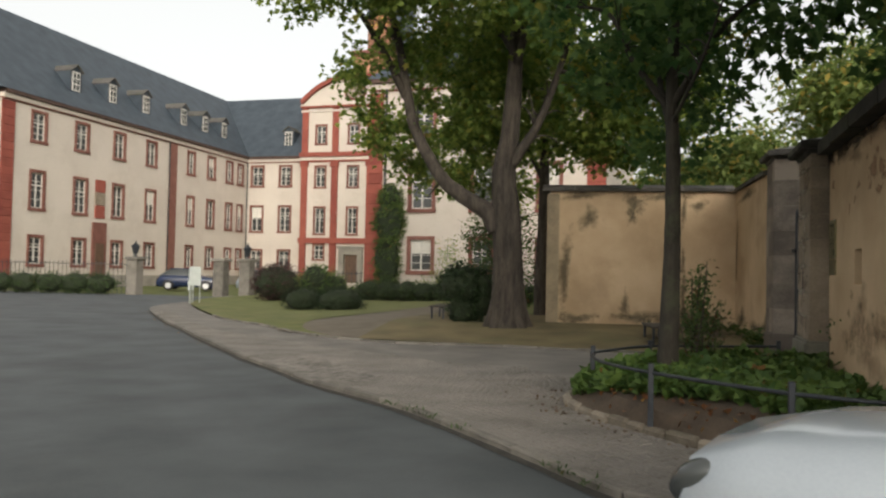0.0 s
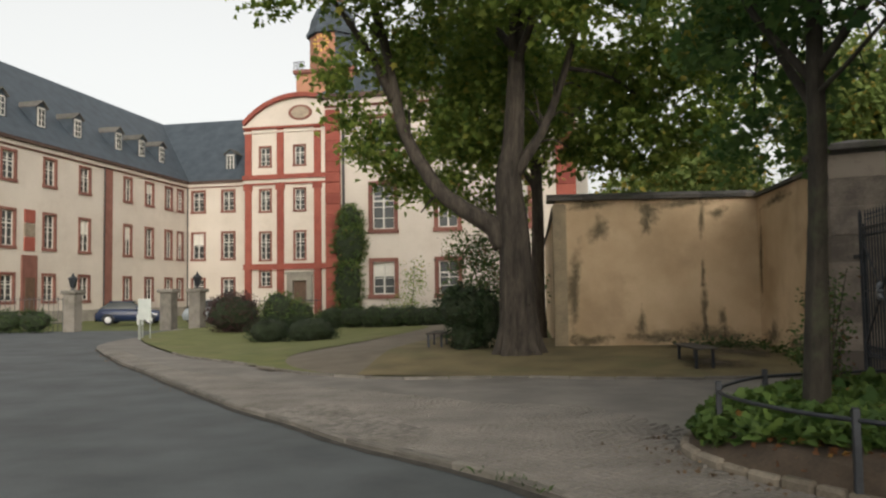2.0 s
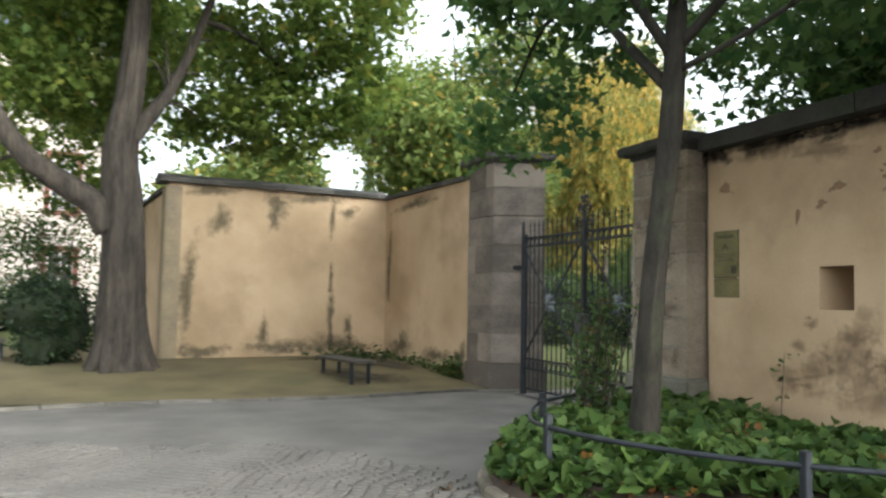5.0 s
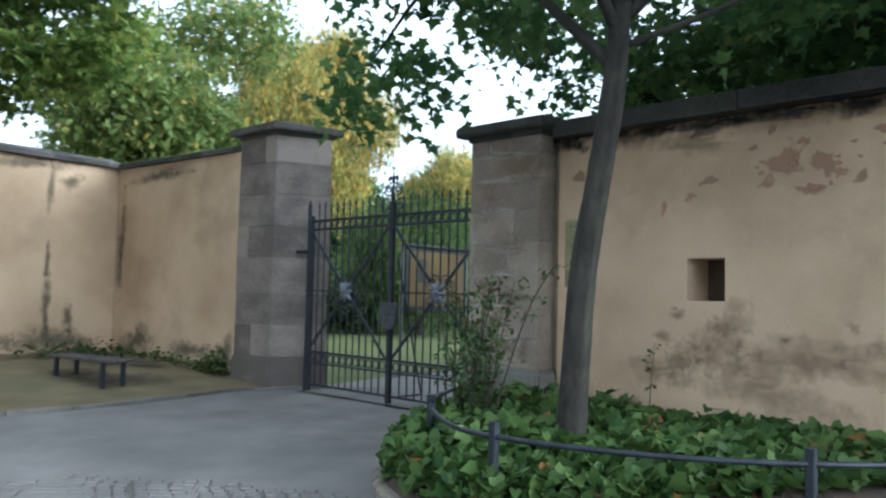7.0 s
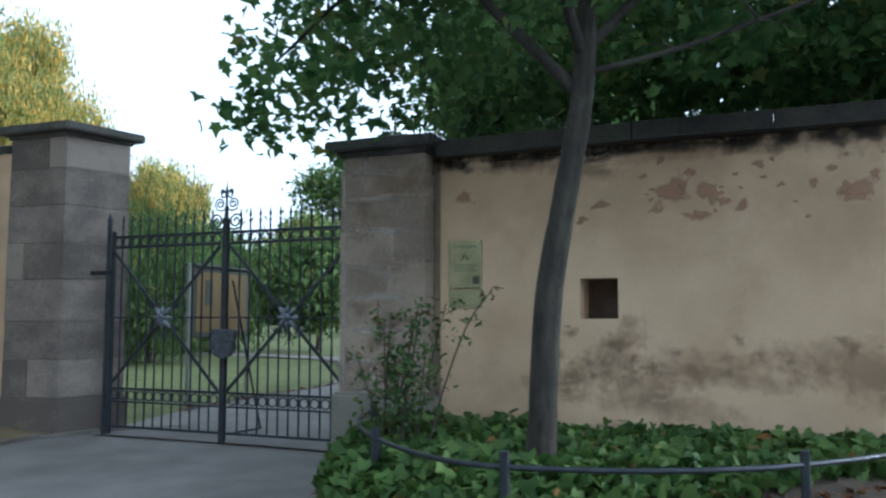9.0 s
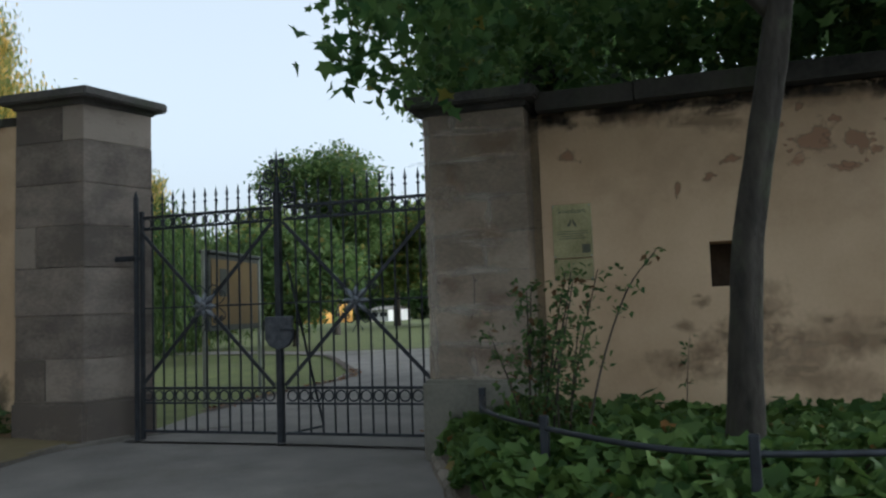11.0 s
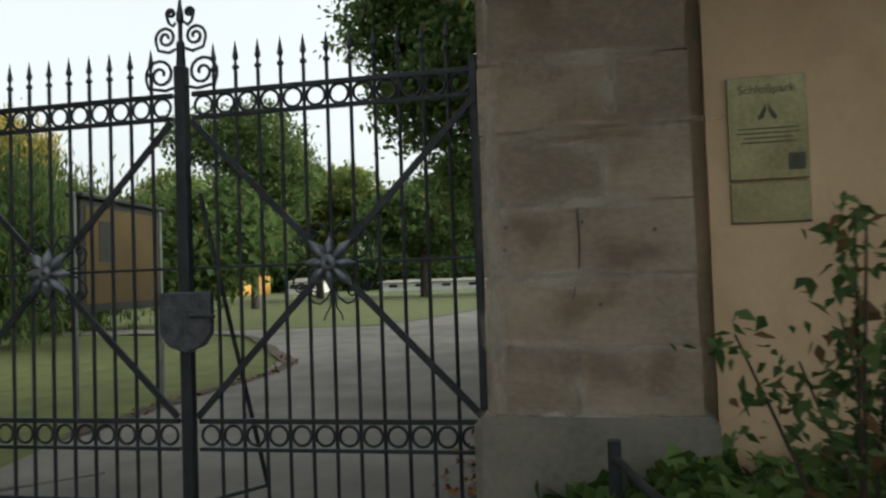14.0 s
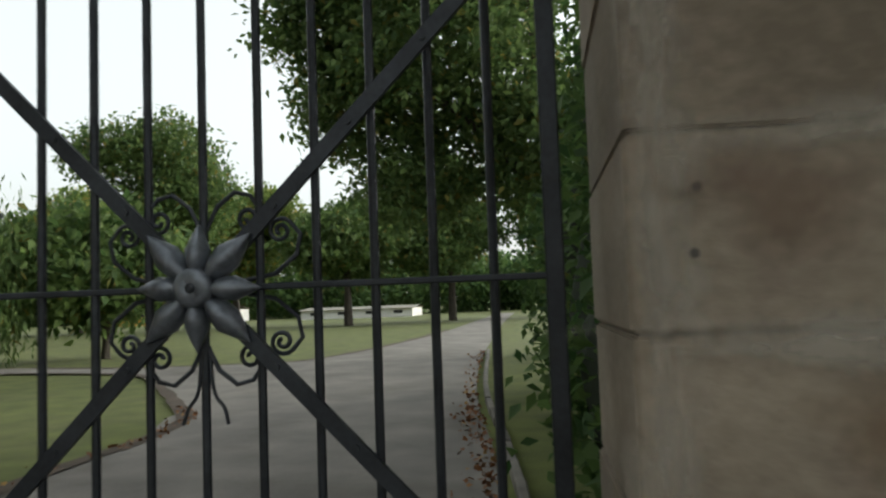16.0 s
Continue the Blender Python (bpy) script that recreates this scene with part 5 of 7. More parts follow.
clock_at = Matrix.Translation((-26.6, 81.5, 28.75))
for k in range(12):
    bm = bmesh.new()
    box(bm, -0.06, 0.06, -0.03, 0.03, 0.62, 0.92, 0, clock_at @ Matrix.Rotation(math.pi / 6 * k, 4, "Y"))
    put("clock_numeral", bm, GOLD, tower)
for a, ln in ((1.4, 0.6), (-1.75, 0.8)):
    bm = bmesh.new()
    box(bm, -0.05, 0.05, -0.03, 0.03, 0, ln, 0, clock_at @ Matrix.Rotation(a, 4, "Y"))
    put("clock_pointer", bm, GOLD, tower, "gilded clock pointer")
bm = bmesh.new()
for k in range(9):
    tube(bm, [(-29.4 + 0.15 * k, 80.7, 25.7), (-29.4 + 0.15 * k, 80.7, 26.6)], 0.03, 5)
tube(bm, [(-29.4, 80.7, 26.6), (-28.2, 80.7, 26.6)], 0.04, 5)
put("railing", bm, IRON, tower)

# right wing
rgt = lambda u, d, z: (u, 42.0 + d, z)
RIGHT_COLS = [(-9.5, -7.9), (-5.95, -4.5), (-2.3, -0.85)]
right_wing = wing("palace_wing", rgt, -11.9, 1.4, RIGHT_COLS, "tall cream palace wing with red quoins and large windows", rows=[(1.4, 3.52), (4.85, 7.6), (9.0, 11.2)], top=11.7)
quoins(right_wing, rgt, -11.9, -11.05, 0.75, 11.6)
quoins(right_wing, rgt, 0.4, 1.4, 0.75, 11.6)
for x0, x1 in ((-11.9, -11.3), (0.8, 1.4)):
    put("side_wall", solid(x0, x1, 42.6, 73.0, -0.4, 12.3), CREAM, right_wing)
roof(right_wing, [(-12.3, 41.6, 12.3), (1.8, 41.6, 12.3), (1.8, 73, 12.3), (-12.3, 73, 12.3), (-5.25, 49.0, 18.6), (-5.25, 73, 18.6)], [(0, 1, 4), (1, 2, 5, 4), (3, 0, 4, 5), (2, 3, 5)])
bm = bmesh.new()
tube(bm, [(-10.85, 41.85, 0.4), (-10.85, 41.85, 11.8)], 0.07, 8)
put("downpipe", bm, DARK_TRIM, right_wing)


# ---- gate posts, fence, cars and signs before the palace ----
def gate_post(x, y, lamp):
    p = thing("gate_post", (x, y, 0), "grey stone gate post with a moulded cap" + (" and an iron lantern" if lamp else ""), "gate post", "palace gate posts")
    put("shaft", solid(x - 0.33, x + 0.33, y - 0.33, y + 0.33, -0.2, 1.85, 0.03), KERB, p)
    put("cap", solid(x - 0.45, x + 0.45, y - 0.45, y + 0.45, 1.85, 2.05, 0.05), KERB, p)
    if lamp:
        bm = bmesh.new()
        tube(bm, [(x, y, 2.05), (x, y, 2.15), (x, y, 2.2), (x, y, 2.6), (x, y, 2.65), (x, y, 2.78), (x, y, 2.95)], [0.16, 0.05, 0.12, 0.22, 0.26, 0.08, 0.01], 6)
        put("lantern", bm, IRON, p, "dark iron lantern")


gate_post(-24.2, 38.0, True)
gate_post(-19.6, 39.4, False)
gate_post(-18.2, 39.8, True)


def iron_fence(p, q, n, z1):
    f = thing("iron_fence", (*((Vector(p) + Vector(q)) / 2), 0), "thin dark iron fence along the court", "fence")
    for k in range(n + 1):
        c = Vector(p).lerp(Vector(q), k / n)
        bm = bmesh.new()
        tube(bm, [(c.x, c.y, -0.1), (c.x, c.y, z1)], 0.018, 5)
        put("picket", bm, IRON, f)
    for z in (0.35, z1 - 0.15):
        bm = bmesh.new()
        tube(bm, [(*p, z), (*q, z)], 0.02, 5)
        put("rail", bm, IRON, f)


iron_fence((-38.0, 33.4), (-24.7, 37.9), 60, 1.75)
iron_fence((-17.7, 40.0), (-12.0, 41.5), 22, 1.5)


def car(x, y, heading, paint, length, label, tall=1.0):
    """A parked car: body shell with bonnet, cabin, glass, wheels, lights; nose towards the heading."""
    c = thing("car", (x, y, -0.08), label, "car")
    m = Matrix.Translation((x, y, -0.08)) @ Matrix.Rotation(heading, 4, "Z") @ Matrix.Diagonal((1, 1, tall, 1))
    L, W = length, 1.78
    prof = [(0.0, 0.46, 0.60), (0.03, 0.66, 0.72), (0.12, 0.80, 0.80), (0.40, 0.865, 0.86), (0.80, 0.91, 0.88), (1.25, 0.95, 0.89), (1.95, 1.0, 0.9), (2.9, 1.02, 0.9), (3.7, 1.02, 0.88), (L - 0.25, 0.98, 0.84), (L, 0.75, 0.78)]
    bm = bmesh.new()
    loops = []
    for d, z, w in prof:
        hw = W / 2 * w / 0.9
        x0 = L / 2 - d
        loops.append([bm.verts.new(m @ Vector((x0, s * hw * k, zz))) for s, k, zz in ((-1, 0.90, 0.22), (-1, 1.0, 0.45), (-1, 0.99, z - 0.16), (-1, 0.90, z - 0.03), (-1, 0.55, z + 0.02), (0, 0, z + 0.045), (1, 0.55, z + 0.02), (1, 0.90, z - 0.03), (1, 0.99, z - 0.16), (1, 1.0, 0.45), (1, 0.90, 0.22))])
    for p, q in zip(loops, loops[1:]):
        for k in range(len(p)):
            bm.faces.new((p[k], p[(k + 1) % len(p)], q[(k + 1) % len(p)], q[k]))
    bm.faces.new(loops[0])
    bm.faces.new(loops[-1][::-1])
    put("body", mesh_of("body", bm, True), paint, c)
    bm = bmesh.new()
    cab = [(1.15, 0.98, 0.80), (1.95, 1.44, 0.66), (2.6, 1.50, 0.66), (3.4, 1.44, 0.64), (L - 0.15, 0.98, 0.74)]
    loops = []
    for d, z, w in cab:
        x0 = L / 2 - d
        loops.append([bm.verts.new(m @ Vector((x0, s * w * 1.02, zz))) for s, zz in ((-1, 0.95), (-0.97, max(0.97, z - 0.06)), (-0.8, z), (0.8, z), (0.97, max(0.97, z - 0.06)), (1, 0.95))])
    for p, q in zip(loops, loops[1:]):
        for k in range(5):
            bm.faces.new((p[k], p[k + 1], q[k + 1], q[k]))
    put("cabin_glass", mesh_of("cabin_glass", bm, True), glass, c, "dark car windows")
    bm = bmesh.new()
    box(bm, L / 2 - 3.4, L / 2 - 1.9, -0.6, 0.6, 1.455, 1.52, 0.03, m)
    put("roof_panel", bm, paint, c)
    for d in (0.82, L - 0.85):
        for s in (-1, 1):
            bm = bmesh.new()
            tube(bm, [m @ Vector((L / 2 - d, s * 0.70, 0.31)), m @ Vector((L / 2 - d, s * 0.90, 0.31))], 0.31, 20)
            w = put("wheel", bm, RUBBER, c)
            bm = bmesh.new()
            tube(bm, [m @ Vector((L / 2 - d, s * 0.90, 0.31)), m @ Vector((L / 2 - d, s * 0.912, 0.31))], 0.20, 14)
            put("rim", bm, RIM, w)
            bm = bmesh.new()
            arch = [m @ Vector((L / 2 - d + 0.37 * math.cos(t), s * 0.885, 0.31 + 0.37 * math.sin(t))) for t in (math.pi * k / 12 for k in range(13))]
            tube(bm, arch, 0.035, 6)
            put("wheel_arch", bm, paint if paint is WHITE_PAINT else DARK_TRIM, c)
    for s in (-1, 1):
        bm = bmesh.new()
        lamp_at = m @ Matrix.Translation((L / 2 - 0.15, s * 0.64, 0.675)) @ Matrix.Rotation(s * -0.45, 4, "Z") @ Matrix.Rotation(0.55, 4, "Y") @ Matrix.Diagonal((0.17, 0.15, 0.085, 1))
        bmesh.ops.create_uvsphere(bm, u_segments=20, v_segments=12, radius=1, matrix=lamp_at)
        lamp = put("headlight", mesh_of("headlight", bm, True), glass, c, "dark glossy headlight")
        bm = bmesh.new()
        bmesh.ops.create_uvsphere(bm, u_segments=12, v_segments=8, radius=1, matrix=lamp_at @ Matrix.Translation((0.55, 0.0, 0.35)) @ Matrix.Diagonal((0.48, 0.5, 0.58, 1)))
        put("reflector", mesh_of("reflector", bm, True), RIM, lamp, "bright reflector")
        bm = bmesh.new()
        box(bm, L / 2 - 1.62, L / 2 - 1.45, s * 0.93 - 0.1, s * 0.93 + 0.1, 0.98, 1.12, 0.04, m)
        put("mirror", bm, paint, c)
    bm = bmesh.new()
    box(bm, L / 2 - 0.10, L / 2 + 0.03, -0.55, 0.55, 0.28, 0.46, 0.02, m)
    put("grille", bm, DARK_TRIM, c)
    return c


car(6.80, 3.03, radians(152), WHITE_PAINT, 4.1, "white parked car on the kerb side of the road", 1.09)
car(-27.6, 48.5, radians(20), BLUE_PAINT, 4.2, "dark blue car parked in the palace court")
car(-23.2, 51.0, radians(80), WHITE_PAINT, 4.2, "white car parked behind the gate posts")

sign = thing("sign_boards", (-14.8, 29.2, 0), "white sign boards on white posts at the lawn corner", "sign")
for k, (a, b, c, d, e) in enumerate([(-15.0, -14.72, 0.55, 0.95, 29.3), (-14.85, -14.3, 0.75, 1.55, 29.15)]):
    put("board", solid(a, b, e, e + 0.04, c, d, 0.01), SIGN_WHITE, sign)
    for x in (a + 0.06, b - 0.06):
        bm = bmesh.new()
        tube(bm, [(x, e + 0.06, -0.1), (x, e + 0.06, d)], 0.03, 6)
        put("post", bm, PALE_POST, sign)


# ---- trees ----
def tree(name, label, trunk, r0, r1, limbs, blobs, leaf_mat, leaf_size, shape, per, count, clump, seed, bark=BARK, gap=0.1, flare=1.0, group="", hollow=0.55, rugged=0.10, roots=0, hang=0.6, droop=0.5):
    """A tree: trunk, limbs as tapering tubes with twigs, and a crown of single leaves in clumps."""
    t = thing(name, trunk[0], label, "tree", group)
    bm = bmesh.new()
    line = smooth_line(trunk, 6)
    n = len(line)
    radii = []
    for i in range(n):
        z = line[i].z - trunk[0][2]
        radii.append((r0 + (r1 - r0) * i / (n - 1)) * (1 + (flare - 1) * math.exp(-z / 0.35)))
    tube(bm, line, radii, 40 if roots else 24)
    bmesh.ops.subdivide_edges(bm, edges=bm.edges[:], cuts=1)
    for v in bm.verts:
        ax = min(line, key=lambda p: (p - v.co).length)
        out = v.co - ax
        out.z = 0
        if out.length > 1e-4:
            a = math.atan2(out.y, out.x)
            v.co += out * (rugged * (noise.noise(Vector((math.cos(a) * 1.6 + seed, math.sin(a) * 1.6, v.co.z * 0.35))) + 0.8 * noise.noise(Vector((math.cos(a) * 3.2 + seed, math.sin(a) * 3.2, v.co.z * 0.5)))) + 0.05 * noise.noise(v.co * 4) + (0.10 * noise.noise(Vector((math.cos(a) * 5.5 + seed, math.sin(a) * 5.5, v.co.z * 0.7))) if roots else 0.0))
    put("trunk", mesh_of("trunk", bm, True), bark, t)
    for i, (pts, a, b) in enumerate(limbs):
        bm = bmesh.new()
        limb(bm, pts, a, b, 9, seed + i)
        put("limb", mesh_of("limb", bm, True), bark, t)
        for k in range(3 if group else 7):
            bm = bmesh.new()
            twigs(bm, pts, max(0.012, b * 0.7), 0.7 if r0 < 0.2 else 1.3, 1, seed + i + 50 * k)
            put("twig", mesh_of("twig", bm, True), bark, t)
    for k in range(roots):
        a = 2 * math.pi * (k + 0.3 * math.sin(k * 2.3)) / roots
        x, y, z = trunk[0]
        bm = bmesh.new()
        tube(bm, smooth_line([(x + r0 * f * math.cos(a), y + r0 * f * math.sin(a), z + h) for f, h in ((0.30, 1.25), (0.62, 0.70), (1.05, 0.22), (1.65, -0.02))], 5), [r0 * (0.40 - 0.018 * i) for i in range(16)], 10)
        put("root", mesh_of("root", bm, True), bark, t)
    put("crown", leaves("crown", cloud(blobs, per, clump, count, seed, gap, hollow, hang), leaf_size, shape, seed + 9, droop), leaf_mat, t)
    return t


tree("maple_tree", "large old maple with a forked grey-brown trunk on the dry lawn",
     [(0.86, 18.9, 0.02), (0.84, 18.9, 0.6), (0.82, 18.9, 1.6), (0.78, 18.9, 2.9), (0.70, 18.92, 4.0), (0.84, 18.95, 5.2), (0.95, 19.0, 7.6), (1.1, 19.1, 11.0)], 0.50, 0.10,
     [([(0.60, 18.9, 2.6), (0.30, 18.88, 3.05), (-0.35, 18.85, 3.45), (-0.95, 18.85, 4.0), (-1.66, 18.95, 5.2), (-2.0, 19.05, 6.7), (-2.45, 19.1, 8.6), (-2.9, 19.0, 11.0)], 0.27, 0.07),
      ([(0.85, 18.95, 4.2), (1.12, 18.97, 4.6), (1.55, 19.0, 5.3), (2.1, 19.0, 6.8), (2.8, 19.2, 9.2)], 0.17, 0.05),
      ([(-1.92, 19.0, 6.0), (-2.5, 18.8, 7.2), (-3.3, 18.6, 8.4), (-4.5, 18.3, 9.5)], 0.12, 0.04),
      ([(0.9, 19.0, 6.6), (1.5, 17.9, 7.6), (1.9, 16.6, 8.4)], 0.11, 0.03),
      ([(0.9, 19.0, 7.0), (0.2, 20.2, 8.0), (-0.5, 21.5, 8.6)], 0.12, 0.03),
      ([(2.0, 19.0, 6.5), (3.0, 19.4, 6.3), (4.1, 19.6, 5.4)], 0.06, 0.02)],
     [(-2.7, 18.6, 6.2, 0.75, 1.1, 1.1), (-2.3, 19.6, 4.9, 0.75, 1.0, 0.7), (-1.5, 20.6, 4.3, 0.9, 0.8, 0.6), (-1.0, 20.5, 7.3, 2.2, 1.6, 1.6), (0.6, 21.2, 6.2, 1.8, 1.4, 1.8), (2.5, 20.6, 6.0, 1.5, 1.3, 1.6), (3.5, 19.9, 4.9, 1.3, 1.1, 0.8), (4.6, 19.6, 5.6, 1.4, 1.2, 0.9),
      (4.5, 18.8, 7.0, 1.5, 1.4, 1.0), (3.0, 18.6, 8.2, 1.3, 1.3, 0.9), (0.5, 17.0, 8.2, 2.8, 2.0, 1.1), (3.2, 17.2, 7.6, 1.8, 1.6, 1.1), (-4.7, 17.6, 8.3, 0.7, 0.8, 0.6), (-2.3, 17.0, 8.3, 1.3, 1.4, 0.9), (0, 19.2, 10.8, 4.4, 4.2, 2.0), (-0.6, 20.2, 5.4, 0.9, 0.8, 0.7)],
     LEAF_BIG, 0.15, "maple", 50, 34, 0.25, 3, gap=0.22, flare=1.35, rugged=0.24, roots=7)

tree("maple_tree", "slimmer dark-stemmed maple behind the old one",
     [(0.86, 24.2, 0.1), (0.84, 24.2, 1.5), (0.90, 24.2, 4.0), (0.82, 24.3, 7.0), (0.9, 24.4, 11.0)], 0.25, 0.08,
     [([(0.88, 24.2, 4.4), (0.1, 24.4, 5.8), (-0.9, 24.8, 7.0)], 0.09, 0.03), ([(0.86, 24.2, 5.0), (1.8, 24.3, 6.4), (2.7, 24.6, 7.4)], 0.09, 0.03), ([(0.84, 24.3, 6.5), (0.0, 23.4, 8.0), (-1.0, 22.8, 9.2)], 0.08, 0.03)],
     [(-1.6, 25.4, 4.6, 1.0, 0.9, 0.8), (-0.4, 25.4, 4.3, 0.8, 0.8, 0.6), (2.4, 25.0, 8.0, 1.2, 1.1, 0.9), (-1.2, 25.0, 6.6, 1.5, 1.2, 1.3), (0.4, 24.6, 5.6, 1.2, 1.0, 0.9), (2.2, 24.6, 6.4, 1.4, 1.1, 1.2), (-2.4, 26.0, 5.6, 1.1, 1.0, 1.0), (0.2, 24.8, 8.2, 2.4, 1.6, 1.6), (-2.2, 25.4, 8.6, 1.5, 1.3, 1.2), (0.2, 24.6, 10.6, 2.6, 2.2, 1.6)],
     LEAF_BIG, 0.15, "maple", 40, 26, 0.28, 8, gap=0.2)

tree("young_maple", "slim young maple with a leaning grey trunk in the ivy bed",
     [(4.64, 9.54, 0.1), (4.66, 9.52, 0.6), (4.685, 9.47, 1.5), (4.69, 9.40, 2.0), (4.68, 9.22, 2.95), (4.66, 9.15, 3.6), (4.68, 9.08, 5.0), (4.62, 9.1, 7.2)], 0.125, 0.05,
     [([(4.68, 9.20, 3.15), (4.55, 9.75, 3.75), (4.5, 10.1, 4.1), (4.5, 10.9, 4.2), (4.6, 11.8, 3.7)], 0.055, 0.012),
      ([(4.67, 9.18, 3.3), (4.8, 8.5, 3.45), (4.95, 7.8, 3.68), (5.1, 6.9, 4.0)], 0.028, 0.010),
      ([(4.67, 9.17, 3.4), (4.2, 9.3, 4.1), (3.9, 9.4, 4.7), (3.2, 9.9, 5.0)], 0.05, 0.015),
      ([(4.67, 9.15, 3.5), (5.2, 8.5, 4.2), (5.9, 7.3, 4.4)], 0.05, 0.015),
      ([(4.68, 9.1, 4.6), (5.5, 9.8, 5.2), (6.2, 10.4, 5.3)], 0.045, 0.012)],
     [(4.7, 11.7, 3.5, 0.6, 0.65, 0.6), (4.4, 11.3, 4.3, 0.7, 0.6, 0.5), (4.9, 10.8, 3.8, 0.5, 0.5, 0.4), (3.7, 10.0, 5.0, 0.9, 0.9, 0.6), (5.5, 10.2, 5.2, 0.8, 0.8, 0.6), (5.3, 8.2, 4.2, 0.9, 0.9, 0.75), (4.6, 8.2, 4.9, 1.0, 1.0, 0.8), (6.1, 6.9, 4.1, 0.9, 1.1, 0.7), (4.6, 9.2, 6.4, 1.8, 1.9, 1.1), (4.0, 9.2, 3.95, 0.55, 0.6, 0.4), (4.5, 11.0, 4.9, 0.8, 0.8, 0.5), (4.6, 10.2, 4.5, 0.7, 0.7, 0.4)],
     LEAF_MAPLE, 0.12, "maple", 46, 24, 0.17, 12, bark=BARK_YOUNG, gap=0.23, flare=1.25, rugged=0.22)

tree("dark_tree", "big dark broad-leaved tree overhanging the ochre wall",
     [(10.4, 7.4, -0.1), (10.3, 7.3, 1.5), (10.2, 7.2, 3.2), (10.1, 6.8, 5.5), (10, 6.6, 9)], 0.42, 0.12,
     [([(10.2, 7.2, 3.4), (9.3, 7.8, 4.4), (8.6, 8.6, 5.0)], 0.14, 0.03), ([(10.2, 7.0, 3.6), (9.0, 5.2, 4.8), (7.4, 4.4, 5.6)], 0.14, 0.03), ([(10.1, 6.8, 5.2), (8.0, 7.0, 6.2), (5.8, 6.8, 6.8)], 0.12, 0.03)],
     # high blobs west of x = 6.5 are unseen, added to shade the wall
     [(9.6, 6.5, 5.4, 2.3, 2.2, 1.5), (8.6, 8.8, 4.5, 1.2, 1.4, 0.95), (8.3, 11.0, 4.5, 0.9, 1.2, 0.75), (8.6, 12.3, 4.9, 1.0, 1.1, 0.8), (8.8, 13.4, 5.6, 0.9, 0.9, 0.7), (8.6, 6.4, 4.4, 1.0, 1.6, 0.8), (8.6, 3.4, 4.5, 1.0, 1.8, 0.9), (9.4, 3.0, 5.4, 2.2, 2.5, 1.6), (9.6, -0.5, 5.8, 2.4, 2.6, 1.9), (10.0, 6, 8.2, 3.6, 4.2, 1.7), (6.6, 5.4, 5.2, 1.3, 1.5, 0.9), (6.4, 7.2, 6.6, 1.9, 2.2, 1.0), (5.2, 4.4, 7.0, 2.2, 2.4, 1.1), (7.4, 3.2, 4.9, 1.3, 1.6, 1.0), (7.6, 10.4, 6.6, 1.5, 1.8, 1.1), (10.4, 8.0, 4.6, 1.8, 2.0, 1.3), (7.7, 8.4, 4.05, 0.7, 1.6, 0.5), (7.6, 9.9, 4.15, 0.6, 1.0, 0.45), (7.8, 6.6, 4.1, 0.7, 1.2, 0.5), (7.0, 5.0, 4.2, 0.8, 1.0, 0.6), (6.6, 3.4, 4.5, 1.3, 1.5, 0.9)],
     LEAF_DARK, 0.14, "maple", 46, 24, 0.27, 31, gap=0.12, hollow=0.3)

tree("park_tree", "dense dark park tree beside the gravel path",
     [(26.5, 11.6, -0.1), (26.4, 11.7, 2.0), (26.3, 11.9, 5.0), (26.2, 12.2, 10.0)], 0.45, 0.12,
     [([(26.3, 11.9, 4.0), (25.5, 13.8, 6.0), (25, 15.8, 7.4)], 0.15, 0.04)],
     [(26, 14.6, 8.0, 3.4, 3.2, 2.4), (26, 13.0, 12.0, 3.6, 3.6, 3.0), (25.4, 16.4, 10.6, 2.4, 2.2, 2.0), (26.5, 11.5, 5.4, 3.0, 2.6, 2.0), (26.2, 17.3, 6.8, 1.4, 1.3, 1.6), (25.6, 18.0, 9.0, 1.3, 1.3, 1.5), (25.8, 17.2, 13.0, 1.8, 1.8, 1.8), (26.0, 15.5, 4.6, 1.5, 1.6, 1.2), (26.4, 12.4, 16.0, 3.0, 3.4, 2.4)],
     LEAF_PARK, 0.25, "oval", 95, 18, 0.34, 41, gap=-0.1, hollow=0.3)


def far_tree(x, y, top, r, mat, seed, label, low=2.0, size=0.38, per=24, weeping=False):
    rng = random.Random(seed)
    blobs = []
    mid = (top + low) / 2
    for k in range(9):
        a = rng.uniform(0, 6.28)
        q = rng.uniform(0.1, 0.6) * r
        z = rng.uniform(low + 1.0, top - 1.2)
        w = r * (0.62 - 0.25 * abs(z - mid) / (mid - low + 0.1))
        blobs.append((x + q * math.cos(a), y + q * math.sin(a), z, w, w, w * 0.7))
    tree("park_tree", label, [(x, y, -0.1), (x, y, low), (x + 0.2, y, mid), (x, y + 0.2, top - 1)], 0.06 * r, 0.03, [([(x, y, low), (x + r * 0.3, y + r * 0.3, mid)], 0.03 * r, 0.02), ([(x, y, low + 0.4), (x - r * 0.3, y - r * 0.3, mid)], 0.03 * r, 0.02)], blobs, mat, size, "narrow" if weeping else "oval", per, 44 if weeping else 16, 0.26 if weeping else 0.4, seed, gap=0.0, group="park trees", hollow=0.3, hang=2.6 if weeping else 0.6, droop=1.2 if weeping else 0.5)


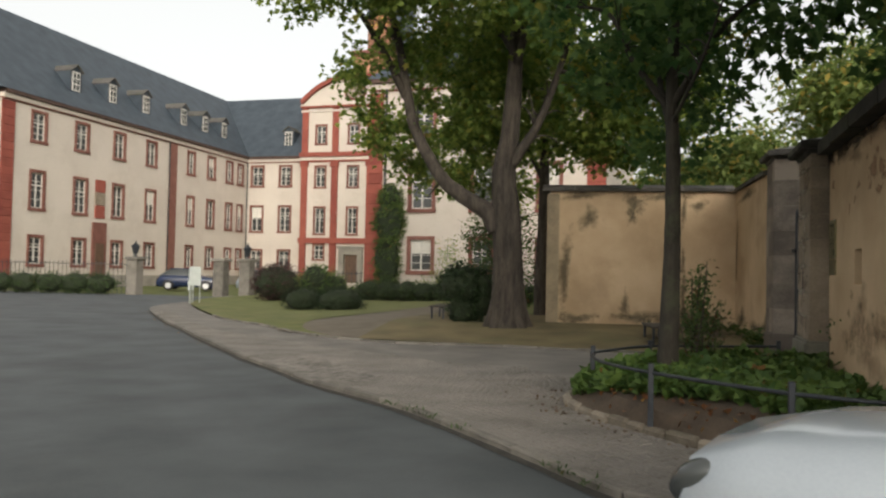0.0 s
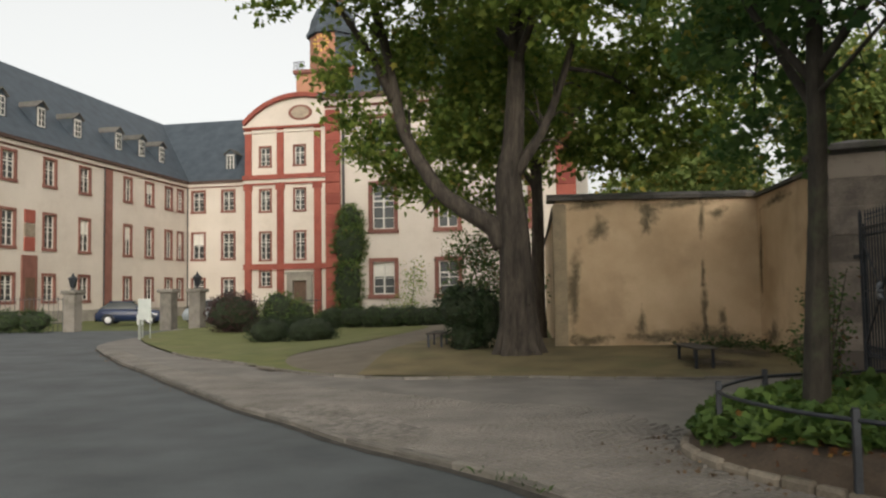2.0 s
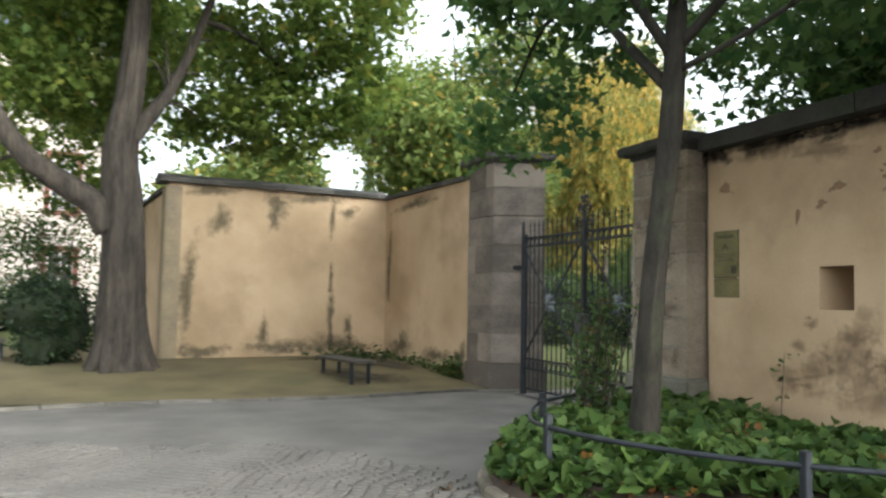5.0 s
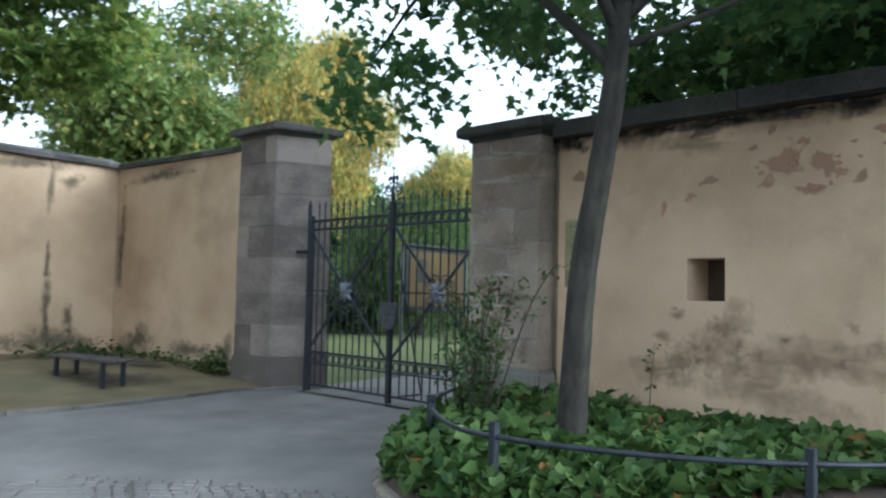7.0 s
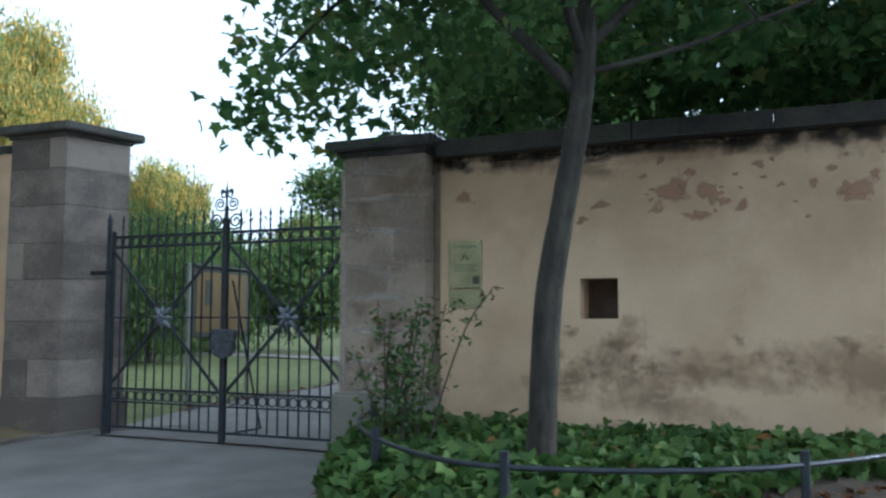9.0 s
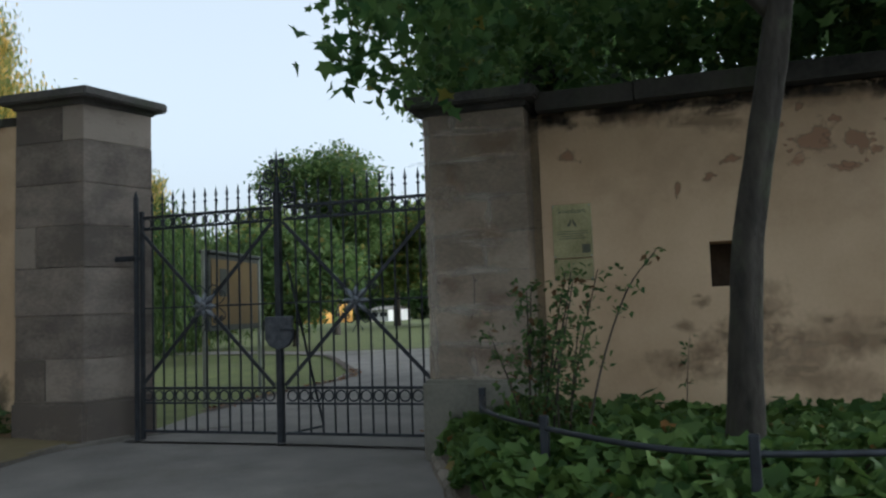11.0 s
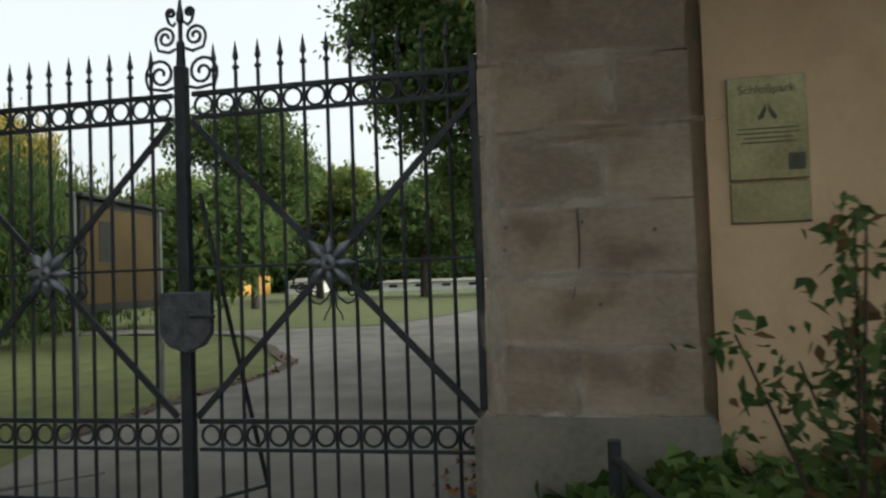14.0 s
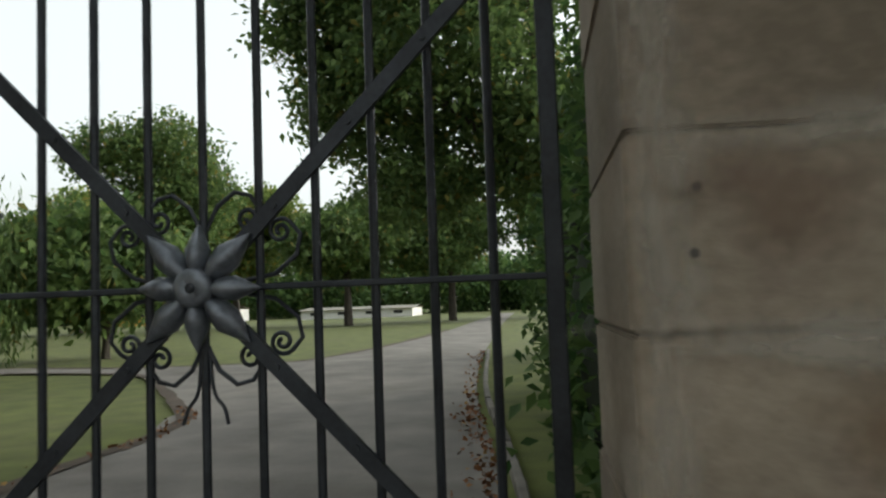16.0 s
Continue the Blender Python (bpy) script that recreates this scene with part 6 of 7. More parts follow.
far_tree(44.5, 31.6, 11.4, 4.6, LEAF_PARK, 51, "round green park tree standing on the lawn", 1.8, 0.30, 34)
far_tree(30, 26.5, 5.5, 3.0, LEAF_PARK, 52, "low green tree at the lawn edge", 0.3)
far_tree(27, 31, 4.3, 3.6, LEAF_PARK, 53, "green weeping tree on the park lawn", 0.3, 0.32, 40, True)
far_tree(62, 26, 10, 5.5, LEAF_PARK, 54, "green park tree in the distance", 3.0, 0.45)
far_tree(66, 36, 11, 6, LEAF_LIGHT, 55, "light green park tree in the distance", 3.0, 0.45)
far_tree(68, 19, 12, 6, LEAF_PARK, 56, "green park tree in the distance", 3.5, 0.45)
far_tree(64, 48, 10.5, 6, LEAF_LIGHT, 57, "light green park tree in the distance", 2.5, 0.45)
far_tree(60, 60, 12, 7, LEAF_DARK, 58, "dark green park tree in the distance", 2, 0.5)
far_tree(52, 74, 13, 8, LEAF_DARK, 59, "dark green park tree in the distance", 2, 0.5)
far_tree(14.5, 37, 14.5, 5.8, LEAF_LIGHT, 60, "tall light green tree behind the ochre wall", 2.5, 0.34, 30)
far_tree(26.5, 43, 16, 5.2, LEAF_WILLOW, 61, "golden weeping willow in the park", 3, 0.36, 40, True)
far_tree(8, 50, 10, 6, LEAF_LIGHT, 62, "light green tree behind the ochre wall", 2, 0.42)
far_tree(20, 27, 4.4, 2.8, LEAF_PARK, 63, "green weeping tree on the park lawn", 0.6, 0.28, 44, True)
far_tree(45, 50, 12, 5.5, LEAF_WILLOW, 64, "yellow weeping willow in the park, leaves coloured for evening sun", 2, 0.42, 30, True)
far_tree(70, 8, 12, 6, LEAF_DARK, 65, "dark green park tree in the distance", 3, 0.5)
far_tree(33, 59, 15, 7, LEAF_DARK, 66, "dark green park tree in the distance", 2, 0.5)


# ---- shrubs and hedges ----
def bush(name, label, blobs, mat, size, per, seed, category="bush", shape="oval", clump=0.1, count=10, stems=None, hollow=0.8, group="", gap=-0.2, core=True):
    x, y, z = blobs[0][:3]
    b = thing(name, (x, y, level(x, y)), label, category, group)
    # solid blobs painted dark in place of shade between the leaves
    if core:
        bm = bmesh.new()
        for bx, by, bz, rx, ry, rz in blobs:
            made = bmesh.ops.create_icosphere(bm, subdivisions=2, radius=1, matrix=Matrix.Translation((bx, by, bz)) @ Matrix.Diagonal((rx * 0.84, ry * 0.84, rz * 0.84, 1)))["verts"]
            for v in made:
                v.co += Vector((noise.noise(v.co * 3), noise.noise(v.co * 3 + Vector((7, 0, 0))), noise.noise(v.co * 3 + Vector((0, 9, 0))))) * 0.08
        put("core", bm, CORE_GREEN, b, "solid core painted dark for the shade inside")
    if stems:
        for pts, a, c in stems:
            bm = bmesh.new()
            tube(bm, smooth_line(pts, 4), [a + (c - a) * i / (4 * (len(pts) - 1)) for i in range(4 * (len(pts) - 1) + 1)], 6)
            put("stem", bm, BARK, b)
    put("foliage", leaves("foliage", cloud(blobs, per, clump, count, seed, gap, hollow), size, shape, seed + 2), mat, b)
    return b


bush("yew_bush", "two clipped dark green yew domes on the lawn", [(-8.6, 27.2, 0.38, 0.82, 0.85, 0.50), (-7.1, 27.2, 0.38, 0.98, 0.95, 0.52)], LEAF_YEW, 0.036, 1500, 71, clump=0.02, count=10, hollow=0.97)
bush("shrub", "loose green shrub behind the clipped yews", [(-9.7, 30.6, 1.0, 0.8, 0.7, 0.8), (-9.0, 30.8, 0.8, 0.7, 0.7, 0.65)], LEAF_VINE, 0.1, 300, 72, count=9)
bush("red_bush", "round dark red-leaved bush at the lawn", [(-13.3, 34.0, 0.85, 1.25, 1.2, 0.95)], LEAF_RED, 0.1, 350, 73, count=9)
bush("yew_bush", "dark upright yew bush beside the old tree", [(-0.48, 19.55, 1.22, 0.60, 0.6, 0.55), (-0.45, 19.6, 0.6, 0.40, 0.42, 0.5), (-0.15, 19.9, 0.95, 0.55, 0.5, 0.75)], LEAF_YEW, 0.09, 600, 74, clump=0.07, count=10)
bush("hedge", "low dark green hedge in front of the palace wing", [(-10.2 + 1.0 * k, 38.2, 0.5, 0.9, 0.7, 0.6) for k in range(9)], LEAF_HEDGE, 0.1, 220, 75, "hedge", count=9)
bush("hedge", "clipped dark green hedge along the court fence", [(-25.8 - 1.3 * k, 37.2 - 0.45 * k, 0.5, 1.0, 0.75, 0.62) for k in range(12)], LEAF_HEDGE, 0.12, 180, 76, "hedge", count=9)
bush("climbing_vine", "mass of green vine climbing the palace corner", [(-10.6, 41.8, 2.2, 0.85, 0.35, 1.8), (-10.5, 41.75, 4.3, 0.95, 0.42, 1.6), (-10.45, 41.8, 5.6, 0.7, 0.4, 0.85)], LEAF_VINE, 0.14, 420, 77, "climbing plant", count=9)
bush("tall_shrub", "pale leafy shrub against the palace wall", [(-6.7, 40.2, 2.0, 0.7, 0.5, 1.3), (-7.2, 40.0, 1.0, 0.9, 0.6, 0.6)], LEAF_LIGHT, 0.13, 120, 78, hollow=0.1, core=False, count=7, clump=0.16, stems=[([(-6.8, 40.2, 0), (-6.7, 40.2, 1.5), (-6.6, 40.2, 3.0)], 0.03, 0.01)])
bush("tall_shrub", "loose tall shrub with drooping branches near the wall", [(-1.7, 27.5, 2.7, 0.9, 0.9, 1.0), (-1.1, 27.0, 1.5, 0.9, 0.9, 1.0), (-0.5, 26.6, 3.0, 0.9, 0.8, 0.9), (0.0, 26.5, 1.6, 0.9, 0.8, 1.2), (-1.2, 26.2, 2.2, 1.0, 0.8, 1.2), (-0.4, 26.0, 1.0, 1.0, 0.7, 0.9)], LEAF_SHRUB, 0.13, 100, 79, hollow=0.1, core=False, count=10, clump=0.2, stems=[([(-1.0, 27.0, 0), (-1.2, 27.1, 1.5), (-1.8, 27.4, 3.2)], 0.04, 0.012), ([(-0.7, 26.9, 0), (-0.5, 26.7, 1.6), (-0.3, 26.6, 3.4)], 0.04, 0.012)])
bush("park_shrub", "dark green shrubs along the park path", [(10.6, 11.5, 0.9, 0.9, 0.7, 1.0), (12.4, 11.4, 1.3, 1.2, 0.8, 1.5), (14.8, 11.5, 1.6, 1.4, 0.9, 1.8), (17.5, 11.3, 1.8, 1.8, 1.1, 2.0), (11.0, 11.2, 2.4, 1.1, 0.8, 1.2), (13.5, 11.0, 3.2, 1.6, 1.0, 1.5), (8.7, 11.6, 0.9, 0.7, 0.42, 0.95), (8.9, 11.5, 2.4, 0.75, 0.45, 1.0), (9.3, 11.5, 3.8, 0.85, 0.5, 0.9), (9.6, 10.9, 3.2, 0.9, 0.7, 0.9), (12.0, 10.9, 4.4, 1.3, 0.9, 1.0), (15.5, 10.9, 4.6, 1.8, 1.0, 1.3)], LEAF_DARK, 0.14, 190, 80, "shrub", count=10, clump=0.16, hollow=0.6)
bush("park_shrub", "dark rounded shrubs behind the notice board", [(21, 31.5, 1.2, 2.2, 2.0, 1.4), (24, 35.5, 1.6, 2.6, 2.0, 1.8), (18.5, 29, 1.0, 1.6, 1.5, 1.1), (15.5, 30, 1.3, 2.2, 1.6, 1.5)], LEAF_PARK, 0.2, 110, 81, "shrub", count=10, clump=0.2, hollow=0.6)

# shrub in front of the pier
rng = random.Random(17)
stems = []
tips = []
for k in range(11):
    a = rng.uniform(0, 6.28)
    sx, sy = 5.0 + rng.uniform(-0.1, 0.1), 10.82 + rng.uniform(-0.15, 0.15)
    lean = rng.uniform(0.12, 0.45)
    h = rng.uniform(0.8, 1.45)
    p = [(sx, sy, 0.15), (sx + lean * 0.3 * math.cos(a), sy + lean * 0.4 * math.sin(a), 0.2 + h * 0.5), (sx + lean * 0.6 * math.cos(a), sy + lean * math.sin(a), 0.2 + h)]
    stems.append((p, 0.009, 0.004))
    for q in smooth_line(p, 6)[4:]:
        tips.append((q.x, q.y, q.z, 0.11, 0.12, 0.09))
stems.append(([(5.0, 10.95, 0.2), (5.0, 10.8, 0.8), (5.02, 10.68, 1.3), (5.03, 10.62, 1.62)], 0.010, 0.004))
tips += [(5.03, 10.63, 1.55, 0.07, 0.09, 0.09), (5.02, 10.68, 1.35, 0.08, 0.09, 0.09), (5.01, 10.74, 1.1, 0.09, 0.09, 0.1)]
stems.append(([(4.95, 10.6, 0.2), (5.05, 10.45, 0.9), (5.1, 10.25, 1.45), (5.1, 10.03, 1.74)], 0.010, 0.004))
tips += [(5.1, 10.07, 1.68, 0.07, 0.11, 0.09), (5.1, 10.2, 1.5, 0.07, 0.1, 0.08), (5.08, 10.32, 1.3, 0.08, 0.08, 0.1), (5.05, 10.45, 1.0, 0.08, 0.08, 0.1)]
bush("privet_shrub", "loose dark green shrub with thin bare stems before the pier", tips, LEAF_SHRUB, 0.062, 105, 82, "shrub", "oval", 0.045, 4, stems, 0.1, core=False)

bush("seedling", "small reddish seedling growing at the wall foot", [(6.45, 9.92, 0.72, 0.05, 0.06, 0.08), (6.46, 9.90, 0.88, 0.05, 0.06, 0.07), (6.45, 9.87, 1.05, 0.05, 0.06, 0.06)], LEAF_SHRUB, 0.06, 120, 84, "seedling", "oval", 0.03, 3, [([(6.46, 9.93, 0.3), (6.46, 9.9, 0.75), (6.45, 9.86, 1.1)], 0.006, 0.002)], 0.1, core=False)

# ---- the ivy bed ----
BED = [(6.6, 6.2), (6.0, 6.42), (5.5, 6.78), (4.82, 7.42), (4.26, 8.06), (3.8, 8.68), (3.5, 9.35), (3.5, 9.9), (3.7, 10.45), (4.1, 11.0), (4.7, 11.42), (5.4, 11.72), (6.0, 12.0), (6.36, 12.14)]
bed_line = smooth_line([(*p, 0) for p in BED], 6)


def bed_height(x, y, e):
    return 0.13 + 0.20 * step(0.0, 0.22, e) + 0.14 * step(0.22, 0.9, e) + 0.04 * noise.noise(Vector((x * 2, y * 2, 3)))


bm = bmesh.new()
rows = []
for p in bed_line:
    q = Vector((6.66, min(11.2, max(6.3, p.y)), 0))
    dist = (q - p).length
    rows.append([bm.verts.new(((p.lerp(q, k / 14)).x, (p.lerp(q, k / 14)).y, bed_height(p.lerp(q, k / 14).x, p.lerp(q, k / 14).y, dist * k / 14) - 0.08)) for k in range(15)])
for r, s in zip(rows, rows[1:]):
    for k in range(14):
        bm.faces.new((r[k], r[k + 1], s[k + 1], s[k]))
tagged(put("flower_bed", bm, SOIL), "dark soil of the raised bed under the ivy", "flower bed", kind="structure")
rng = np.random.default_rng(5)
spots = []
for p, q in zip(bed_line, bed_line[1:]):
    inner = Vector((6.62, min(11.15, max(6.3, (p.y + q.y) / 2)), 0))
    area = (q - p).length * (inner - p).length
    for _ in range(int(620 * area * 0.62) + 4):
        c = p.lerp(q, rng.random())
        t = 1 - (1 - rng.random()) ** 0.75
        w = c.lerp(inner, t)
        e = (w - c).length
        if e < 0.06 + 0.55 * step(9.2, 7.4, w.y) + 0.08 * noise.noise(w * 3):
            continue
        z = bed_height(w.x, w.y, e)
        spots.append((w.x, w.y, z - 0.04 + abs(rng.normal(0, 0.045))))
ivy = thing("ivy_bed", (5.4, 9.4, 0.1), "dense green ground ivy filling the railed bed", "ground cover", kind="stuff")
put("ivy_leaves", leaves("ivy_leaves", np.array(spots), 0.13, "heart", 6, droop=0.35, fold=0.1), LEAF_IVY, ivy)
edge_spots = []
for p, q in zip(bed_line[33:], bed_line[34:]):
    for _ in range(26):
        c = p.lerp(q, rng.random())
        w = c.lerp(Vector((6.2, 9.3, 0)), rng.uniform(0.05, 0.13))
        edge_spots.append((w.x, w.y, 0.14 + abs(rng.normal(0, 0.10))))
put("ivy_fringe", leaves("ivy_fringe", np.array(edge_spots), 0.11, "heart", 8, droop=0.7), LEAF_IVY, ivy)
lit = [(5.85 + rng.normal(0, 0.14), 10.85 + rng.normal(0, 0.14), 0.52 + rng.normal(0, 0.03)) for _ in range(16)] + [(p.x, p.y, 0.13 + 0.18 * step(0.0, 0.22, e)) for e, p in ((e, bed_line[int(i)].lerp(Vector((6.2, 9.3, 0)), 0.03 + e / 3)) for i, e in zip(rng.uniform(14, 44, 170), rng.uniform(0.0, 0.42, 170)))]
tagged(put("fallen_leaves", leaves("fallen_leaves", np.array(lit), 0.06, "maple", 9, droop=0.0), LITTER), "red-brown fallen leaves lying on the ivy", "fallen leaves", kind="stuff")
path_side = smooth_line([(7.6, 12.48, 0), (10, 12.58, 0), (13.4, 12.88, 0), (18.2, 13.38, 0), (28, 13.9, 0)], 8)
island_side = smooth_line([(*p, 0) for p in ISLAND[:5]], 8)
lit = []
for edge_line, count, wide in ((path_side, 520, 0.16), (island_side, 130, 0.10)):
    for _ in range(count):
        k = int(rng.integers(0, len(edge_line) - 1))
        p = edge_line[k].lerp(edge_line[k + 1], rng.random())
        lit.append((p.x, p.y + (abs(rng.normal(0, wide)) if wide > 0.12 else rng.normal(0, wide)), 0.035))
tagged(put("fallen_leaves", leaves("fallen_leaves", np.array(lit), 0.06, "maple", 10, droop=0.0, fold=0.05), LITTER), "brown fallen leaves along the park path edges", "fallen leaves", kind="stuff")

drift = []
for i in rng.uniform(3, 46, 110):
    p = bed_line[int(i)]
    q = p + (p - Vector((6.2, 9.3, 0))).normalized() * (0.08 + abs(rng.normal(0, 0.28)))
    drift.append((q.x, q.y, level(q.x, q.y) + 0.022))
tagged(put("fallen_leaves", leaves("fallen_leaves", np.array(drift), 0.042, "maple", 13, droop=0.0, fold=0.05), DRY_LITTER), "dry brown leaves scattered on the setts beside the bed", "fallen leaves", kind="stuff")

kerb_bed = thing("bed_kerb", (4.0, 9.0, 0), "low grey stone edging round the ivy bed", "kerb", kind="structure")
stones_along(bed_line[3:], 0.34, 0.115, 0.22, 0.08, "kerb_stone", EDGING, kerb_bed, 0.012, 2, 0.03)

# railing round the bed
POSTS = [(6.12, 11.62), (4.42, 10.74), (3.78, 9.52), (4.50, 7.78), (5.65, 6.9)]
railing = thing("bed_railing", (4.3, 9.6, 0.1), "low dark iron tube railing on square posts round the ivy bed", "railing")
bm = bmesh.new()
tube(bm, smooth_line([(6.12, 11.62, 0.60), (5.3, 11.36, 0.585), (4.42, 10.74, 0.60), (3.93, 10.08, 0.58), (3.78, 9.52, 0.58), (3.95, 8.6, 0.59), (4.50, 7.78, 0.59), (5.65, 6.9, 0.58), (6.6, 6.65, 0.57)], 8), 0.019, 8)
put("rail", mesh_of("rail", bm, True), IRON, railing)
for x, y in POSTS:
    put("post", solid(x - 0.028, x + 0.028, y - 0.028, y + 0.028, 0.0, 0.68, 0.006), IRON, railing)

# ---- benches, notice board, park houses ----
def bench(x, y, turn, label, back=False):
    b = thing("bench", (x, y, level(x, y)), label, "bench", "garden benches")
    m = Matrix.Translation((x, y, level(x, y) + 0.03)) @ Matrix.Rotation(turn, 4, "Z")
    for k in range(3):
        bm = bmesh.new()
        box(bm, -0.75, 0.75, -0.20 + 0.14 * k, -0.08 + 0.14 * k, 0.31, 0.35, 0.008, m)
        put("slat", bm, BENCH_WOOD, b)
    for s in (-0.55, 0.55):
        for d in (-0.15, 0.16):
            bm = bmesh.new()
            box(bm, s - 0.025, s + 0.025, d - 0.025, d + 0.025, -0.05, 0.31, 0, m)
            put("leg", bm, IRON, b)


bench(4.39, 17.5, radians(-79), "low dark wooden bench by the ochre wall")
bench(-1.3, 20.6, radians(95), "dark wooden bench beside the yew bush")

board = thing("notice_board", (10.9, 17.3, 0), "brown park notice board between two pale posts on the lawn", "notice board")
for x, y in ((10.0, 17.15), (12.05, 17.42)):
    put("post", solid(x - 0.028, x + 0.028, y - 0.028, y + 0.028, -0.15, 2.43, 0.008), PALE_POST, board)
bm = bmesh.new()
m = Matrix.Translation((11.02, 17.28, 0)) @ Matrix.Rotation(math.atan2(0.27, 2.05), 4, "Z")
box(bm, -0.97, 0.97, -0.04, 0.04, 1.15, 2.38, 0.01, m)
put("frame", bm, BOARD_DARK, board)
bm = bmesh.new()
box(bm, -0.88, 0.88, -0.05, -0.042, 1.24, 2.30, 0, m)
put("sheet", bm, BOARD_BROWN, board, "faded brown and ochre printed sheet")
bm = bmesh.new()
box(bm, -0.6, -0.35, -0.054, -0.05, 1.7, 2.15, 0, m)
put("picture", bm, BOARD_DARK, board)
bm = bmesh.new()
box(bm, -1.02, 1.02, -0.1, 0.1, 2.38, 2.43, 0.01, m)
put("cover", bm, BOARD_DARK, board)


def far_house(x, y, wide, tall, mat, label):
    h = thing("house", (x, y, 0), label, "house")
    put("wall", solid(x, x + 8, y - wide / 2, y + wide / 2, -0.2, tall), mat, h)
    bm = bmesh.new()
    v = [bm.verts.new(p) for p in ((x - 0.4, y - wide / 2 - 0.3, tall), (x - 0.4, y + wide / 2 + 0.3, tall), (x + 4, y + wide / 2 + 0.3, tall * 1.3), (x + 4, y - wide / 2 - 0.3, tall * 1.3), (x + 8.4, y - wide / 2 - 0.3, tall), (x + 8.4, y + wide / 2 + 0.3, tall))]
    for f in ((0, 1, 2, 3), (3, 2, 5, 4)):
        bm.faces.new([v[i] for i in f])
    put("roof", bm, SLATE if tall > 2 else GREYBASE, h)
    for k in range(max(2, int(wide / 3))):
        yy = y - wide / 2 + (k + 0.5) * wide / max(2, int(wide / 3))
        put("window", solid(x - 0.05, x + 0.02, yy - 0.5, yy + 0.5, 0.4 * tall, 0.75 * tall), DARK_TRIM, h)


far_house(92, 58.5, 5, 2.4, HOUSE_ORANGE, "orange rendered low house beyond the park")
far_house(95, 33, 13, 1.0, HOUSE_WHITE, "long white house beyond the park trees")
far_house(95, 50, 2.6, 1.5, HOUSE_WHITE, "small white house beyond the park trees")
park_kerb = thing("path_edging", (12, 12.6, 0), "low stone edging beside the park path", "kerb", kind="structure")
stones_along(smooth_line([(7.6, 12.35, 0), (10, 12.45, 0), (13.4, 12.75, 0), (18.2, 13.25, 0), (28, 13.8, 0)], 8), 0.9, 0.08, 0.2, 0.09, "kerb_stone", KERB, park_kerb, 0.01, 5)

gr_w = np.random.default_rng(23)
wood = thing("far_woods", (130, 40, 0), "band of distant park woods", "woods", kind="stuff")
blobs = []
wr = random.Random(77)
for k in range(46):
    a = radians(-38 + 3.0 * k)
    d = wr.uniform(112, 135)
    h = wr.uniform(3.2, 5.0)
    blobs.append((d * math.cos(a) + 5, d * math.sin(a) + 10, h * 0.9, 6.5, 6.5, h))
put("far_foliage", leaves("far_foliage", cloud(blobs, 9, 1.0, 12, 78, -0.3, 0.6), 0.9, "oval", 79), LEAF_DARK, wood)

wall_weeds = []
for _ in range(420):
    t = abs(gr_w.normal(0, 0.5)) if gr_w.random() < 0.5 else gr_w.uniform(0, 3.6)
    t = min(t, 3.7)
    wall_weeds.append((6.58 - 0.0923 * t - abs(gr_w.normal(0, 0.13)), 17.35 + t, level(6.3, 17.3 + t) + 0.05 + abs(gr_w.normal(0, 0.07 if t > 0.6 else 0.16))))
for _ in range(160):
    t = abs(gr_w.normal(0, 0.28))
    wall_weeds.append((6.50 - abs(gr_w.normal(0, 0.14)), 17.45 + t, level(6.3, 17.4) + 0.06 + abs(gr_w.normal(0, 0.22 * math.exp(-t * 2)))))
tagged(put("wall_weeds", leaves("wall_weeds", np.array(wall_weeds), 0.10, "oval", 19, droop=-0.2), LEAF_VINE), "green weeds at the foot of the ochre wall", "weeds", kind="stuff")

for i, (x, y, a, b) in enumerate([(4.7, 17.6, 0.9, 1.0), (5.5, 18.9, 0.8, 1.0), (5.0, 20.1, 1.2, 0.6)]):
    stain("bare_earth", BARE_EARTH, bpy.data.objects["lawn_dry"], (x, y, level(x, y) + 0.05), (1, 0, 0), (0, 1, 0.055), a, b, 300 + i, (0, 0, 1))
corner = [(5.4 + gr_w.normal(0, 0.55), 20.2 + gr_w.normal(0, 0.5), 0.3 + abs(gr_w.normal(0, 0.10))) for _ in range(420)]
corner = [p for p in corner if p[1] < 20.52 + (p[0] - 1.62) * 0.1228 and p[0] < 6.2]
tagged(put("corner_weeds", leaves("corner_weeds", np.array(corner), 0.10, "oval", 29, droop=-0.2), LEAF_HEDGE), "low weeds in the corner of the ochre walls", "weeds", kind="stuff")

# leaves and grit gathered in the gutter
gr = np.random.default_rng(15)
gut = []
for p, q in zip(line[8:], line[9:]):
    d = (q - p)
    side = Vector((d.y, -d.x, 0)).normalized()
    for _ in range(int(d.length * 4)):
        w = p.lerp(q, gr.random()) - side * abs(gr.normal(0.10, 0.09))
        gut.append((w.x, w.y, level(w.x, w.y) - 0.07))
tagged(put("gutter_litter", leaves("gutter_litter", np.array(gut), 0.045, "oval", 16, droop=0.0, fold=0.1), LITTER), "dry leaves and grit along the kerb", "fallen leaves", kind="stuff")
weed = []
for p, q in zip(line[10:60], line[11:61]):
    for _ in range(0 if gr.random() < 0.8 else 12):
        w = p.lerp(q, gr.random())
        weed.append((w.x + gr.normal(0, 0.05), w.y + gr.normal(0, 0.05), level(w.x, w.y) - 0.02 + abs(gr.normal(0, 0.02))))
tagged(put("kerb_weeds", leaves("kerb_weeds", np.array(weed), 0.075, "narrow", 18, droop=-0.9), LEAF_HEDGE), "tufts of grass growing between the kerb stones", "weeds", kind="stuff")

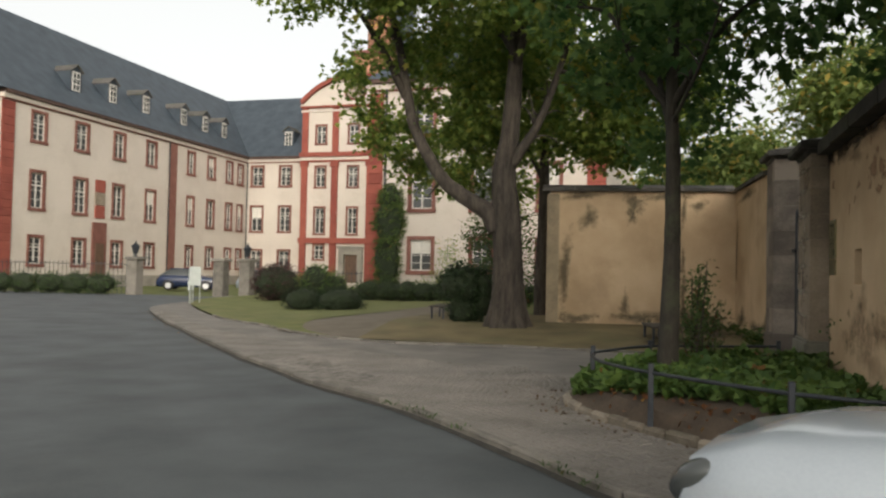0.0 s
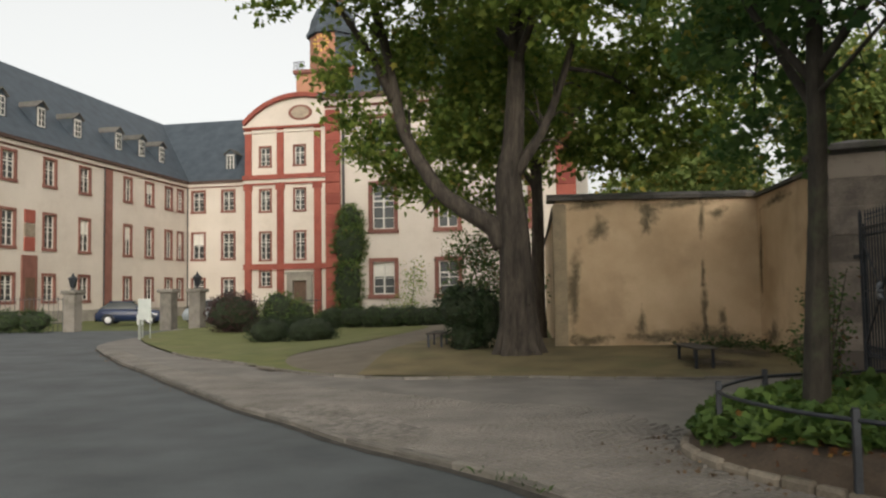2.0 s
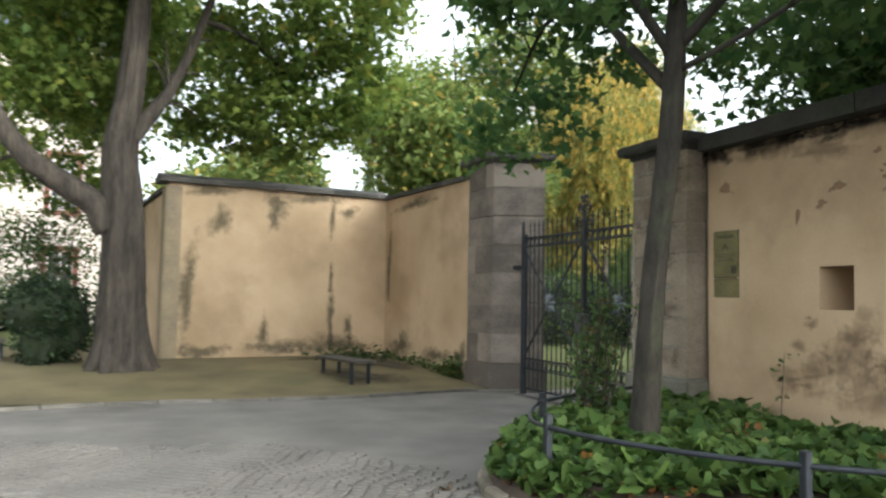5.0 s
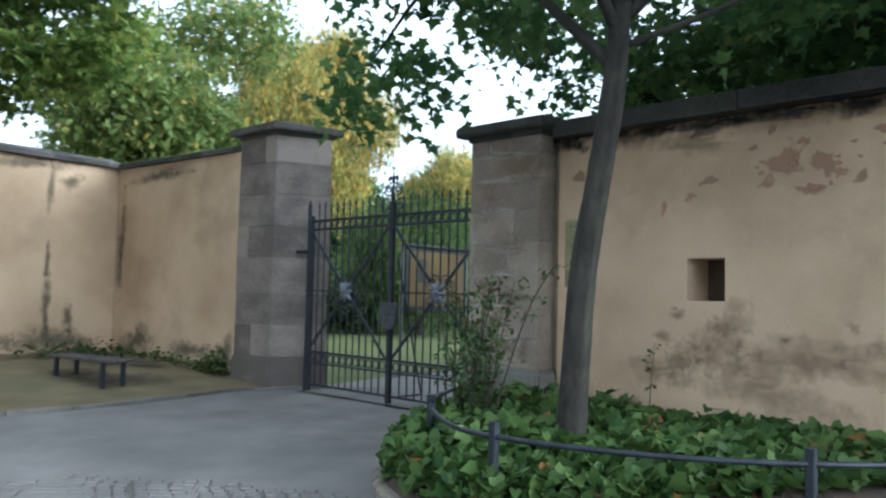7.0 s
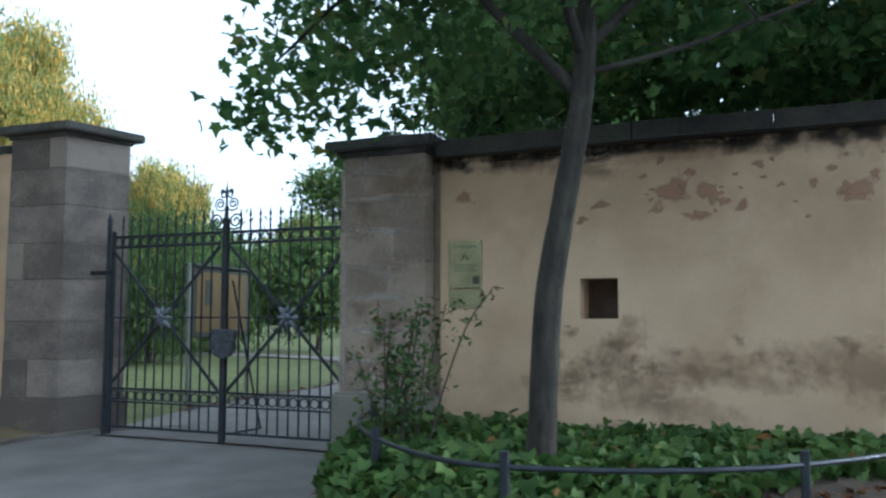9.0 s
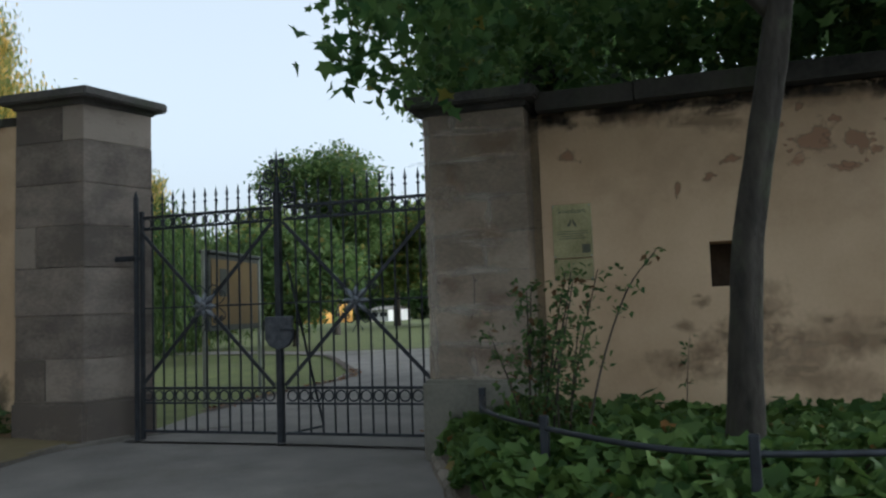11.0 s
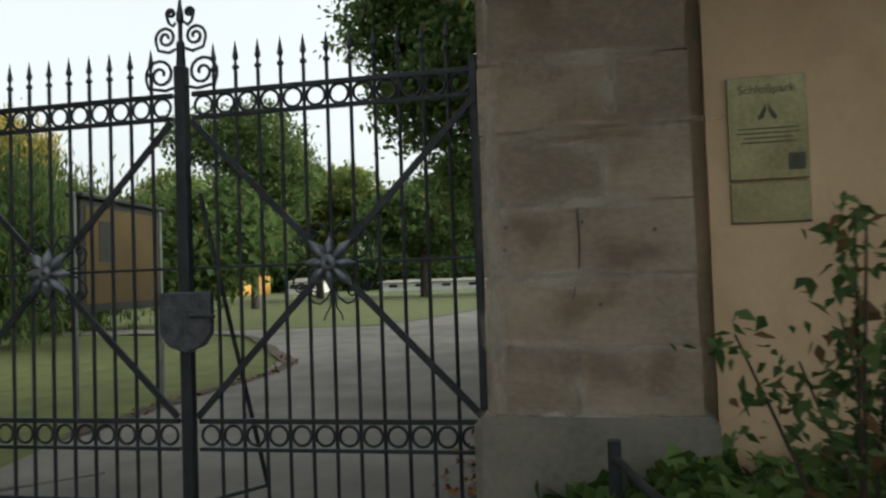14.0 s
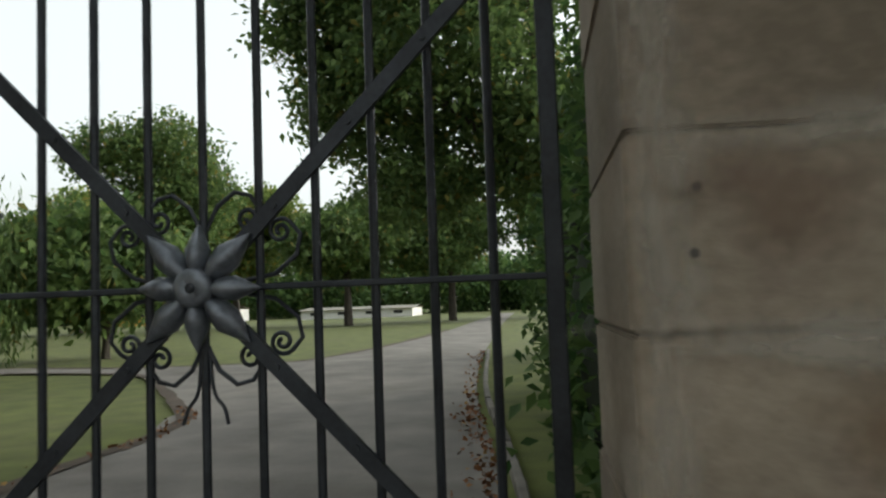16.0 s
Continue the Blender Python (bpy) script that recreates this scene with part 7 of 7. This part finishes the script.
# ---- kerbs and setts ----
kerb = thing("road_kerb", (0, 9.8, 0), "worn grey granite kerb between road and pavement", "kerb", kind="structure")
stones_along([Vector((p.x + 0.045, p.y + 0.045, 0)) for p in line], 0.8, 0.10, 0.26, 0.004, "kerb_stone", KERB, kerb, 0.006, 3)
edging = thing("lawn_edging", (0, 16, 0), "thin stone edging along the lawns", "kerb", kind="structure")
stones_along(smooth_line([(*p, 0) for p in LAWN_EDGE[2:13]], 8), 0.7, 0.06, 0.2, 0.04, "edging_stone", KERB, edging, 0.006, 4)


def sett_mesh(seed):
    rng = random.Random(seed)
    bm = bmesh.new()
    pts = [(-0.5 + rng.uniform(0, 0.08), -0.5 + rng.uniform(0, 0.08)), (0.5 - rng.uniform(0, 0.08), -0.5 + rng.uniform(0, 0.08)), (0.5 - rng.uniform(0, 0.08), 0.5 - rng.uniform(0, 0.08)), (-0.5 + rng.uniform(0, 0.08), 0.5 - rng.uniform(0, 0.08))]
    lo = [bm.verts.new((x, y, -0.05)) for x, y in pts]
    mid = [bm.verts.new((x, y, -0.008)) for x, y in pts]
    hi = [bm.verts.new((x * 0.84, y * 0.84, 0.007)) for x, y in pts]
    bm.faces.new(hi)
    for a, b in ((lo, mid), (mid, hi)):
        for k in range(4):
            bm.faces.new((a[k], a[(k + 1) % 4], b[(k + 1) % 4], b[k]))
    return bm


def in_bed(p):
    """Whether a point lies inside the edging of the ivy bed."""
    ring, hit = BED + [(7.0, 12.2), (7.0, 6.0)], False
    for (ax, ay), (bx, by) in zip(ring, ring[1:] + ring[:1]):
        if (ay > p.y) != (by > p.y) and p.x > ax - 0.1 + (bx - ax) * (p.y - ay) / (by - ay):
            hit = not hit
    return hit


setts = thing("pavement_setts", (2.8, 8.6, 0), "small grey paving setts in wavy rows along the kerb", "paving", kind="structure")
sett_kinds = [mesh_of("sett", sett_mesh(k)) for k in range(6)]
rng = random.Random(9)
near, rest = [], []
kl = [p for p in line]
lens = [0.0]
for a, b in zip(kl, kl[1:]):
    lens.append(lens[-1] + (b - a).length)
i = 0
s = 0.5
while s < 27.0:
    while lens[i + 1] < s:
        i += 1
    a, b = kl[i], kl[i + 1]
    c = a.lerp(b, (s - lens[i]) / (lens[i + 1] - lens[i]))
    d = (b - a).normalized()
    side = Vector((d.y, -d.x, 0))
    reach = 3.3 + 0.5 * math.sin(s * 0.9) if s < 10 else max(0.6, 3.1 - (s - 10) * 0.30)
    u = 0.14
    while u < reach:
        p = c + side * u + d * (0.05 * math.sin(u * 6) + rng.uniform(-0.012, 0.012))
        if rng.random() > step(0.9, 1.0, u / reach) and not in_bed(p):
            (near if s < 12.6 and 8.6 < s and u < 1.1 and len(near) < 300 else rest).append((p, math.atan2(d.y, d.x) + rng.uniform(-0.15, 0.15), rng.uniform(0.094, 0.103), rng.uniform(-0.003, 0.003)))
        u += 0.104
    s += 0.104
for p, a, w, z in near:
    put("sett", sett_kinds[rng.randrange(6)], PAVING, setts, at=Matrix.Translation((p.x, p.y, level(p.x, p.y) + z)) @ Matrix.Rotation(a, 4, "Z") @ Matrix.Diagonal((w, w, 1, 1)))
verts, faces = [], []
shape = [[v.co.copy() for v in me.vertices] for me in sett_kinds]
polys = [[tuple(f.vertices) for f in me.polygons] for me in sett_kinds]
for p, a, w, z in rest:
    k = rng.randrange(6)
    o = len(verts)
    ca, sa = math.cos(a) * w, math.sin(a) * w
    h = level(p.x, p.y) + z
    verts += [(p.x + v.x * ca - v.y * sa, p.y + v.x * sa + v.y * ca, h + v.z) for v in shape[k]]
    faces += [tuple(o + q for q in f) for f in polys[k]]
joint_v, joint_f = [], []
for p, a, w, z in near + rest:
    o, h = len(joint_v), level(p.x, p.y) - 0.0085
    ca, sa = math.cos(a) * 0.056, math.sin(a) * 0.056
    joint_v += [(p.x + u * ca - v * sa, p.y + u * sa + v * ca, h) for u, v in ((-1, -1), (1, -1), (1, 1), (-1, 1))]
    joint_f.append((o, o + 1, o + 2, o + 3))
me = bpy.data.meshes.new("sett_joints")
me.from_pydata(joint_v, [], joint_f)
tagged(put("sett_joints", me, JOINT, setts, "dark earth in the joints between the setts"), kind="stuff")
me = bpy.data.meshes.new("sett_field")
me.from_pydata(verts, [], faces)
tagged(put("sett_field", me, PAVING, setts), kind="stuff")
